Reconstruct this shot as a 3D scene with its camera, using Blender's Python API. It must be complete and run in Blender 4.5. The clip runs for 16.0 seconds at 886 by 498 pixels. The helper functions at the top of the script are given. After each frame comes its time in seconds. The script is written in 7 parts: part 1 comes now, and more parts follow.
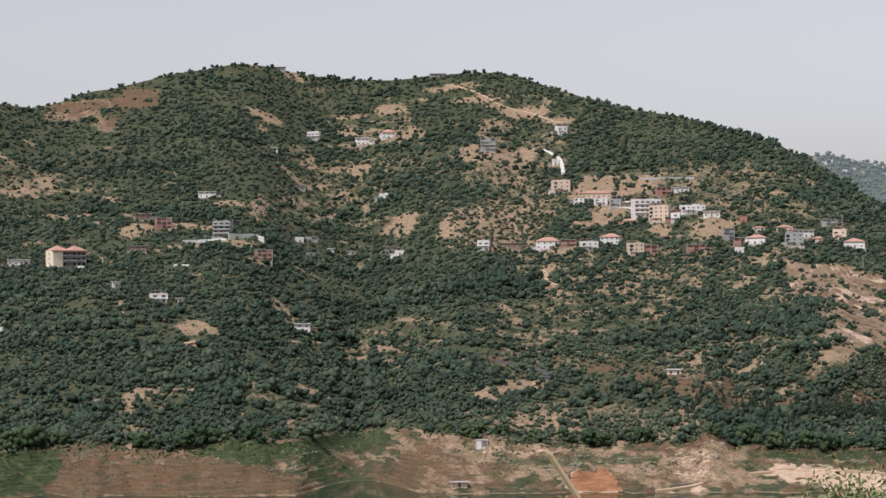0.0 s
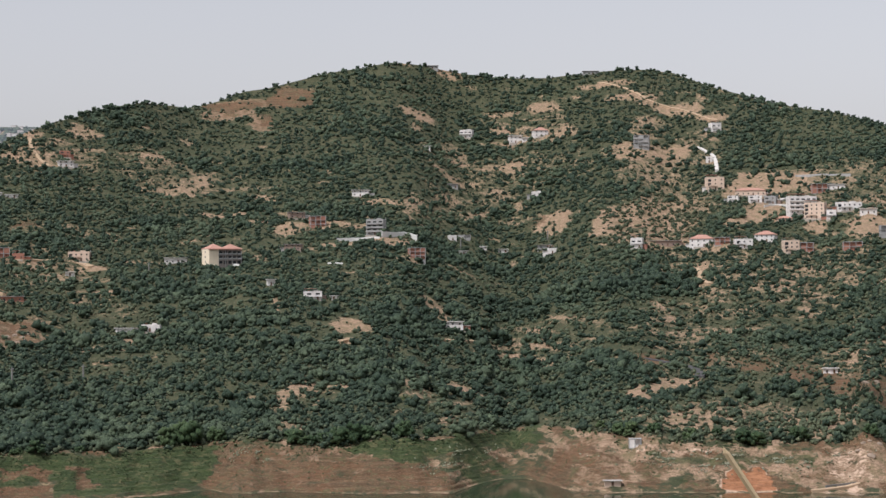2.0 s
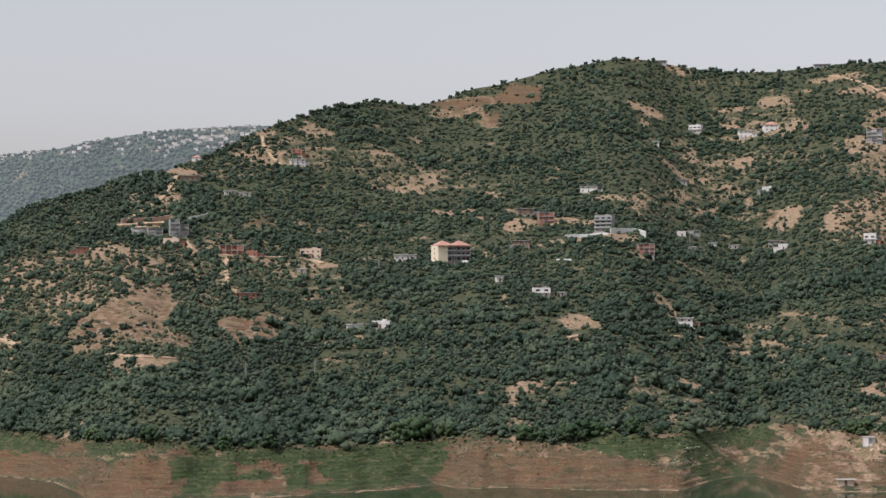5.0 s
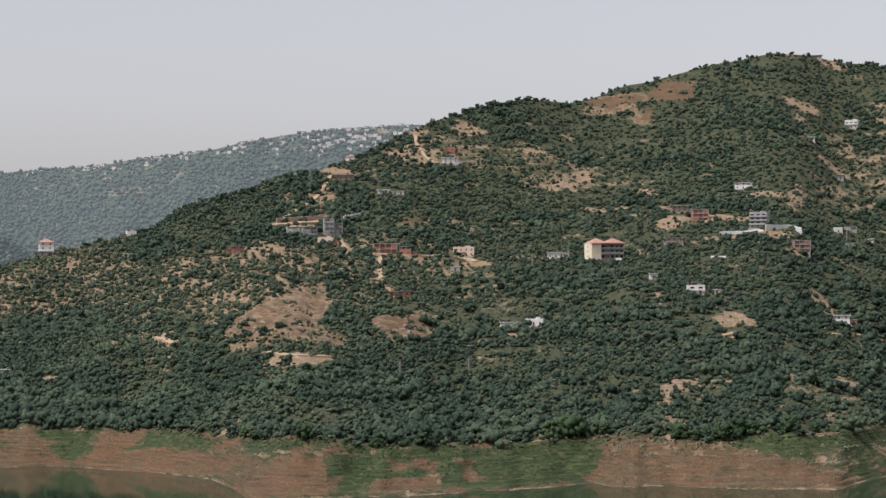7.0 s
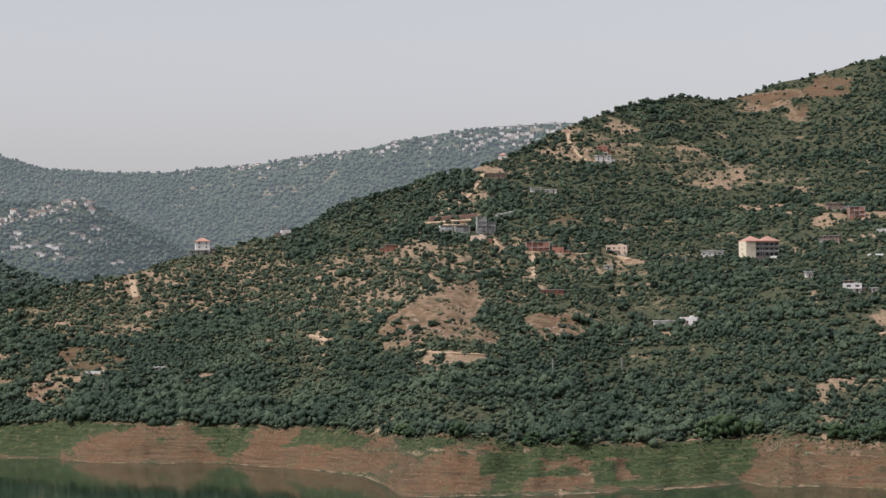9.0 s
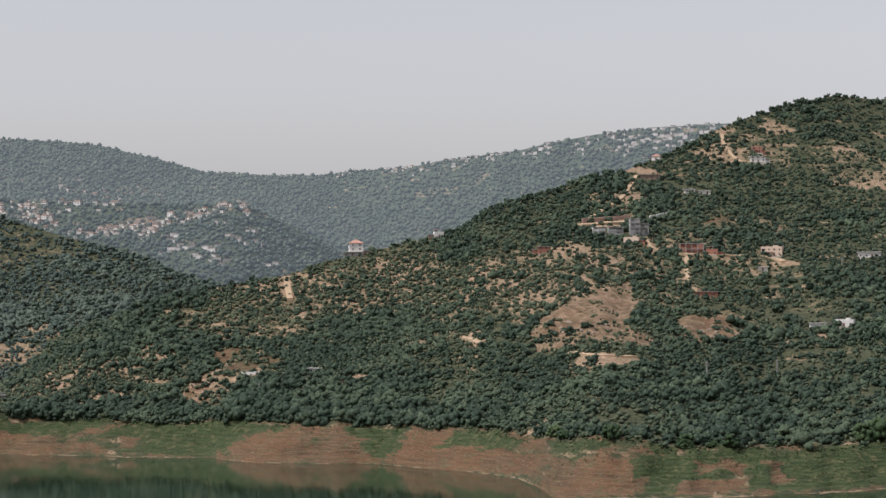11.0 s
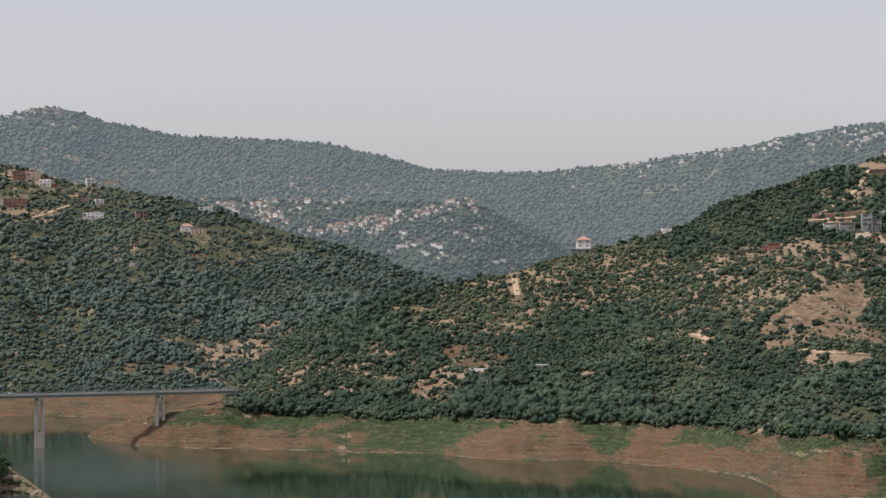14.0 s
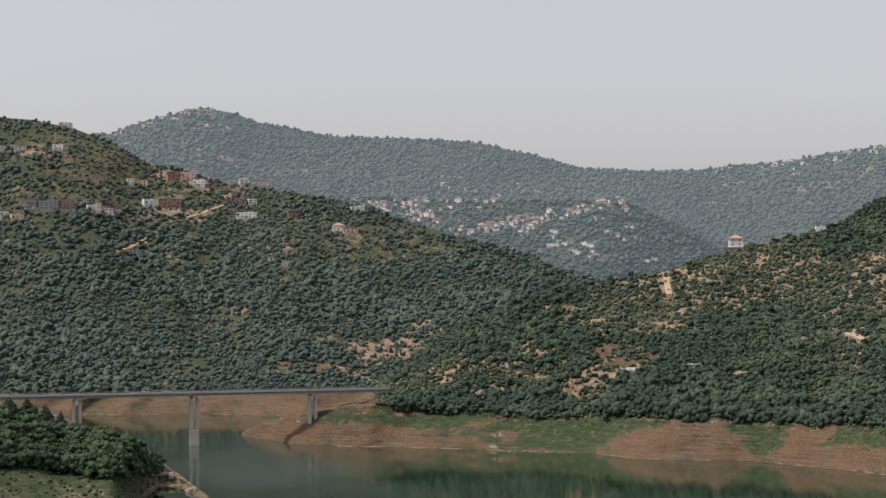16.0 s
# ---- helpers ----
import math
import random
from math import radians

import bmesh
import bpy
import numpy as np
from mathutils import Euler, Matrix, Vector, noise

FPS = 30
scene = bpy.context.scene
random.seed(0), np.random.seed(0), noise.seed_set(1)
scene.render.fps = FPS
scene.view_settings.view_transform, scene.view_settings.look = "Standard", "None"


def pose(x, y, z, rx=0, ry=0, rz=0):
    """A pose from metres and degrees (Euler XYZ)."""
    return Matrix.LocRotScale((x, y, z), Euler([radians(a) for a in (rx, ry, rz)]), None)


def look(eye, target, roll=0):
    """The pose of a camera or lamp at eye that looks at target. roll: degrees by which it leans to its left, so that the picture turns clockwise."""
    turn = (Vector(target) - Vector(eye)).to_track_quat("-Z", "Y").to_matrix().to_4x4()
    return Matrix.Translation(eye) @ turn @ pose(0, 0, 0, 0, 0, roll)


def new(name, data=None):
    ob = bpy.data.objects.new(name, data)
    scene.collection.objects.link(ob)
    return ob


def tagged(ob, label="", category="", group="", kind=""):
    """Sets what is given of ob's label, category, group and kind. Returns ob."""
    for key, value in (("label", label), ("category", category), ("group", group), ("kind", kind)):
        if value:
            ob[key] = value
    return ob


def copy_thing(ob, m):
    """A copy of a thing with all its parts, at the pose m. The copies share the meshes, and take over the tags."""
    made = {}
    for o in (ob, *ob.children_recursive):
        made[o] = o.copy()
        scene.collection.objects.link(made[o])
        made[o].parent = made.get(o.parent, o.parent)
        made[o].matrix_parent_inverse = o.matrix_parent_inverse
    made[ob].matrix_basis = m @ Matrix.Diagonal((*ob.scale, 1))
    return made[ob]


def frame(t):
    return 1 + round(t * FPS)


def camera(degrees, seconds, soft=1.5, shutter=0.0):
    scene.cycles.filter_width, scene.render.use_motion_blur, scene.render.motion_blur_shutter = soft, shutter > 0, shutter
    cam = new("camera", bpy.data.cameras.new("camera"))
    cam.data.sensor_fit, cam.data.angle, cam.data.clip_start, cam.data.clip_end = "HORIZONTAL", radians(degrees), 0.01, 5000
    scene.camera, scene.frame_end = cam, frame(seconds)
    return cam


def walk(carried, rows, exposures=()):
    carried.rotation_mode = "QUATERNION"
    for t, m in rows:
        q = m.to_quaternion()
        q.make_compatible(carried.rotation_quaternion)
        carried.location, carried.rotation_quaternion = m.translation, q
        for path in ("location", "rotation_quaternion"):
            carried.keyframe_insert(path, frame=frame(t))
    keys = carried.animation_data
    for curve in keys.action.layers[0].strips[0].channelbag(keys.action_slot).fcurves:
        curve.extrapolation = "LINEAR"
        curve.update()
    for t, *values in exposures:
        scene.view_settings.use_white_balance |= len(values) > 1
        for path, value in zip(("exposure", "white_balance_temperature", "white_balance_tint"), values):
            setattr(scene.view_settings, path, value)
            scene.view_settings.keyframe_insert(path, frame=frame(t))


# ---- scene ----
cam = camera(23.78, 16.0, 1.5)
EYE = 75.0      # height of the lens over the lake
ARM = 0.15      # the lens stands this far ahead of the tripod's axis
# seconds, yaw, pitch, roll in degrees
ROWS = (
    (0.0, 0.000, 1.600, 0.480),
    (0.5, 1.052, 1.598, 0.465),
    (1.0, 2.081, 1.587, 0.490),
    (1.5, 3.117, 1.584, 0.470),
    (2.0, 4.155, 1.577, 0.435),
    (2.5, 5.197, 1.567, 0.431),
    (3.0, 6.214, 1.556, 0.434),
    (3.5, 7.247, 1.543, 0.447),
    (4.0, 8.285, 1.537, 0.421),
    (6.5, 13.503, 1.505, 0.527),
    (7.0, 14.544, 1.505, 0.574),
    (7.5, 15.588, 1.512, 0.582),
    (8.0, 16.617, 1.521, 0.552),
    (8.5, 17.653, 1.508, 0.551),
    (9.0, 18.701, 1.502, 0.567),
    (11.5, 23.889, 1.583, 0.494),
    (12.0, 24.919, 1.568, 0.514),
    (12.5, 25.944, 1.575, 0.497),
    (13.0, 26.976, 1.549, 0.482),
    (13.5, 28.015, 1.576, 0.476),
    (14.0, 29.044, 1.552, 0.456),
    (14.5, 30.077, 1.579, 0.471),
    (15.0, 31.091, 1.595, 0.451),
    (15.5, 32.107, 1.578, 0.447),
    (16.0, 33.149, 1.555, 0.459),
)


def stand(t, yaw, pitch, roll):
    a = radians(yaw)
    return t, pose(-ARM * math.sin(a), ARM * math.cos(a), EYE, 90 + pitch, roll, yaw)


walk(cam, [stand(*row) for row in ROWS], [(0.0, 0.0, 5900, 13), (16.0, 0.0, 5960, 13)])

# ---- light: a high sun from the left, a hazy summer sky ----
SUN_BEARING, SUN_HEIGHT = 136.0, 56.0
world = bpy.data.worlds.new("hazy_sky")
scene.world = world
world.use_nodes = True
wn = world.node_tree.nodes
sky = wn.new("ShaderNodeTexSky")
sky.sky_type, sky.sun_disc = "NISHITA", False
sky.sun_elevation, sky.sun_rotation = radians(SUN_HEIGHT), radians(-SUN_BEARING)
sky.air_density, sky.dust_density, sky.ozone_density, sky.altitude = 1.6, 2.2, 1.0, 0.0
haze = wn.new("ShaderNodeHueSaturation")
haze.inputs["Saturation"].default_value = 0.22
world.node_tree.links.new(sky.outputs["Color"], haze.inputs["Color"])
tint = wn.new("ShaderNodeMix")
tint.data_type, tint.blend_type = "RGBA", "MULTIPLY"
tint.inputs[0].default_value, tint.inputs[7].default_value = 1.0, (1.035, 0.982, 0.962, 1)
world.node_tree.links.new(haze.outputs["Color"], tint.inputs[6])
world.node_tree.links.new(tint.outputs[2], wn["Background"].inputs["Color"])
wn["Background"].inputs["Strength"].default_value = 0.138
sun_data = bpy.data.lights.new("sun", "SUN")
sun_data.energy, sun_data.angle, sun_data.color = 3.2, radians(0.6), (1.0, 0.95, 0.87)
sun = new("sun", sun_data)
a, e = radians(SUN_BEARING), radians(SUN_HEIGHT)
sun_way = Vector((-math.sin(a) * math.cos(e), math.cos(a) * math.cos(e), math.sin(e)))
sun.matrix_world = look(sun_way * 900, (0, 0, 0))


# ---- materials ----
def material(name, rough=0.9, metal=0.0):
    m = bpy.data.materials.new(name)
    m.use_nodes = True
    b = m.node_tree.nodes["Principled BSDF"]
    b.inputs["Roughness"].default_value = rough
    b.inputs["Metallic"].default_value = metal
    b.inputs["Specular IOR Level"].default_value = 0.25
    return m, m.node_tree.nodes, m.node_tree.links, b


def mix(nodes, links, fac, one, two, kind="MIX"):
    n = nodes.new("ShaderNodeMix")
    n.data_type, n.blend_type = "RGBA", kind
    for socket, value in ((n.inputs[0], fac), (n.inputs[6], one), (n.inputs[7], two)):
        if isinstance(value, (int, float)):
            socket.default_value = value
        elif isinstance(value, tuple):
            socket.default_value = (*value, 1)
        else:
            links.new(value, socket)
    return n.outputs[2]


def noise_of(nodes, links, scale, detail=4.0, rough=0.6, stretch=(1, 1, 1), kind="Position"):
    geo = nodes.new("ShaderNodeNewGeometry")
    mp = nodes.new("ShaderNodeMapping")
    mp.inputs["Scale"].default_value = stretch
    links.new(geo.outputs[kind], mp.inputs["Vector"])
    n = nodes.new("ShaderNodeTexNoise")
    n.inputs["Scale"].default_value, n.inputs["Detail"].default_value = scale, detail
    n.inputs["Roughness"].default_value = rough
    links.new(mp.outputs["Vector"], n.inputs["Vector"])
    return n.outputs["Fac"]


def ramp(nodes, links, value, lo, hi, a=0.0, b=1.0):
    n = nodes.new("ShaderNodeMapRange")
    n.inputs["From Min"].default_value, n.inputs["From Max"].default_value = lo, hi
    n.inputs["To Min"].default_value, n.inputs["To Max"].default_value = a, b
    links.new(value, n.inputs["Value"])
    return n.outputs["Result"]


def relief(nodes, links, shader, height, strength, distance):
    n = nodes.new("ShaderNodeBump")
    n.inputs["Strength"].default_value, n.inputs["Distance"].default_value = strength, distance
    links.new(height, n.inputs["Height"])
    links.new(n.outputs["Normal"], shader.inputs["Normal"])


def plain(name, colour, rough=0.85, spread=0.25, scale=0.6, metal=0.0, per_object=0.0):
    """Paint, plaster, concrete: a colour with stains at two scales."""
    m, nodes, links, b = material(name, rough, metal)
    dark = tuple(c * (1 - spread) for c in colour)
    big = noise_of(nodes, links, scale, 5)
    small = noise_of(nodes, links, scale * 9, 3)
    c = mix(nodes, links, ramp(nodes, links, big, 0.35, 0.65), dark, colour)
    c = mix(nodes, links, ramp(nodes, links, small, 0.3, 0.8, 0.0, 0.35), c, tuple(x * 0.75 for x in colour))
    if per_object:
        info = nodes.new("ShaderNodeObjectInfo")
        c = mix(nodes, links, ramp(nodes, links, info.outputs["Random"], 0, 1, 0, per_object), c, tuple(x * 0.55 for x in colour))
    links.new(c, b.inputs["Base Color"])
    return m


def ground_material(name, haze_glow=0.0, floor=1.0):
    """Scrub soil; the sheet's layers say where dry grass, red earth and fresh green lie."""
    m, nodes, links, b = material(name, 0.95)
    layer = nodes.new("ShaderNodeAttribute")
    layer.attribute_name = "cover"
    sep = nodes.new("ShaderNodeSeparateColor")
    links.new(layer.outputs["Color"], sep.inputs["Color"])
    fine = noise_of(nodes, links, 0.55, 6, 0.75)
    tuft = noise_of(nodes, links, 0.22, 6, 0.72)
    mid = noise_of(nodes, links, 0.06, 5, 0.65)
    strata = noise_of(nodes, links, 0.13, 7, 0.8, (1, 1, 6))
    stone = noise_of(nodes, links, 1.4, 3, 0.7)

    def spread(value, half=0.09, a=0.0, b=1.0):
        return ramp(nodes, links, value, 0.5 - half, 0.5 + half, a, b)

    soil = mix(nodes, links, spread(mid), (0.046, 0.052, 0.025), (0.082, 0.079, 0.041))
    soil = mix(nodes, links, ramp(nodes, links, tuft, 0.52, 0.62, 0, 0.7), soil, (0.16, 0.125, 0.070))
    soil = mix(nodes, links, ramp(nodes, links, fine, 0.47, 0.58, 0, 0.8), soil, (0.062, 0.074, 0.034))
    soil = mix(nodes, links, ramp(nodes, links, stone, 0.50, 0.60, 0, 0.7), soil, (0.030, 0.042, 0.019))
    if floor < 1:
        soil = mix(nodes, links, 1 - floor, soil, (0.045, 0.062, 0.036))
    dry = mix(nodes, links, spread(fine), (0.235, 0.152, 0.096), (0.43, 0.295, 0.195))
    dry = mix(nodes, links, ramp(nodes, links, tuft, 0.48, 0.6, 0, 0.75), dry, (0.18, 0.15, 0.075))
    dry = mix(nodes, links, ramp(nodes, links, stone, 0.53, 0.61, 0, 0.65), dry, (0.11, 0.09, 0.045))
    # washed earth lies in thin level beds, littered with stones and dry tufts
    beds = noise_of(nodes, links, 1.0, 5, 0.7, (0.05, 0.05, 1.3))
    thin = noise_of(nodes, links, 1.0, 4, 0.75, (0.16, 0.16, 3.4))
    red = mix(nodes, links, spread(beds, 0.10), (0.066, 0.040, 0.021), (0.160, 0.098, 0.053))
    red = mix(nodes, links, spread(mid, 0.1, 0, 0.6), red, (0.172, 0.082, 0.040))
    red = mix(nodes, links, ramp(nodes, links, thin, 0.56, 0.66, 0, 0.7), red, (0.230, 0.160, 0.100))
    red = mix(nodes, links, ramp(nodes, links, thin, 0.45, 0.36, 0, 0.7), red, (0.075, 0.054, 0.030))
    red = mix(nodes, links, ramp(nodes, links, tuft, 0.53, 0.62, 0, 0.75), red, (0.105, 0.100, 0.046))
    red = mix(nodes, links, ramp(nodes, links, stone, 0.58, 0.65, 0, 0.65), red, (0.32, 0.24, 0.155))
    red = mix(nodes, links, ramp(nodes, links, stone, 0.44, 0.37, 0, 0.7), red, (0.070, 0.060, 0.030))
    green = mix(nodes, links, spread(beds, 0.12), (0.026, 0.042, 0.014), (0.060, 0.080, 0.028))
    green = mix(nodes, links, ramp(nodes, links, thin, 0.55, 0.64, 0, 0.5), green, (0.15, 0.125, 0.065))
    green = mix(nodes, links, ramp(nodes, links, stone, 0.52, 0.60, 0, 0.6), green, (0.026, 0.044, 0.016))
    green = mix(nodes, links, ramp(nodes, links, tuft, 0.52, 0.62, 0, 0.7), green, (0.14, 0.125, 0.06))

    def ragged(mask):
        """A cover's edge broken up by tufts and stones."""
        total = mask
        for grain, weight in ((tuft, 1.5), (fine, 1.1)):
            push = nodes.new("ShaderNodeMath")
            push.operation = "ADD"
            links.new(total, push.inputs[0]), links.new(ramp(nodes, links, grain, 0, 1, -weight / 2, weight / 2), push.inputs[1])
            total = push.outputs[0]
        return ramp(nodes, links, total, 0.36, 0.60)

    c = mix(nodes, links, ragged(sep.outputs[0]), soil, dry)
    c = mix(nodes, links, ragged(sep.outputs[1]), c, red)
    c = mix(nodes, links, ragged(sep.outputs[2]), c, green)
    # fresh cuts: pale earth, orange where the red clay is laid open
    pale = mix(nodes, links, spread(fine), (0.46, 0.315, 0.215), (0.60, 0.44, 0.32))
    clay = mix(nodes, links, spread(strata), (0.24, 0.105, 0.05), (0.42, 0.20, 0.10))
    c = mix(nodes, links, ragged(layer.outputs["Alpha"]), c, mix(nodes, links, ramp(nodes, links, sep.outputs[1], 0.75, 0.95), pale, clay))
    links.new(c, b.inputs["Base Color"])
    relief(nodes, links, b, mix(nodes, links, 0.5, fine, beds), 1.0, 1.8)
    # distant slopes emit a little to stand in for haze
    if haze_glow:
        b.inputs["Emission Color"].default_value = HAZE_COLOUR
        b.inputs["Emission Strength"].default_value = haze_glow
    return m


HAZE_COLOUR = (0.61, 0.68, 0.78, 1)     # haze before the far hills, put into their ground and leaves as glow


def leaf_material(name, tones, haze_glow=0.0, grain=1.0, fleck=0.7):
    """Foliage in three tones; each tree has its own, each clump differs a little."""
    m, nodes, links, b = material(name, 0.75)
    geo = nodes.new("ShaderNodeNewGeometry")
    own = nodes.new("ShaderNodeAttribute")
    own.attribute_name = "tint"
    info = nodes.new("ShaderNodeObjectInfo")
    add = nodes.new("ShaderNodeMath")
    add.operation = "ADD"
    links.new(own.outputs["Fac"], add.inputs[0]), links.new(info.outputs["Random"], add.inputs[1])
    wrap = nodes.new("ShaderNodeMath")
    wrap.operation = "FRACT"
    links.new(add.outputs[0], wrap.inputs[0])
    tone = nodes.new("ShaderNodeValToRGB")
    el = tone.color_ramp.elements
    el[0].position, el[0].color = 0.0, (*tones[0], 1)
    el[1].position, el[1].color = 1.0, (*tones[2], 1)
    el.new(0.55).color = (*tones[1], 1)
    links.new(wrap.outputs[0], tone.inputs["Fac"])
    grove = noise_of(nodes, links, 0.02, 4, 0.6)
    tuft = noise_of(nodes, links, 1.3 * grain, 5, 0.8)
    c = mix(nodes, links, ramp(nodes, links, geo.outputs["Random Per Island"], 0, 1, 0, 0.4), tone.outputs["Color"], tuple(x * 0.65 for x in tones[0]))
    c = mix(nodes, links, ramp(nodes, links, grove, 0.47, 0.58, 0, 0.6), c, tones[0])
    c = mix(nodes, links, ramp(nodes, links, grove, 0.45, 0.36, 0, 0.5), c, tones[2])
    c = mix(nodes, links, ramp(nodes, links, tuft, 0.50, 0.58, 0, fleck), c, tuple(x * 0.7 for x in tones[0]))
    spray = noise_of(nodes, links, 0.9 * grain, 6, 0.85)
    c = mix(nodes, links, ramp(nodes, links, spray, 0.53, 0.61, 0, fleck), c, tuple(x * 1.3 for x in tones[2]))
    links.new(c, b.inputs["Base Color"])
    relief(nodes, links, b, tuft, 0.7, 0.5 / grain)
    # far leaves glow faintly in place of the haze before them
    if haze_glow:
        b.inputs["Emission Color"].default_value = HAZE_COLOUR
        b.inputs["Emission Strength"].default_value = haze_glow
    return m


def water_material():
    """Still dark water that mirrors the banks, with one breeze-ruffled reach."""
    m, nodes, links, b = material("lake_water", 0.05)
    drift = noise_of(nodes, links, 0.012, 4, 0.55)
    geo = nodes.new("ShaderNodeNewGeometry")
    mp = nodes.new("ShaderNodeMapping")
    mp.vector_type = "TEXTURE"
    mp.inputs["Location"].default_value = (-625, 800, 0)
    mp.inputs["Rotation"].default_value = (0, 0, radians(40))
    mp.inputs["Scale"].default_value = (52, 170, 1)
    links.new(geo.outputs["Position"], mp.inputs["Vector"])
    far = nodes.new("ShaderNodeVectorMath")
    far.operation = "LENGTH"
    links.new(mp.outputs["Vector"], far.inputs[0])
    edge = nodes.new("ShaderNodeMath")
    edge.operation = "ADD"
    links.new(far.outputs["Value"], edge.inputs[0]), links.new(ramp(nodes, links, drift, 0.35, 0.65, -0.3, 0.3), edge.inputs[1])
    breeze = ramp(nodes, links, edge.outputs[0], 1.25, 0.6)
    # the ruffled reach's base is paler too, painting in reflected sky
    c = mix(nodes, links, breeze, (0.018, 0.034, 0.018), (0.030, 0.046, 0.034))
    links.new(c, b.inputs["Base Color"])
    b.inputs["IOR"].default_value, b.inputs["Specular IOR Level"].default_value = 1.33, 0.5
    links.new(ramp(nodes, links, breeze, 0, 1, 0.03, 0.15), b.inputs["Roughness"])
    relief(nodes, links, b, noise_of(nodes, links, 0.8, 3, 0.6), 0.05, 0.2)
    return m


GROUND = ground_material("hillside_ground")
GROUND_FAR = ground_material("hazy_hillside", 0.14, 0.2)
GROUND_VILLAGE = ground_material("hazy_village_hillside", 0.09, 0.35)
LEAF = leaf_material("maquis_leaves", ((0.019, 0.036, 0.022), (0.042, 0.066, 0.037), (0.092, 0.120, 0.068)), 0.0, 0.8)
# paler and bluer than LEAF: haze over the second hill put into colour
LEAF_MID = leaf_material("hazed_hill_leaves", ((0.054, 0.078, 0.064), (0.078, 0.106, 0.082), (0.118, 0.144, 0.102)), 0.0, 0.6, 0.35)
LEAF_OLIVE = leaf_material("olive_leaves", ((0.044, 0.062, 0.034), (0.076, 0.094, 0.050), (0.132, 0.145, 0.082)))
LEAF_WEED = leaf_material("bank_weeds", ((0.042, 0.066, 0.024), (0.066, 0.090, 0.034), (0.105, 0.125, 0.055)))
LEAF_SAGE = leaf_material("flowering_sage", ((0.15, 0.165, 0.095), (0.24, 0.25, 0.16), (0.37, 0.37, 0.27)))
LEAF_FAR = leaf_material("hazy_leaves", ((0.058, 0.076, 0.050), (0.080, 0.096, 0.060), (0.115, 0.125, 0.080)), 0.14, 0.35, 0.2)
LEAF_VILLAGE = leaf_material("hazy_village_leaves", ((0.05, 0.072, 0.056), (0.080, 0.104, 0.076), (0.12, 0.14, 0.095)), 0.10, 0.5, 0.3)
BARK = plain("bark", (0.13, 0.10, 0.07), 0.95)
WATER = water_material()


# ---- the lie of the land: bearing (degrees, left of north) and rise (degrees over the eye's level) of its lines ----
MAIN_CREST = (
    (-11.91, 2.61), (-10.91, 3.23), (-9.87, 3.93), (-8.98, 4.41), (-7.93, 4.76),
    (-6.42, 5.17), (-5.05, 5.39), (-4.13, 5.64), (-3.06, 5.96), (-2.14, 6.31),
    (-1.37, 6.41), (-0.60, 6.41), (0.33, 6.33), (1.26, 6.23), (2.18, 6.23),
    (2.95, 6.28), (3.72, 6.39), (4.79, 6.62), (5.56, 6.69), (6.32, 6.54),
    (7.23, 6.41), (8.14, 6.18), (8.90, 5.99), (9.50, 5.91), (10.25, 5.63),
    (10.99, 5.45), (11.51, 5.52), (12.27, 5.60), (13.34, 5.43), (13.96, 5.22),
    (14.57, 5.07), (15.34, 4.78), (16.12, 4.41), (16.89, 4.03), (17.35, 3.89),
    (17.97, 3.66), (18.68, 3.55), (19.98, 3.14), (20.90, 2.92), (21.52, 2.74),
    (22.25, 2.24), (23.30, 1.89), (25.26, 1.49), (27.08, 0.93), (29.23, 0.58),
    (30.61, 0.29), (31.38, -0.06), (32.92, -0.54), (33.54, -1.04), (34.47, -1.72),
    (35.39, -2.40), (36.62, -2.97), (37.85, -3.37), (38.76, -3.66),
)
MAIN_SHORE = (
    (-11.80, -5.01), (-7.81, -5.02), (-4.02, -5.04), (-0.19, -5.06), (0.73, -4.99),
    (1.65, -4.73), (2.26, -4.61), (2.87, -4.71), (3.95, -5.03), (5.93, -5.05),
    (8.94, -4.96), (9.85, -5.01), (10.44, -4.87), (11.05, -4.92), (12.41, -5.02),
    (13.93, -5.10), (15.46, -5.17), (16.99, -5.20), (18.83, -5.22), (19.90, -5.18),
    (20.21, -4.93), (20.82, -4.67), (21.58, -4.55), (22.65, -4.44), (23.87, -4.33),
    (24.63, -4.23), (26.14, -4.20), (27.95, -4.16), (28.89, -4.06), (29.12, -4.00),
    (29.88, -3.99), (31.41, -3.95), (32.95, -3.88), (33.87, -3.84), (36.01, -3.77),
    (37.24, -3.71), (38.00, -3.56), (38.99, -3.46),
)
MAIN_BANK = (
    (-11.82, -3.85), (-9.33, -3.86), (-7.83, -3.81), (-7.23, -3.48), (-6.31, -3.78),
    (-5.71, -3.75), (-3.27, -3.70), (-1.74, -3.61), (-0.20, -3.48), (1.02, -3.36),
    (1.64, -3.40), (2.86, -3.39), (4.39, -3.55), (6.22, -3.68), (7.43, -3.74),
    (9.23, -3.55), (10.43, -3.68), (11.64, -3.77), (13.91, -3.81), (15.44, -3.80),
    (16.97, -3.87), (17.43, -3.63), (18.97, -3.62), (20.65, -3.52), (22.18, -3.32),
    (23.71, -3.26), (24.62, -3.20), (25.68, -3.07), (26.14, -3.14), (27.04, -3.09),
    (28.39, -3.02), (30.61, -3.05), (32.17, -2.94), (33.25, -2.93), (35.39, -2.65),
    (36.62, -2.82), (37.84, -3.17), (38.99, -3.40),
)
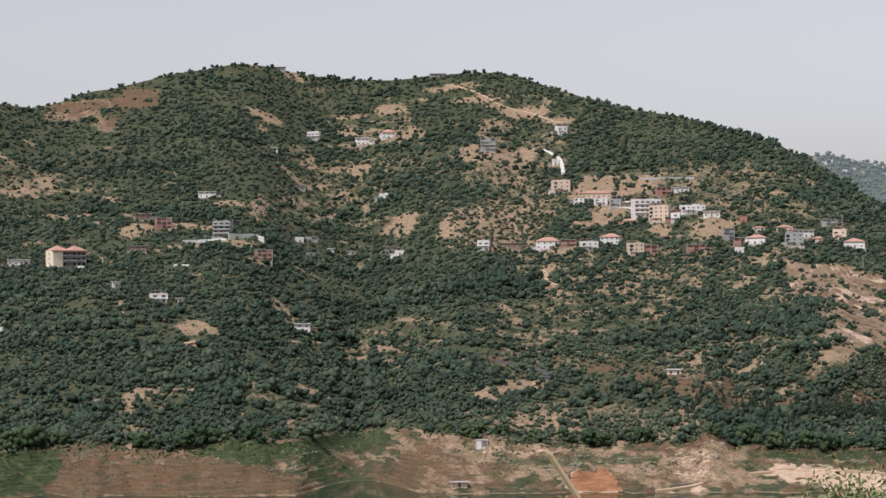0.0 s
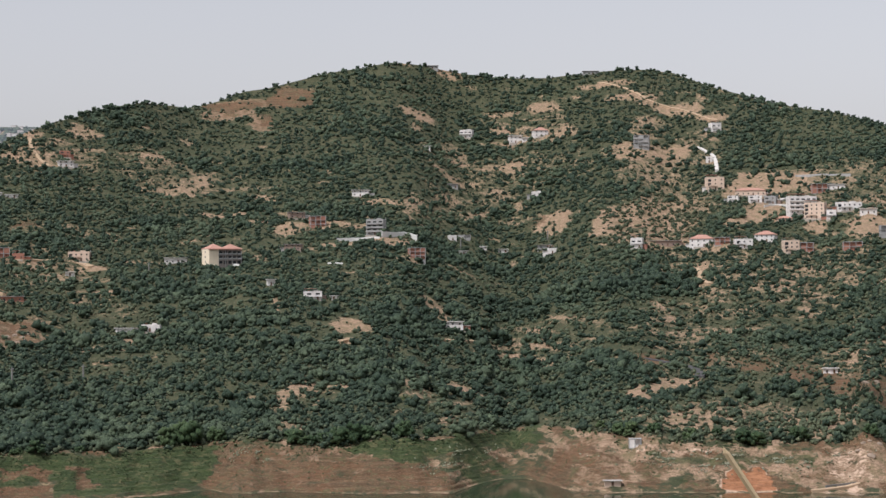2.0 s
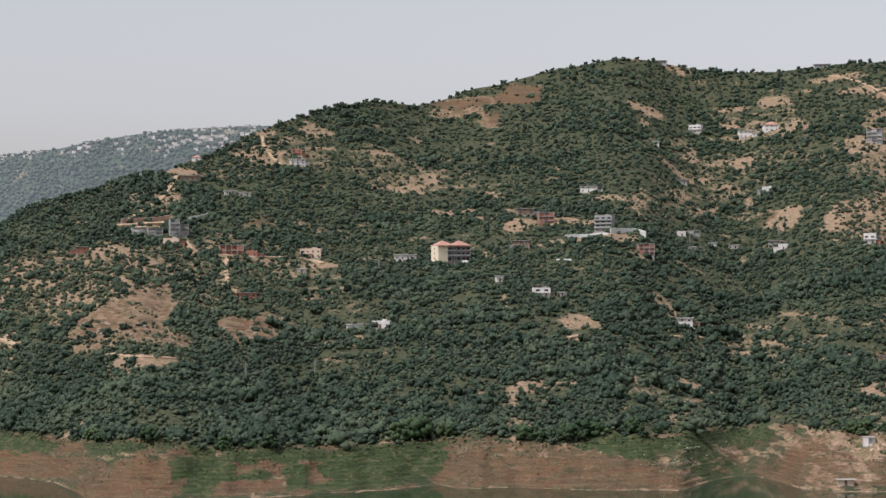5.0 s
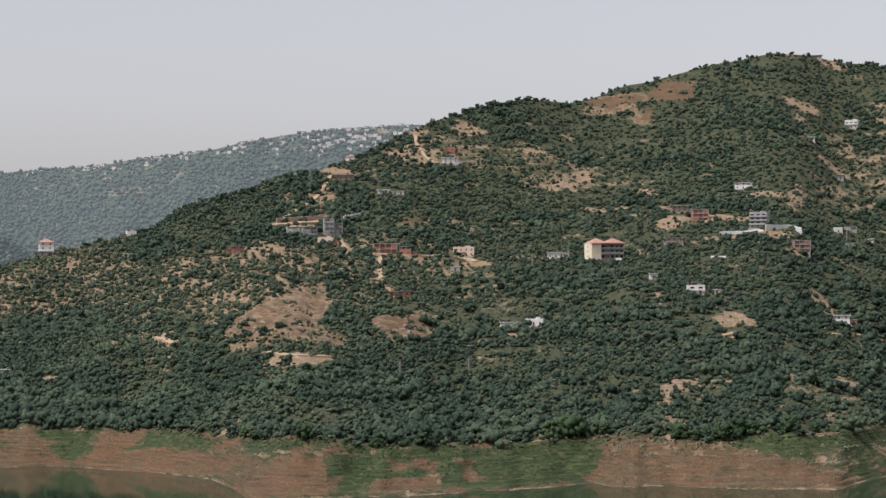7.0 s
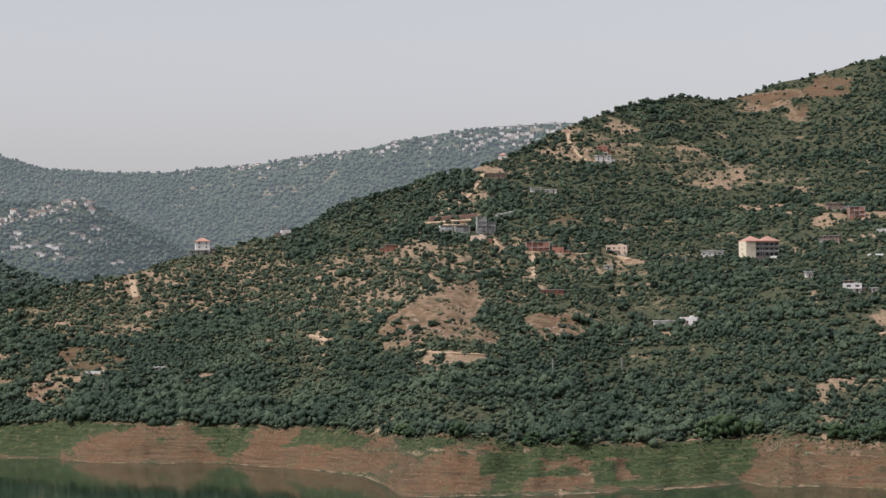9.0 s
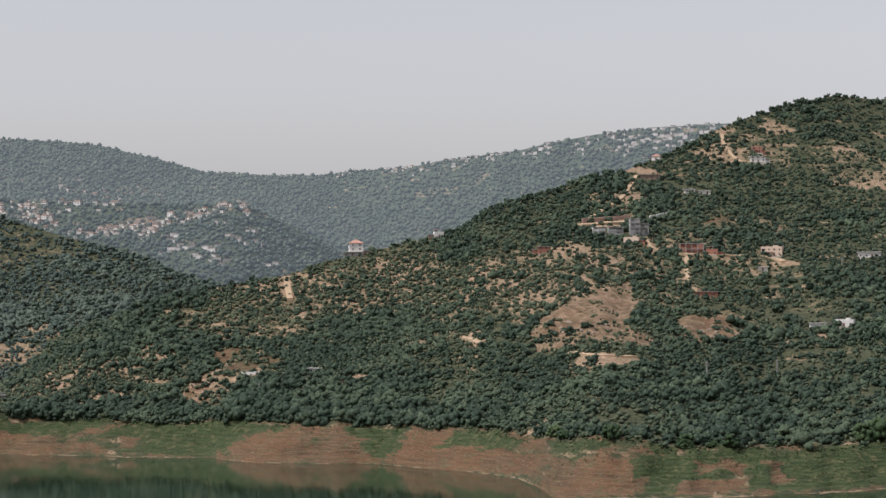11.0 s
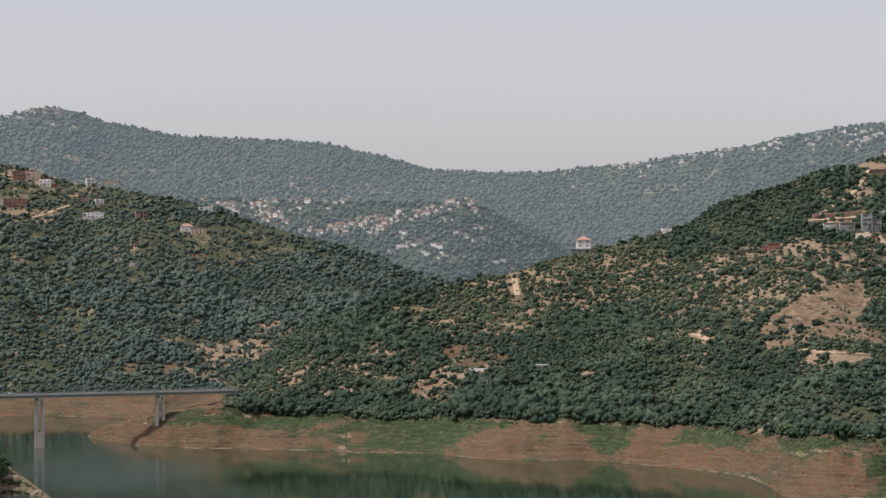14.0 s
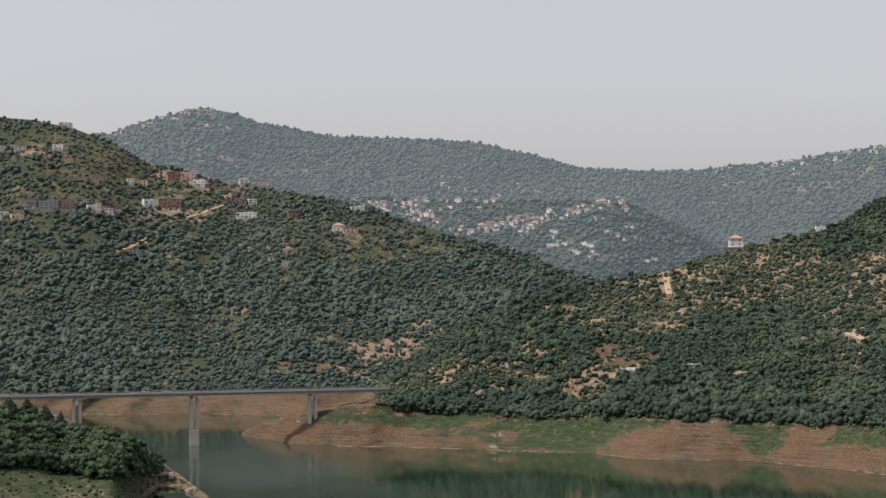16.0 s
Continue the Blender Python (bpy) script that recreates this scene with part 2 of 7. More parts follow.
MID_CREST = (
    (27.20, -0.30), (28.90, 0.68), (29.90, 0.96), (30.51, 1.30), (31.64, 1.64),
    (33.19, 2.06), (34.42, 2.44), (35.97, 2.94), (37.50, 3.21), (39.03, 3.44), (40.09, 3.75),
    (41.15, 3.98), (42.05, 4.51), (43.10, 4.88), (44.14, 5.10), (45.03, 5.16),
    (46.50, 5.22),
)
VILLAGE_CREST = (
    (24.51, 1.03), (25.56, 1.50), (26.31, 1.96), (27.07, 2.35), (27.98, 2.78),
    (28.44, 3.01), (28.90, 2.91), (29.82, 2.89), (31.35, 2.91), (32.89, 2.95),
    (35.20, 3.05), (37.50, 3.06), (39.03, 2.83),
)
FAR_CREST = (
    (-11.92, 3.74), (-11.21, 3.83), (-10.47, 4.04), (-9.73, 4.00), (-7.92, 3.82),
    (-1.80, 3.44), (7.40, 3.80), (13.81, 4.91), (15.57, 4.91), (17.50, 4.79),
    (18.67, 4.67), (19.97, 4.45), (20.89, 4.23), (22.89, 4.01), (23.73, 3.83),
    (25.23, 3.75), (26.14, 3.64), (27.51, 3.63), (29.35, 3.73), (30.57, 4.08),
    (32.11, 4.45), (33.19, 4.55), (35.96, 4.65), (36.57, 4.74), (37.49, 4.94),
    (38.26, 5.06), (38.71, 5.28), (39.63, 5.43), (40.54, 5.23), (41.30, 5.04),
    (42.05, 4.73), (43.10, 4.65), (45.03, 4.56),
)
SPUR_CREST = (
    (39.45, -5.15), (39.68, -4.96), (40.28, -4.47), (40.85, -4.08), (41.15, -3.77),
    (41.48, -3.39), (42.08, -3.18), (43.27, -2.83), (44.16, -2.52), (45.05, -2.40),
    (45.93, -2.26),
)
SPUR_SHORE = (
    (39.45, -5.27), (39.68, -5.16), (40.28, -4.80), (40.86, -4.76), (42.09, -5.78),
    (45.06, -6.00), (45.94, -6.12),
)


def smooth(x, lo, hi):
    u = np.clip((np.asarray(x, float) - lo) / (hi - lo), 0, 1)
    return u * u * (3 - 2 * u)


def lattice(ix, iy, seed):
    h = (ix * 374761393 + iy * 668265263 + seed * 974634777) & 0x7FFFFFFF
    h = ((h ^ (h >> 13)) * 1274126177) & 0x7FFFFFFF
    return ((h ^ (h >> 16)) & 0xFFFF) / 65535.0


def wild(x, y, seed=0, octaves=4):
    """Value noise, about -1 to 1."""
    x, y = np.broadcast_arrays(np.asarray(x, float), np.asarray(y, float))
    total, amp, norm = np.zeros(x.shape), 1.0, 0.0
    for k in range(octaves):
        ix, iy = np.floor(x).astype(np.int64), np.floor(y).astype(np.int64)
        u, v = x - ix, y - iy
        u, v = u * u * (3 - 2 * u), v * v * (3 - 2 * v)
        s = seed * 17 + k
        low = lattice(ix, iy, s) * (1 - u) + lattice(ix + 1, iy, s) * u
        top = lattice(ix, iy + 1, s) * (1 - u) + lattice(ix + 1, iy + 1, s) * u
        total += amp * (2 * (low * (1 - v) + top * v) - 1)
        norm += amp
        amp, x, y = amp * 0.5, x * 2.03 + 11.3, y * 2.03 + 5.7
    return total / norm * 1.6


def line(curve, az, drop=0.0):
    return np.interp(az, [c[0] for c in curve], [c[1] for c in curve]) - drop


def rise(r, degrees):
    return EYE + r * np.tan(np.radians(degrees))


def bearing(x, y):
    a = np.degrees(np.arctan2(-np.asarray(x, float), np.asarray(y, float)))
    return np.where(a < -166, a + 360, a)


FINE = 0.14
# columns: fine where the valley is seen, coarse behind
AZ = np.concatenate([np.linspace(-166, -14.5, 34), np.arange(-14, 47.5, FINE), np.linspace(48, 194, 33)])
BACK = smooth(np.abs(AZ - 16), 55, 120)

m_shore = EYE / np.tan(np.radians(-line(MAIN_SHORE, AZ)))
m_shore = m_shore + 4.0 * wild(AZ * 1.3, AZ * 0, 3) + 2.0 * wild(AZ * 4.5, AZ * 0, 4)
# the inlet at the gully's foot has a round head
m_shore = np.where((AZ > 1) & (AZ < 3.6), np.minimum(m_shore, 919 - 3 * (AZ - 2.2) ** 2), m_shore)
m_in = 1 - smooth(AZ, 38.4, 39.2)
m_crest_r = np.interp(AZ, (-14, -12, -8, -2, 4, 10, 14, 18, 22, 26, 30, 34, 37, 39), (1450, 1500, 1750, 1980, 2000, 1900, 1740, 1560, 1400, 1330, 1290, 1265, 1240, 1270))
ROW_R, ROW_Z, LAYER = [], [], {}


def row(r, z):
    ROW_R.append(np.broadcast_to(r, AZ.shape).astype(float))
    ROW_Z.append(np.broadcast_to(z, AZ.shape).astype(float))


def face(name, count, r0, el0, r1, el1, power, bulge, seed, rough=0.022):
    """Rows of a hillside from its foot to its crest, with spurs and gullies."""
    start = len(ROW_R)
    for s in np.linspace(0, 1, count):
        spurs = wild(AZ * 0.30, s * 0.9, seed, 3) + 0.45 * wild(AZ * 0.9 + s, s * 2.0, seed + 1, 3)
        win = (s * (1 - s) * 4) ** 0.7
        r = r0 + (r1 - r0) * (s ** power + bulge(AZ, s) * win) + rough * (r1 - r0) * spurs * win
        fine = wild(AZ * 2.6, s * 14, seed + 2, 3) * 1.2 * win
        row(r, rise(r, el0 + (el1 - el0) * s) + fine)
    LAYER[name] = (start, len(ROW_R))


def lump(az, s, a0, s0, wa, ws):
    return np.exp(-((az - a0) / wa) ** 2 - ((s - s0) / ws) ** 2)


def main_bulge(az, s):
    gully = 0.08 * np.exp(-((az - (1.2 + 2.5 * s)) / 1.6) ** 2) * (1 - 0.4 * s)
    knob = -0.16 * lump(az, s, -10.8, 0.36, 2.2, 0.18)
    shoulder = -0.03 * lump(az, s, 9.0, 0.30, 4.0, 0.3) - 0.05 * lump(az, s, 19.0, 0.45, 2.2, 0.3)
    dell = 0.03 * np.exp(-((az - 14.5) / 2.0) ** 2)
    return gully + knob + shoulder + dell


def no_bulge(az, s):
    return 0.0 * az


# the knoll under the eye, falling to the lake
for r, z in ((0.0, 73.4), (1, 73.35), (2, 73.1), (4, 72.5), (8, 71), (15, 68), (30, 61), (60, 48), (110, 30), (170, 15), (240, 2), (300, -6), (420, -9), (560, -9)):
    row(r, z)
# a wooded spur that runs into the lake
e_in = smooth(AZ, 39.2, 39.5)
e_shore = np.minimum(EYE / np.tan(np.radians(-line(SPUR_SHORE, AZ))), m_shore - 170)
e_top = line(SPUR_CREST, AZ) - 0.42 * smooth(AZ, 40.7, 41.4)
e_crest_r = e_shore + 14 + 150 * smooth(AZ, 39.6, 44)
row(e_shore - 22, -9)
row(e_shore - 8, -4 * e_in - 9 * (1 - e_in))
start = len(ROW_R)
for s in np.linspace(0, 1, 44):
    r = e_shore + (e_crest_r - e_shore) * s + 3 * wild(AZ * 2, s * 4, 31) * s * (1 - s) * 4
    z = rise(e_crest_r, e_top) * (0.55 * s ** 0.8 + 0.45 * smooth(s, 0.25, 0.95))
    row(r, (z + 0.35 * wild(AZ * 7, s * 20, 32)) * e_in - 9 * (1 - e_in))
LAYER["spur"] = (start, len(ROW_R))
for k in (8, 25, 50, 75):
    row(np.minimum(e_crest_r + k, m_shore - 60 + k * 0.3), np.maximum(rise(e_crest_r, e_top) - 0.32 * k, -9) * e_in - 9 * (1 - e_in))
row(np.minimum(e_crest_r + 100, m_shore - 30), -9)
# the main hill: shore, washed bank, slope, crest, far side
row(m_shore - 18, -9)
row(m_shore - 5, -2.5 * m_in - 9 * (1 - m_in))
bank_el = line(MAIN_BANK, AZ)
window = np.exp(-np.linspace(-2.2, 2.2, 61) ** 2)
even = np.convolve(np.pad(m_shore, 30, mode="edge"), window / window.sum(), "valid")
bank_r = np.maximum(even + 50, m_shore + 46)
window = np.exp(-np.linspace(-2.2, 2.2, 25) ** 2)
bank_r = np.convolve(np.pad(bank_r, 12, mode="edge"), window / window.sum(), "valid") - 26 * smooth(AZ, 33.5, 36)
bank_r = bank_r + 26 * np.exp(-((AZ - 2.2) / 1.0) ** 2)
bank_z = np.maximum(rise(bank_r, bank_el), 1.0)
bank_z = bank_z + 1.1 * wild(AZ * 3.1, AZ * 0, 45, 3)
# ribs between the rills: bearing at the top and at the foot, half width, how far they stand out
RIBS = ((26.5, 28.3, 1.3, 10), (25.5, 25.3, 0.9, 9), (23.5, 23.8, 0.9, 8), (22.0, 22.6, 0.8, 5), (19.4, 20.4, 0.8, 4), (0.5, 0.1, 1.3, 7), (-5.6, -5.2, 1.0, 5), (36.2, 37.4, 0.8, 5))
start = len(ROW_R)
for s in np.linspace(0, 1, 64):
    bow = s * (1 - s) * 4
    ribs = sum(out * np.maximum(0, 1 - np.abs(AZ - a1 - (a0 - a1) * s + 0.12 * wild(AZ * 5, s * 5, 55, 2)) / half) for a0, a1, half, out in RIBS)
    spurs = 1 - 2 * np.abs(wild(AZ * 0.75 + 0.5 * s, s * 0.4, 40, 2))
    rill = spurs * 2.2 + wild(AZ * 3.0 + s * 1.2, s * 1.5, 41, 4) * 1.8 + wild(AZ * 11.0, s * 4, 42, 3) * 0.8
    r = m_shore + (bank_r - m_shore) * s - (rill + ribs - 3) * bow
    z = bank_z * (0.45 * s + 0.55 * s ** 1.3) + 0.9 * wild(AZ * 6, s * 6, 46, 3) * bow
    # old field terraces, stronger along some stretches
    tread = 1.5
    u = z / tread + 0.25 * wild(AZ * 1.5, AZ * 0, 43, 2)
    cut = np.floor(u) + smooth(u - np.floor(u), 0.62, 0.98)
    terraced = smooth(wild(AZ * 0.45, AZ * 0, 47, 2), -0.3, 0.4)
    z = z * (1 - 0.85 * terraced) + 0.85 * terraced * tread * (cut - 0.25 * wild(AZ * 1.5, AZ * 0, 43, 2))
    z = z + 0.35 * wild(AZ * 16, s * 24, 44, 3) * smooth(s, 0, 0.08)
    row(r, np.maximum(z, -0.4 + 2 * s) * m_in - 9 * (1 - m_in))
LAYER["bank"] = (start, len(ROW_R))
top_el = line(MAIN_CREST, AZ, 0.035)
top_el = np.maximum(top_el, np.degrees(np.arctan((bank_z - EYE) / bank_r)) + 0.05)
crest_r = np.maximum(m_crest_r, bank_r + 30)
start = len(ROW_R)
face("main", 180, bank_r + 0.8, np.degrees(np.arctan((bank_z - EYE) / bank_r)) + 0.01, crest_r, top_el, 1.12, main_bulge, 50)
for i in range(*LAYER["main"]):
    ROW_Z[i] = ROW_Z[i] * m_in - 9 * (1 - m_in)
crest_z = rise(crest_r, top_el)
for k, fall in ((15, 0.985), (40, 0.94), (90, 0.82), (160, 0.62)):
    row(crest_r + k, np.where(AZ > 33, np.maximum(crest_z * fall - k * 0.3, -9), crest_z * fall) * m_in - 9 * (1 - m_in))
row(crest_r + 190, np.where(AZ > 28, -9, 40))
# the second hill, across the bridge
b_foot = np.maximum(1425, crest_r + 215)
row(b_foot - 12, np.where(AZ > 28, -9, 40))
b_bank_r = b_foot + 42
start = len(ROW_R)
for s in np.linspace(0, 1, 18):
    bow = s * (1 - s) * 4
    fans = 9 * (1 - 2 * np.abs(wild(AZ * 0.8 + 0.4 * s, s * 0.3, 61, 2))) + 4 * wild(AZ * 3, s * 3, 63, 3)
    row(b_foot + 42 * s - fans * bow - 8 * wild(AZ * 0.7, AZ * 0, 64, 2) * (1 - s), np.where(AZ > 28, 14 * s ** 0.8 - 0.3, 42) + 0.9 * wild(AZ * 8, s * 8, 62) * s)
LAYER["mid_bank"] = (start, len(ROW_R))
b_crest_r = np.maximum(np.interp(AZ, (29, 33, 37, 41, 45), (1800, 1880, 1950, 2020, 2100)), b_bank_r + 250)
b_top = line(MID_CREST, AZ, 0.04)
b_low = np.degrees(np.arctan((np.where(AZ > 28, 14, 42) - EYE) / b_bank_r))
face("mid", 110, b_bank_r + 1, b_low, b_crest_r, np.maximum(b_top, b_low + 0.1), 1.1, no_bulge, 70, 0.06)
b_z = rise(b_crest_r, np.maximum(b_top, b_low + 0.1))
row(b_crest_r + 60, b_z * 0.93)
row(b_crest_r + 150, b_z * 0.75)
g_foot = b_crest_r + 230
g_low = np.minimum(line(VILLAGE_CREST, AZ) - 1.6, 1.0 - 1.6 * (1 - smooth(AZ, 33, 37)))
row(g_foot - 30, rise(g_foot, g_low))
SPLIT = len(ROW_R)
# the village spur and the far range
g_crest_r = g_foot + 380
face("village", 46, g_foot, g_low, g_crest_r, line(VILLAGE_CREST, AZ, 0.05), 1.1, no_bulge, 80, 0.05)
g_z = rise(g_crest_r, line(VILLAGE_CREST, AZ))
row(g_crest_r + 70, g_z * 0.95)
SPLIT_FAR = len(ROW_R)
f_foot = g_crest_r + 200
f_low = np.minimum(line(VILLAGE_CREST, AZ) - 0.45, 2.4)
row(f_foot - 40, rise(f_foot, f_low))
f_crest_r = np.maximum(np.interp(AZ, (-12, 14, 20, 27, 33, 40, 45), (3300, 3300, 3500, 4100, 3900, 3500, 3600)), f_foot + 350)
face("far", 80, f_foot, f_low, f_crest_r, line(FAR_CREST, AZ, 0.02), 1.1, no_bulge, 90, 0.10)
f_z = rise(f_crest_r, line(FAR_CREST, AZ))
row(f_crest_r + 120, f_z * 0.9)
row(np.maximum(f_crest_r + 320, 4550), f_z * 0.55)
row(np.maximum(f_crest_r + 600, 4850), f_z * 0.3)

R = np.maximum.accumulate(np.array(ROW_R) + np.arange(len(ROW_R))[:, None] * 1e-3, axis=0)
Z = np.array(ROW_Z)
hill_behind = 73.4 + 0.10 * R - 0.000008 * R * R
Z = Z * (1 - BACK) + hill_behind * BACK
Z[0] = 73.4
X, Y = -R * np.sin(np.radians(AZ)), R * np.cos(np.radians(AZ))


def ground_z(x, y):
    """Height of the ground at a place."""
    az, r = float(bearing(x, y)), math.hypot(x, y)
    j = int(np.clip(np.searchsorted(AZ, az) - 1, 0, len(AZ) - 2))
    u = (az - AZ[j]) / (AZ[j + 1] - AZ[j])
    return float((1 - u) * np.interp(r, R[:, j], Z[:, j]) + u * np.interp(r, R[:, j + 1], Z[:, j + 1]))


def grid_at(field, i, j):
    """A field of the sheet at fractional rows and columns."""
    i0, j0 = np.clip(i.astype(int), 0, R.shape[0] - 2), np.clip(j.astype(int), 0, R.shape[1] - 2)
    u, v = i - i0, j - j0
    return (field[i0, j0] * (1 - u) + field[i0 + 1, j0] * u) * (1 - v) + (field[i0, j0 + 1] * (1 - u) + field[i0 + 1, j0 + 1] * u) * v


# ---- what covers it: dry grass, washed red earth, fresh green; patches are (x, y, half width, half depth, amount) ----
DRY_a = (
    (-155, 1842, 19, 20, 0.8), (-154, 1802, 5, 17, 0.8), (-135, 1987, 15, 9, 0.8), (-83, 1906, 24, 11, 0.7),
    (-47, 1906, 19, 20, 0.8), (-81, 1862, 14, 10, 0.8), (-65, 1825, 14, 9, 0.8), (-30, 1818, 23, 24, 0.7),
    (-121, 1786, 18, 33, 0.6), (-106, 1777, 9, 15, 0.7), (-116, 1707, 26, 17, 0.6), (-87, 1764, 23, 15, 0.6),
    (-68, 1758, 13, 16, 0.8), (-116, 1640, 25, 25, 0.5), (-136, 1565, 4, 20, 0.6), (-88, 1695, 17, 12, 0.5),
    (-35, 1573, 14, 30, 0.8), (-26, 1545, 10, 34, 0.7), (-59, 1644, 8, 16, 0.6),
)
DRY_b = (
    (-312, 1583, 21, 17, 0.5), (-298, 1597, 6, 20, 0.8), (-304, 1562, 24, 7, 0.8), (-263, 1497, 23, 8, 0.8),
    (-236, 1478, 8, 8, 0.8), (-211, 1445, 19, 25, 0.8), (-178, 1464, 23, 14, 0.7), (-145, 1408, 33, 10, 0.8),
    (-181, 1394, 14, 10, 0.8), (-135, 1415, 15, 13, 0.8), (-122, 1364, 10, 10, 0.8), (-216, 1355, 7, 14, 0.7),
    (-158, 1535, 16, 12, 0.8), (-186, 1216, 3, 41, 0.7), (-138, 1159, 10, 21, 0.8), (-126, 1147, 6, 14, 0.8),
    (-132, 1121, 6, 9, 1), (-97, 1271, 11, 17, 0.7), (-89, 1250, 6, 17, 0.7),
)
DRY_c = (
    (-140, 996, 9, 21, 0.9), (-145, 973, 5, 21, 0.9), (-120, 1007, 13, 11, 0.7), (-86, 1018, 10, 14, 0.7),
    (-66, 1047, 11, 16, 0.7), (-136, 926, 14, 13, 0.6), (-69, 963, 5, 16, 0.7), (15, 1511, 17, 37, 0.9),
    (10, 1469, 15, 17, 0.8), (44, 1545, 14, 41, 0.85), (37, 1583, 8, 17, 0.7), (60, 1525, 6, 34, 0.8),
    (31, 1732, 27, 34, 0.8), (55, 1732, 27, 25, 0.8), (69, 1749, 18, 19, 0.8), (79, 1865, 24, 24, 0.8),
    (102, 1831, 19, 20, 0.6), (35, 1904, 29, 17, 0.7), (10, 1948, 30, 10, 0.7),
)
DRY_d = (
    (50, 1879, 14, 14, 0.7), (48, 1811, 23, 42, 0.5), (119, 1540, 20, 42, 1), (111, 1602, 16, 25, 0.8),
    (99, 1491, 10, 20, 0.8), (131, 1584, 12, 14, 0.8), (132, 1508, 12, 14, 0.7), (142, 1721, 11, 10, 0.6),
    (184, 1442, 15, 34, 1), (201, 1448, 6, 16, 0.8), (152, 1468, 9, 22, 0.7), (30, 1445, 15, 17, 0.8),
    (54, 1467, 22, 13, 0.7), (69, 1385, 9, 25, 0.7), (66, 1352, 5, 25, 0.8), (83, 1432, 18, 16, 0.7),
    (236, 1606, 17, 34, 0.45), (187, 1632, 21, 25, 0.4), (135, 1636, 25, 14, 0.6),
)
DRY_e = (
    (208, 1323, 14, 25, 0.7), (220, 1307, 10, 17, 0.9), (39, 1250, 6, 17, 0.7), (44, 1226, 5, 13, 0.7),
    (63, 1336, 7, 17, 0.6), (122, 1244, 4, 12, 0.8), (153, 1281, 7, 23, 0.5), (181, 1280, 13, 25, 0.6),
    (20, 1007, 8, 19, 0.9), (38, 1044, 13, 13, 0.9), (17, 982, 3, 8, 0.8), (134, 1096, 6, 27, 0.7),
    (160, 1055, 11, 10, 0.7), (42, 952, 15, 28, 0.8), (48, 933, 10, 11, 0.8), (109, 957, 10, 42, 0.6),
    (100, 926, 4, 18, 0.8), (88, 959, 7, 21, 0.6), (78, 926, 5, 10, 0.6),
)
DRY_f = (
    (158, 905, 4, 10, 0.8), (133, 1357, 132, 90, 0.42), (197, 1569, 101, 90, 0.36), (175, 1154, 54, 90, 0.42),
    (108, 1101, 107, 66, 0.42), (52, 1645, 50, 90, 0.45), (54, 951, 49, 55, 0.45), (-85, 1735, 89, 90, 0.36),
    (15, 879, 22, 19, 0.8), (108, 869, 27, 15, 0.8), (159, 857, 22, 13, 1), (238, 1273, 30, 42, 0.95),
    (228, 1140, 12, 90, 0.95), (212, 1224, 13, 34, 0.85), (197, 1027, 13, 68, 0.9), (188, 1199, 12, 51, 0.55),
    (171, 1168, 9, 30, 0.5), (-223, 1719, 53, 90, 0.2), (220, 1093, 17, 90, 1),
)
DRY_g = (
    (190, 1011, 16, 51, 1), (242, 1258, 29, 47, 0.95), (171, 988, 20, 18, 0.5), (184, 959, 20, 4, 0.55),
    (155, 1064, 14, 16, 0.7), (-634, 1124, 36, 15, 0.62), (-605, 1156, 40, 14, 0.62), (-565, 1167, 40, 30, 0.62),
    (-536, 1196, 23, 34, 0.6), (-558, 1123, 32, 26, 0.55), (-594, 1100, 32, 20, 0.5), (-466, 1180, 29, 40, 0.62),
    (-412, 1113, 18, 36, 0.7), (-468, 1150, 19, 34, 0.55), (-440, 1252, 20, 29, 0.75), (-400, 1155, 12, 67, 0.75),
    (-409, 1214, 13, 48, 0.68), (-525, 1130, 22, 21, 0.6), (-335, 983, 16, 18, 0.9),
)
DRY_h = (
    (-325, 1000, 11, 10, 0.8), (-439, 1078, 7, 8, 0.8), (-428, 1062, 6, 6, 0.8), (-572, 1026, 9, 4, 0.9),
    (-565, 1007, 10, 11, 0.8), (-547, 999, 9, 16, 0.6), (-478, 1022, 17, 9, 0.7), (-444, 1617, 17, 12, 0.6),
    (-429, 1578, 25, 36, 0.6), (-439, 1365, 11, 48, 0.5), (-466, 1399, 19, 38, 0.6), (-455, 1429, 11, 34, 0.7),
    (-468, 1498, 16, 13, 0.8), (-433, 1499, 24, 16, 0.4), (-407, 1654, 17, 20, 0.6), (-345, 1636, 11, 14, 0.6),
    (-375, 1379, 22, 28, 0.4), (-350, 1404, 11, 30, 0.4), (-326, 1402, 7, 15, 0.6),
)
DRY_i = (
    (-334, 1308, 28, 11, 0.8), (-357, 1299, 14, 11, 0.8), (-400, 1316, 21, 15, 0.7), (-400, 1290, 14, 20, 0.7),
    (-363, 1247, 3, 50, 0.7), (-307, 1567, 24, 14, 0.6), (-303, 1592, 17, 34, 0.6), (-316, 1546, 32, 8, 0.8),
    (-335, 1538, 8, 18, 0.6), (-273, 1116, 10, 10, 0.8), (-250, 1139, 18, 8, 0.6), (-281, 1209, 19, 21, 0.3),
    (-589, 1151, 2, 27, 1), (-278, 1009, 1, 25, 0.4), (-565, 1007, 21, 19, 0.85), (-535, 983, 17, 11, 0.6),
    (-478, 1021, 17, 10, 0.7), (-561, 1072, 49, 21, 0.4), (-466, 1078, 18, 18, 0.5),
)
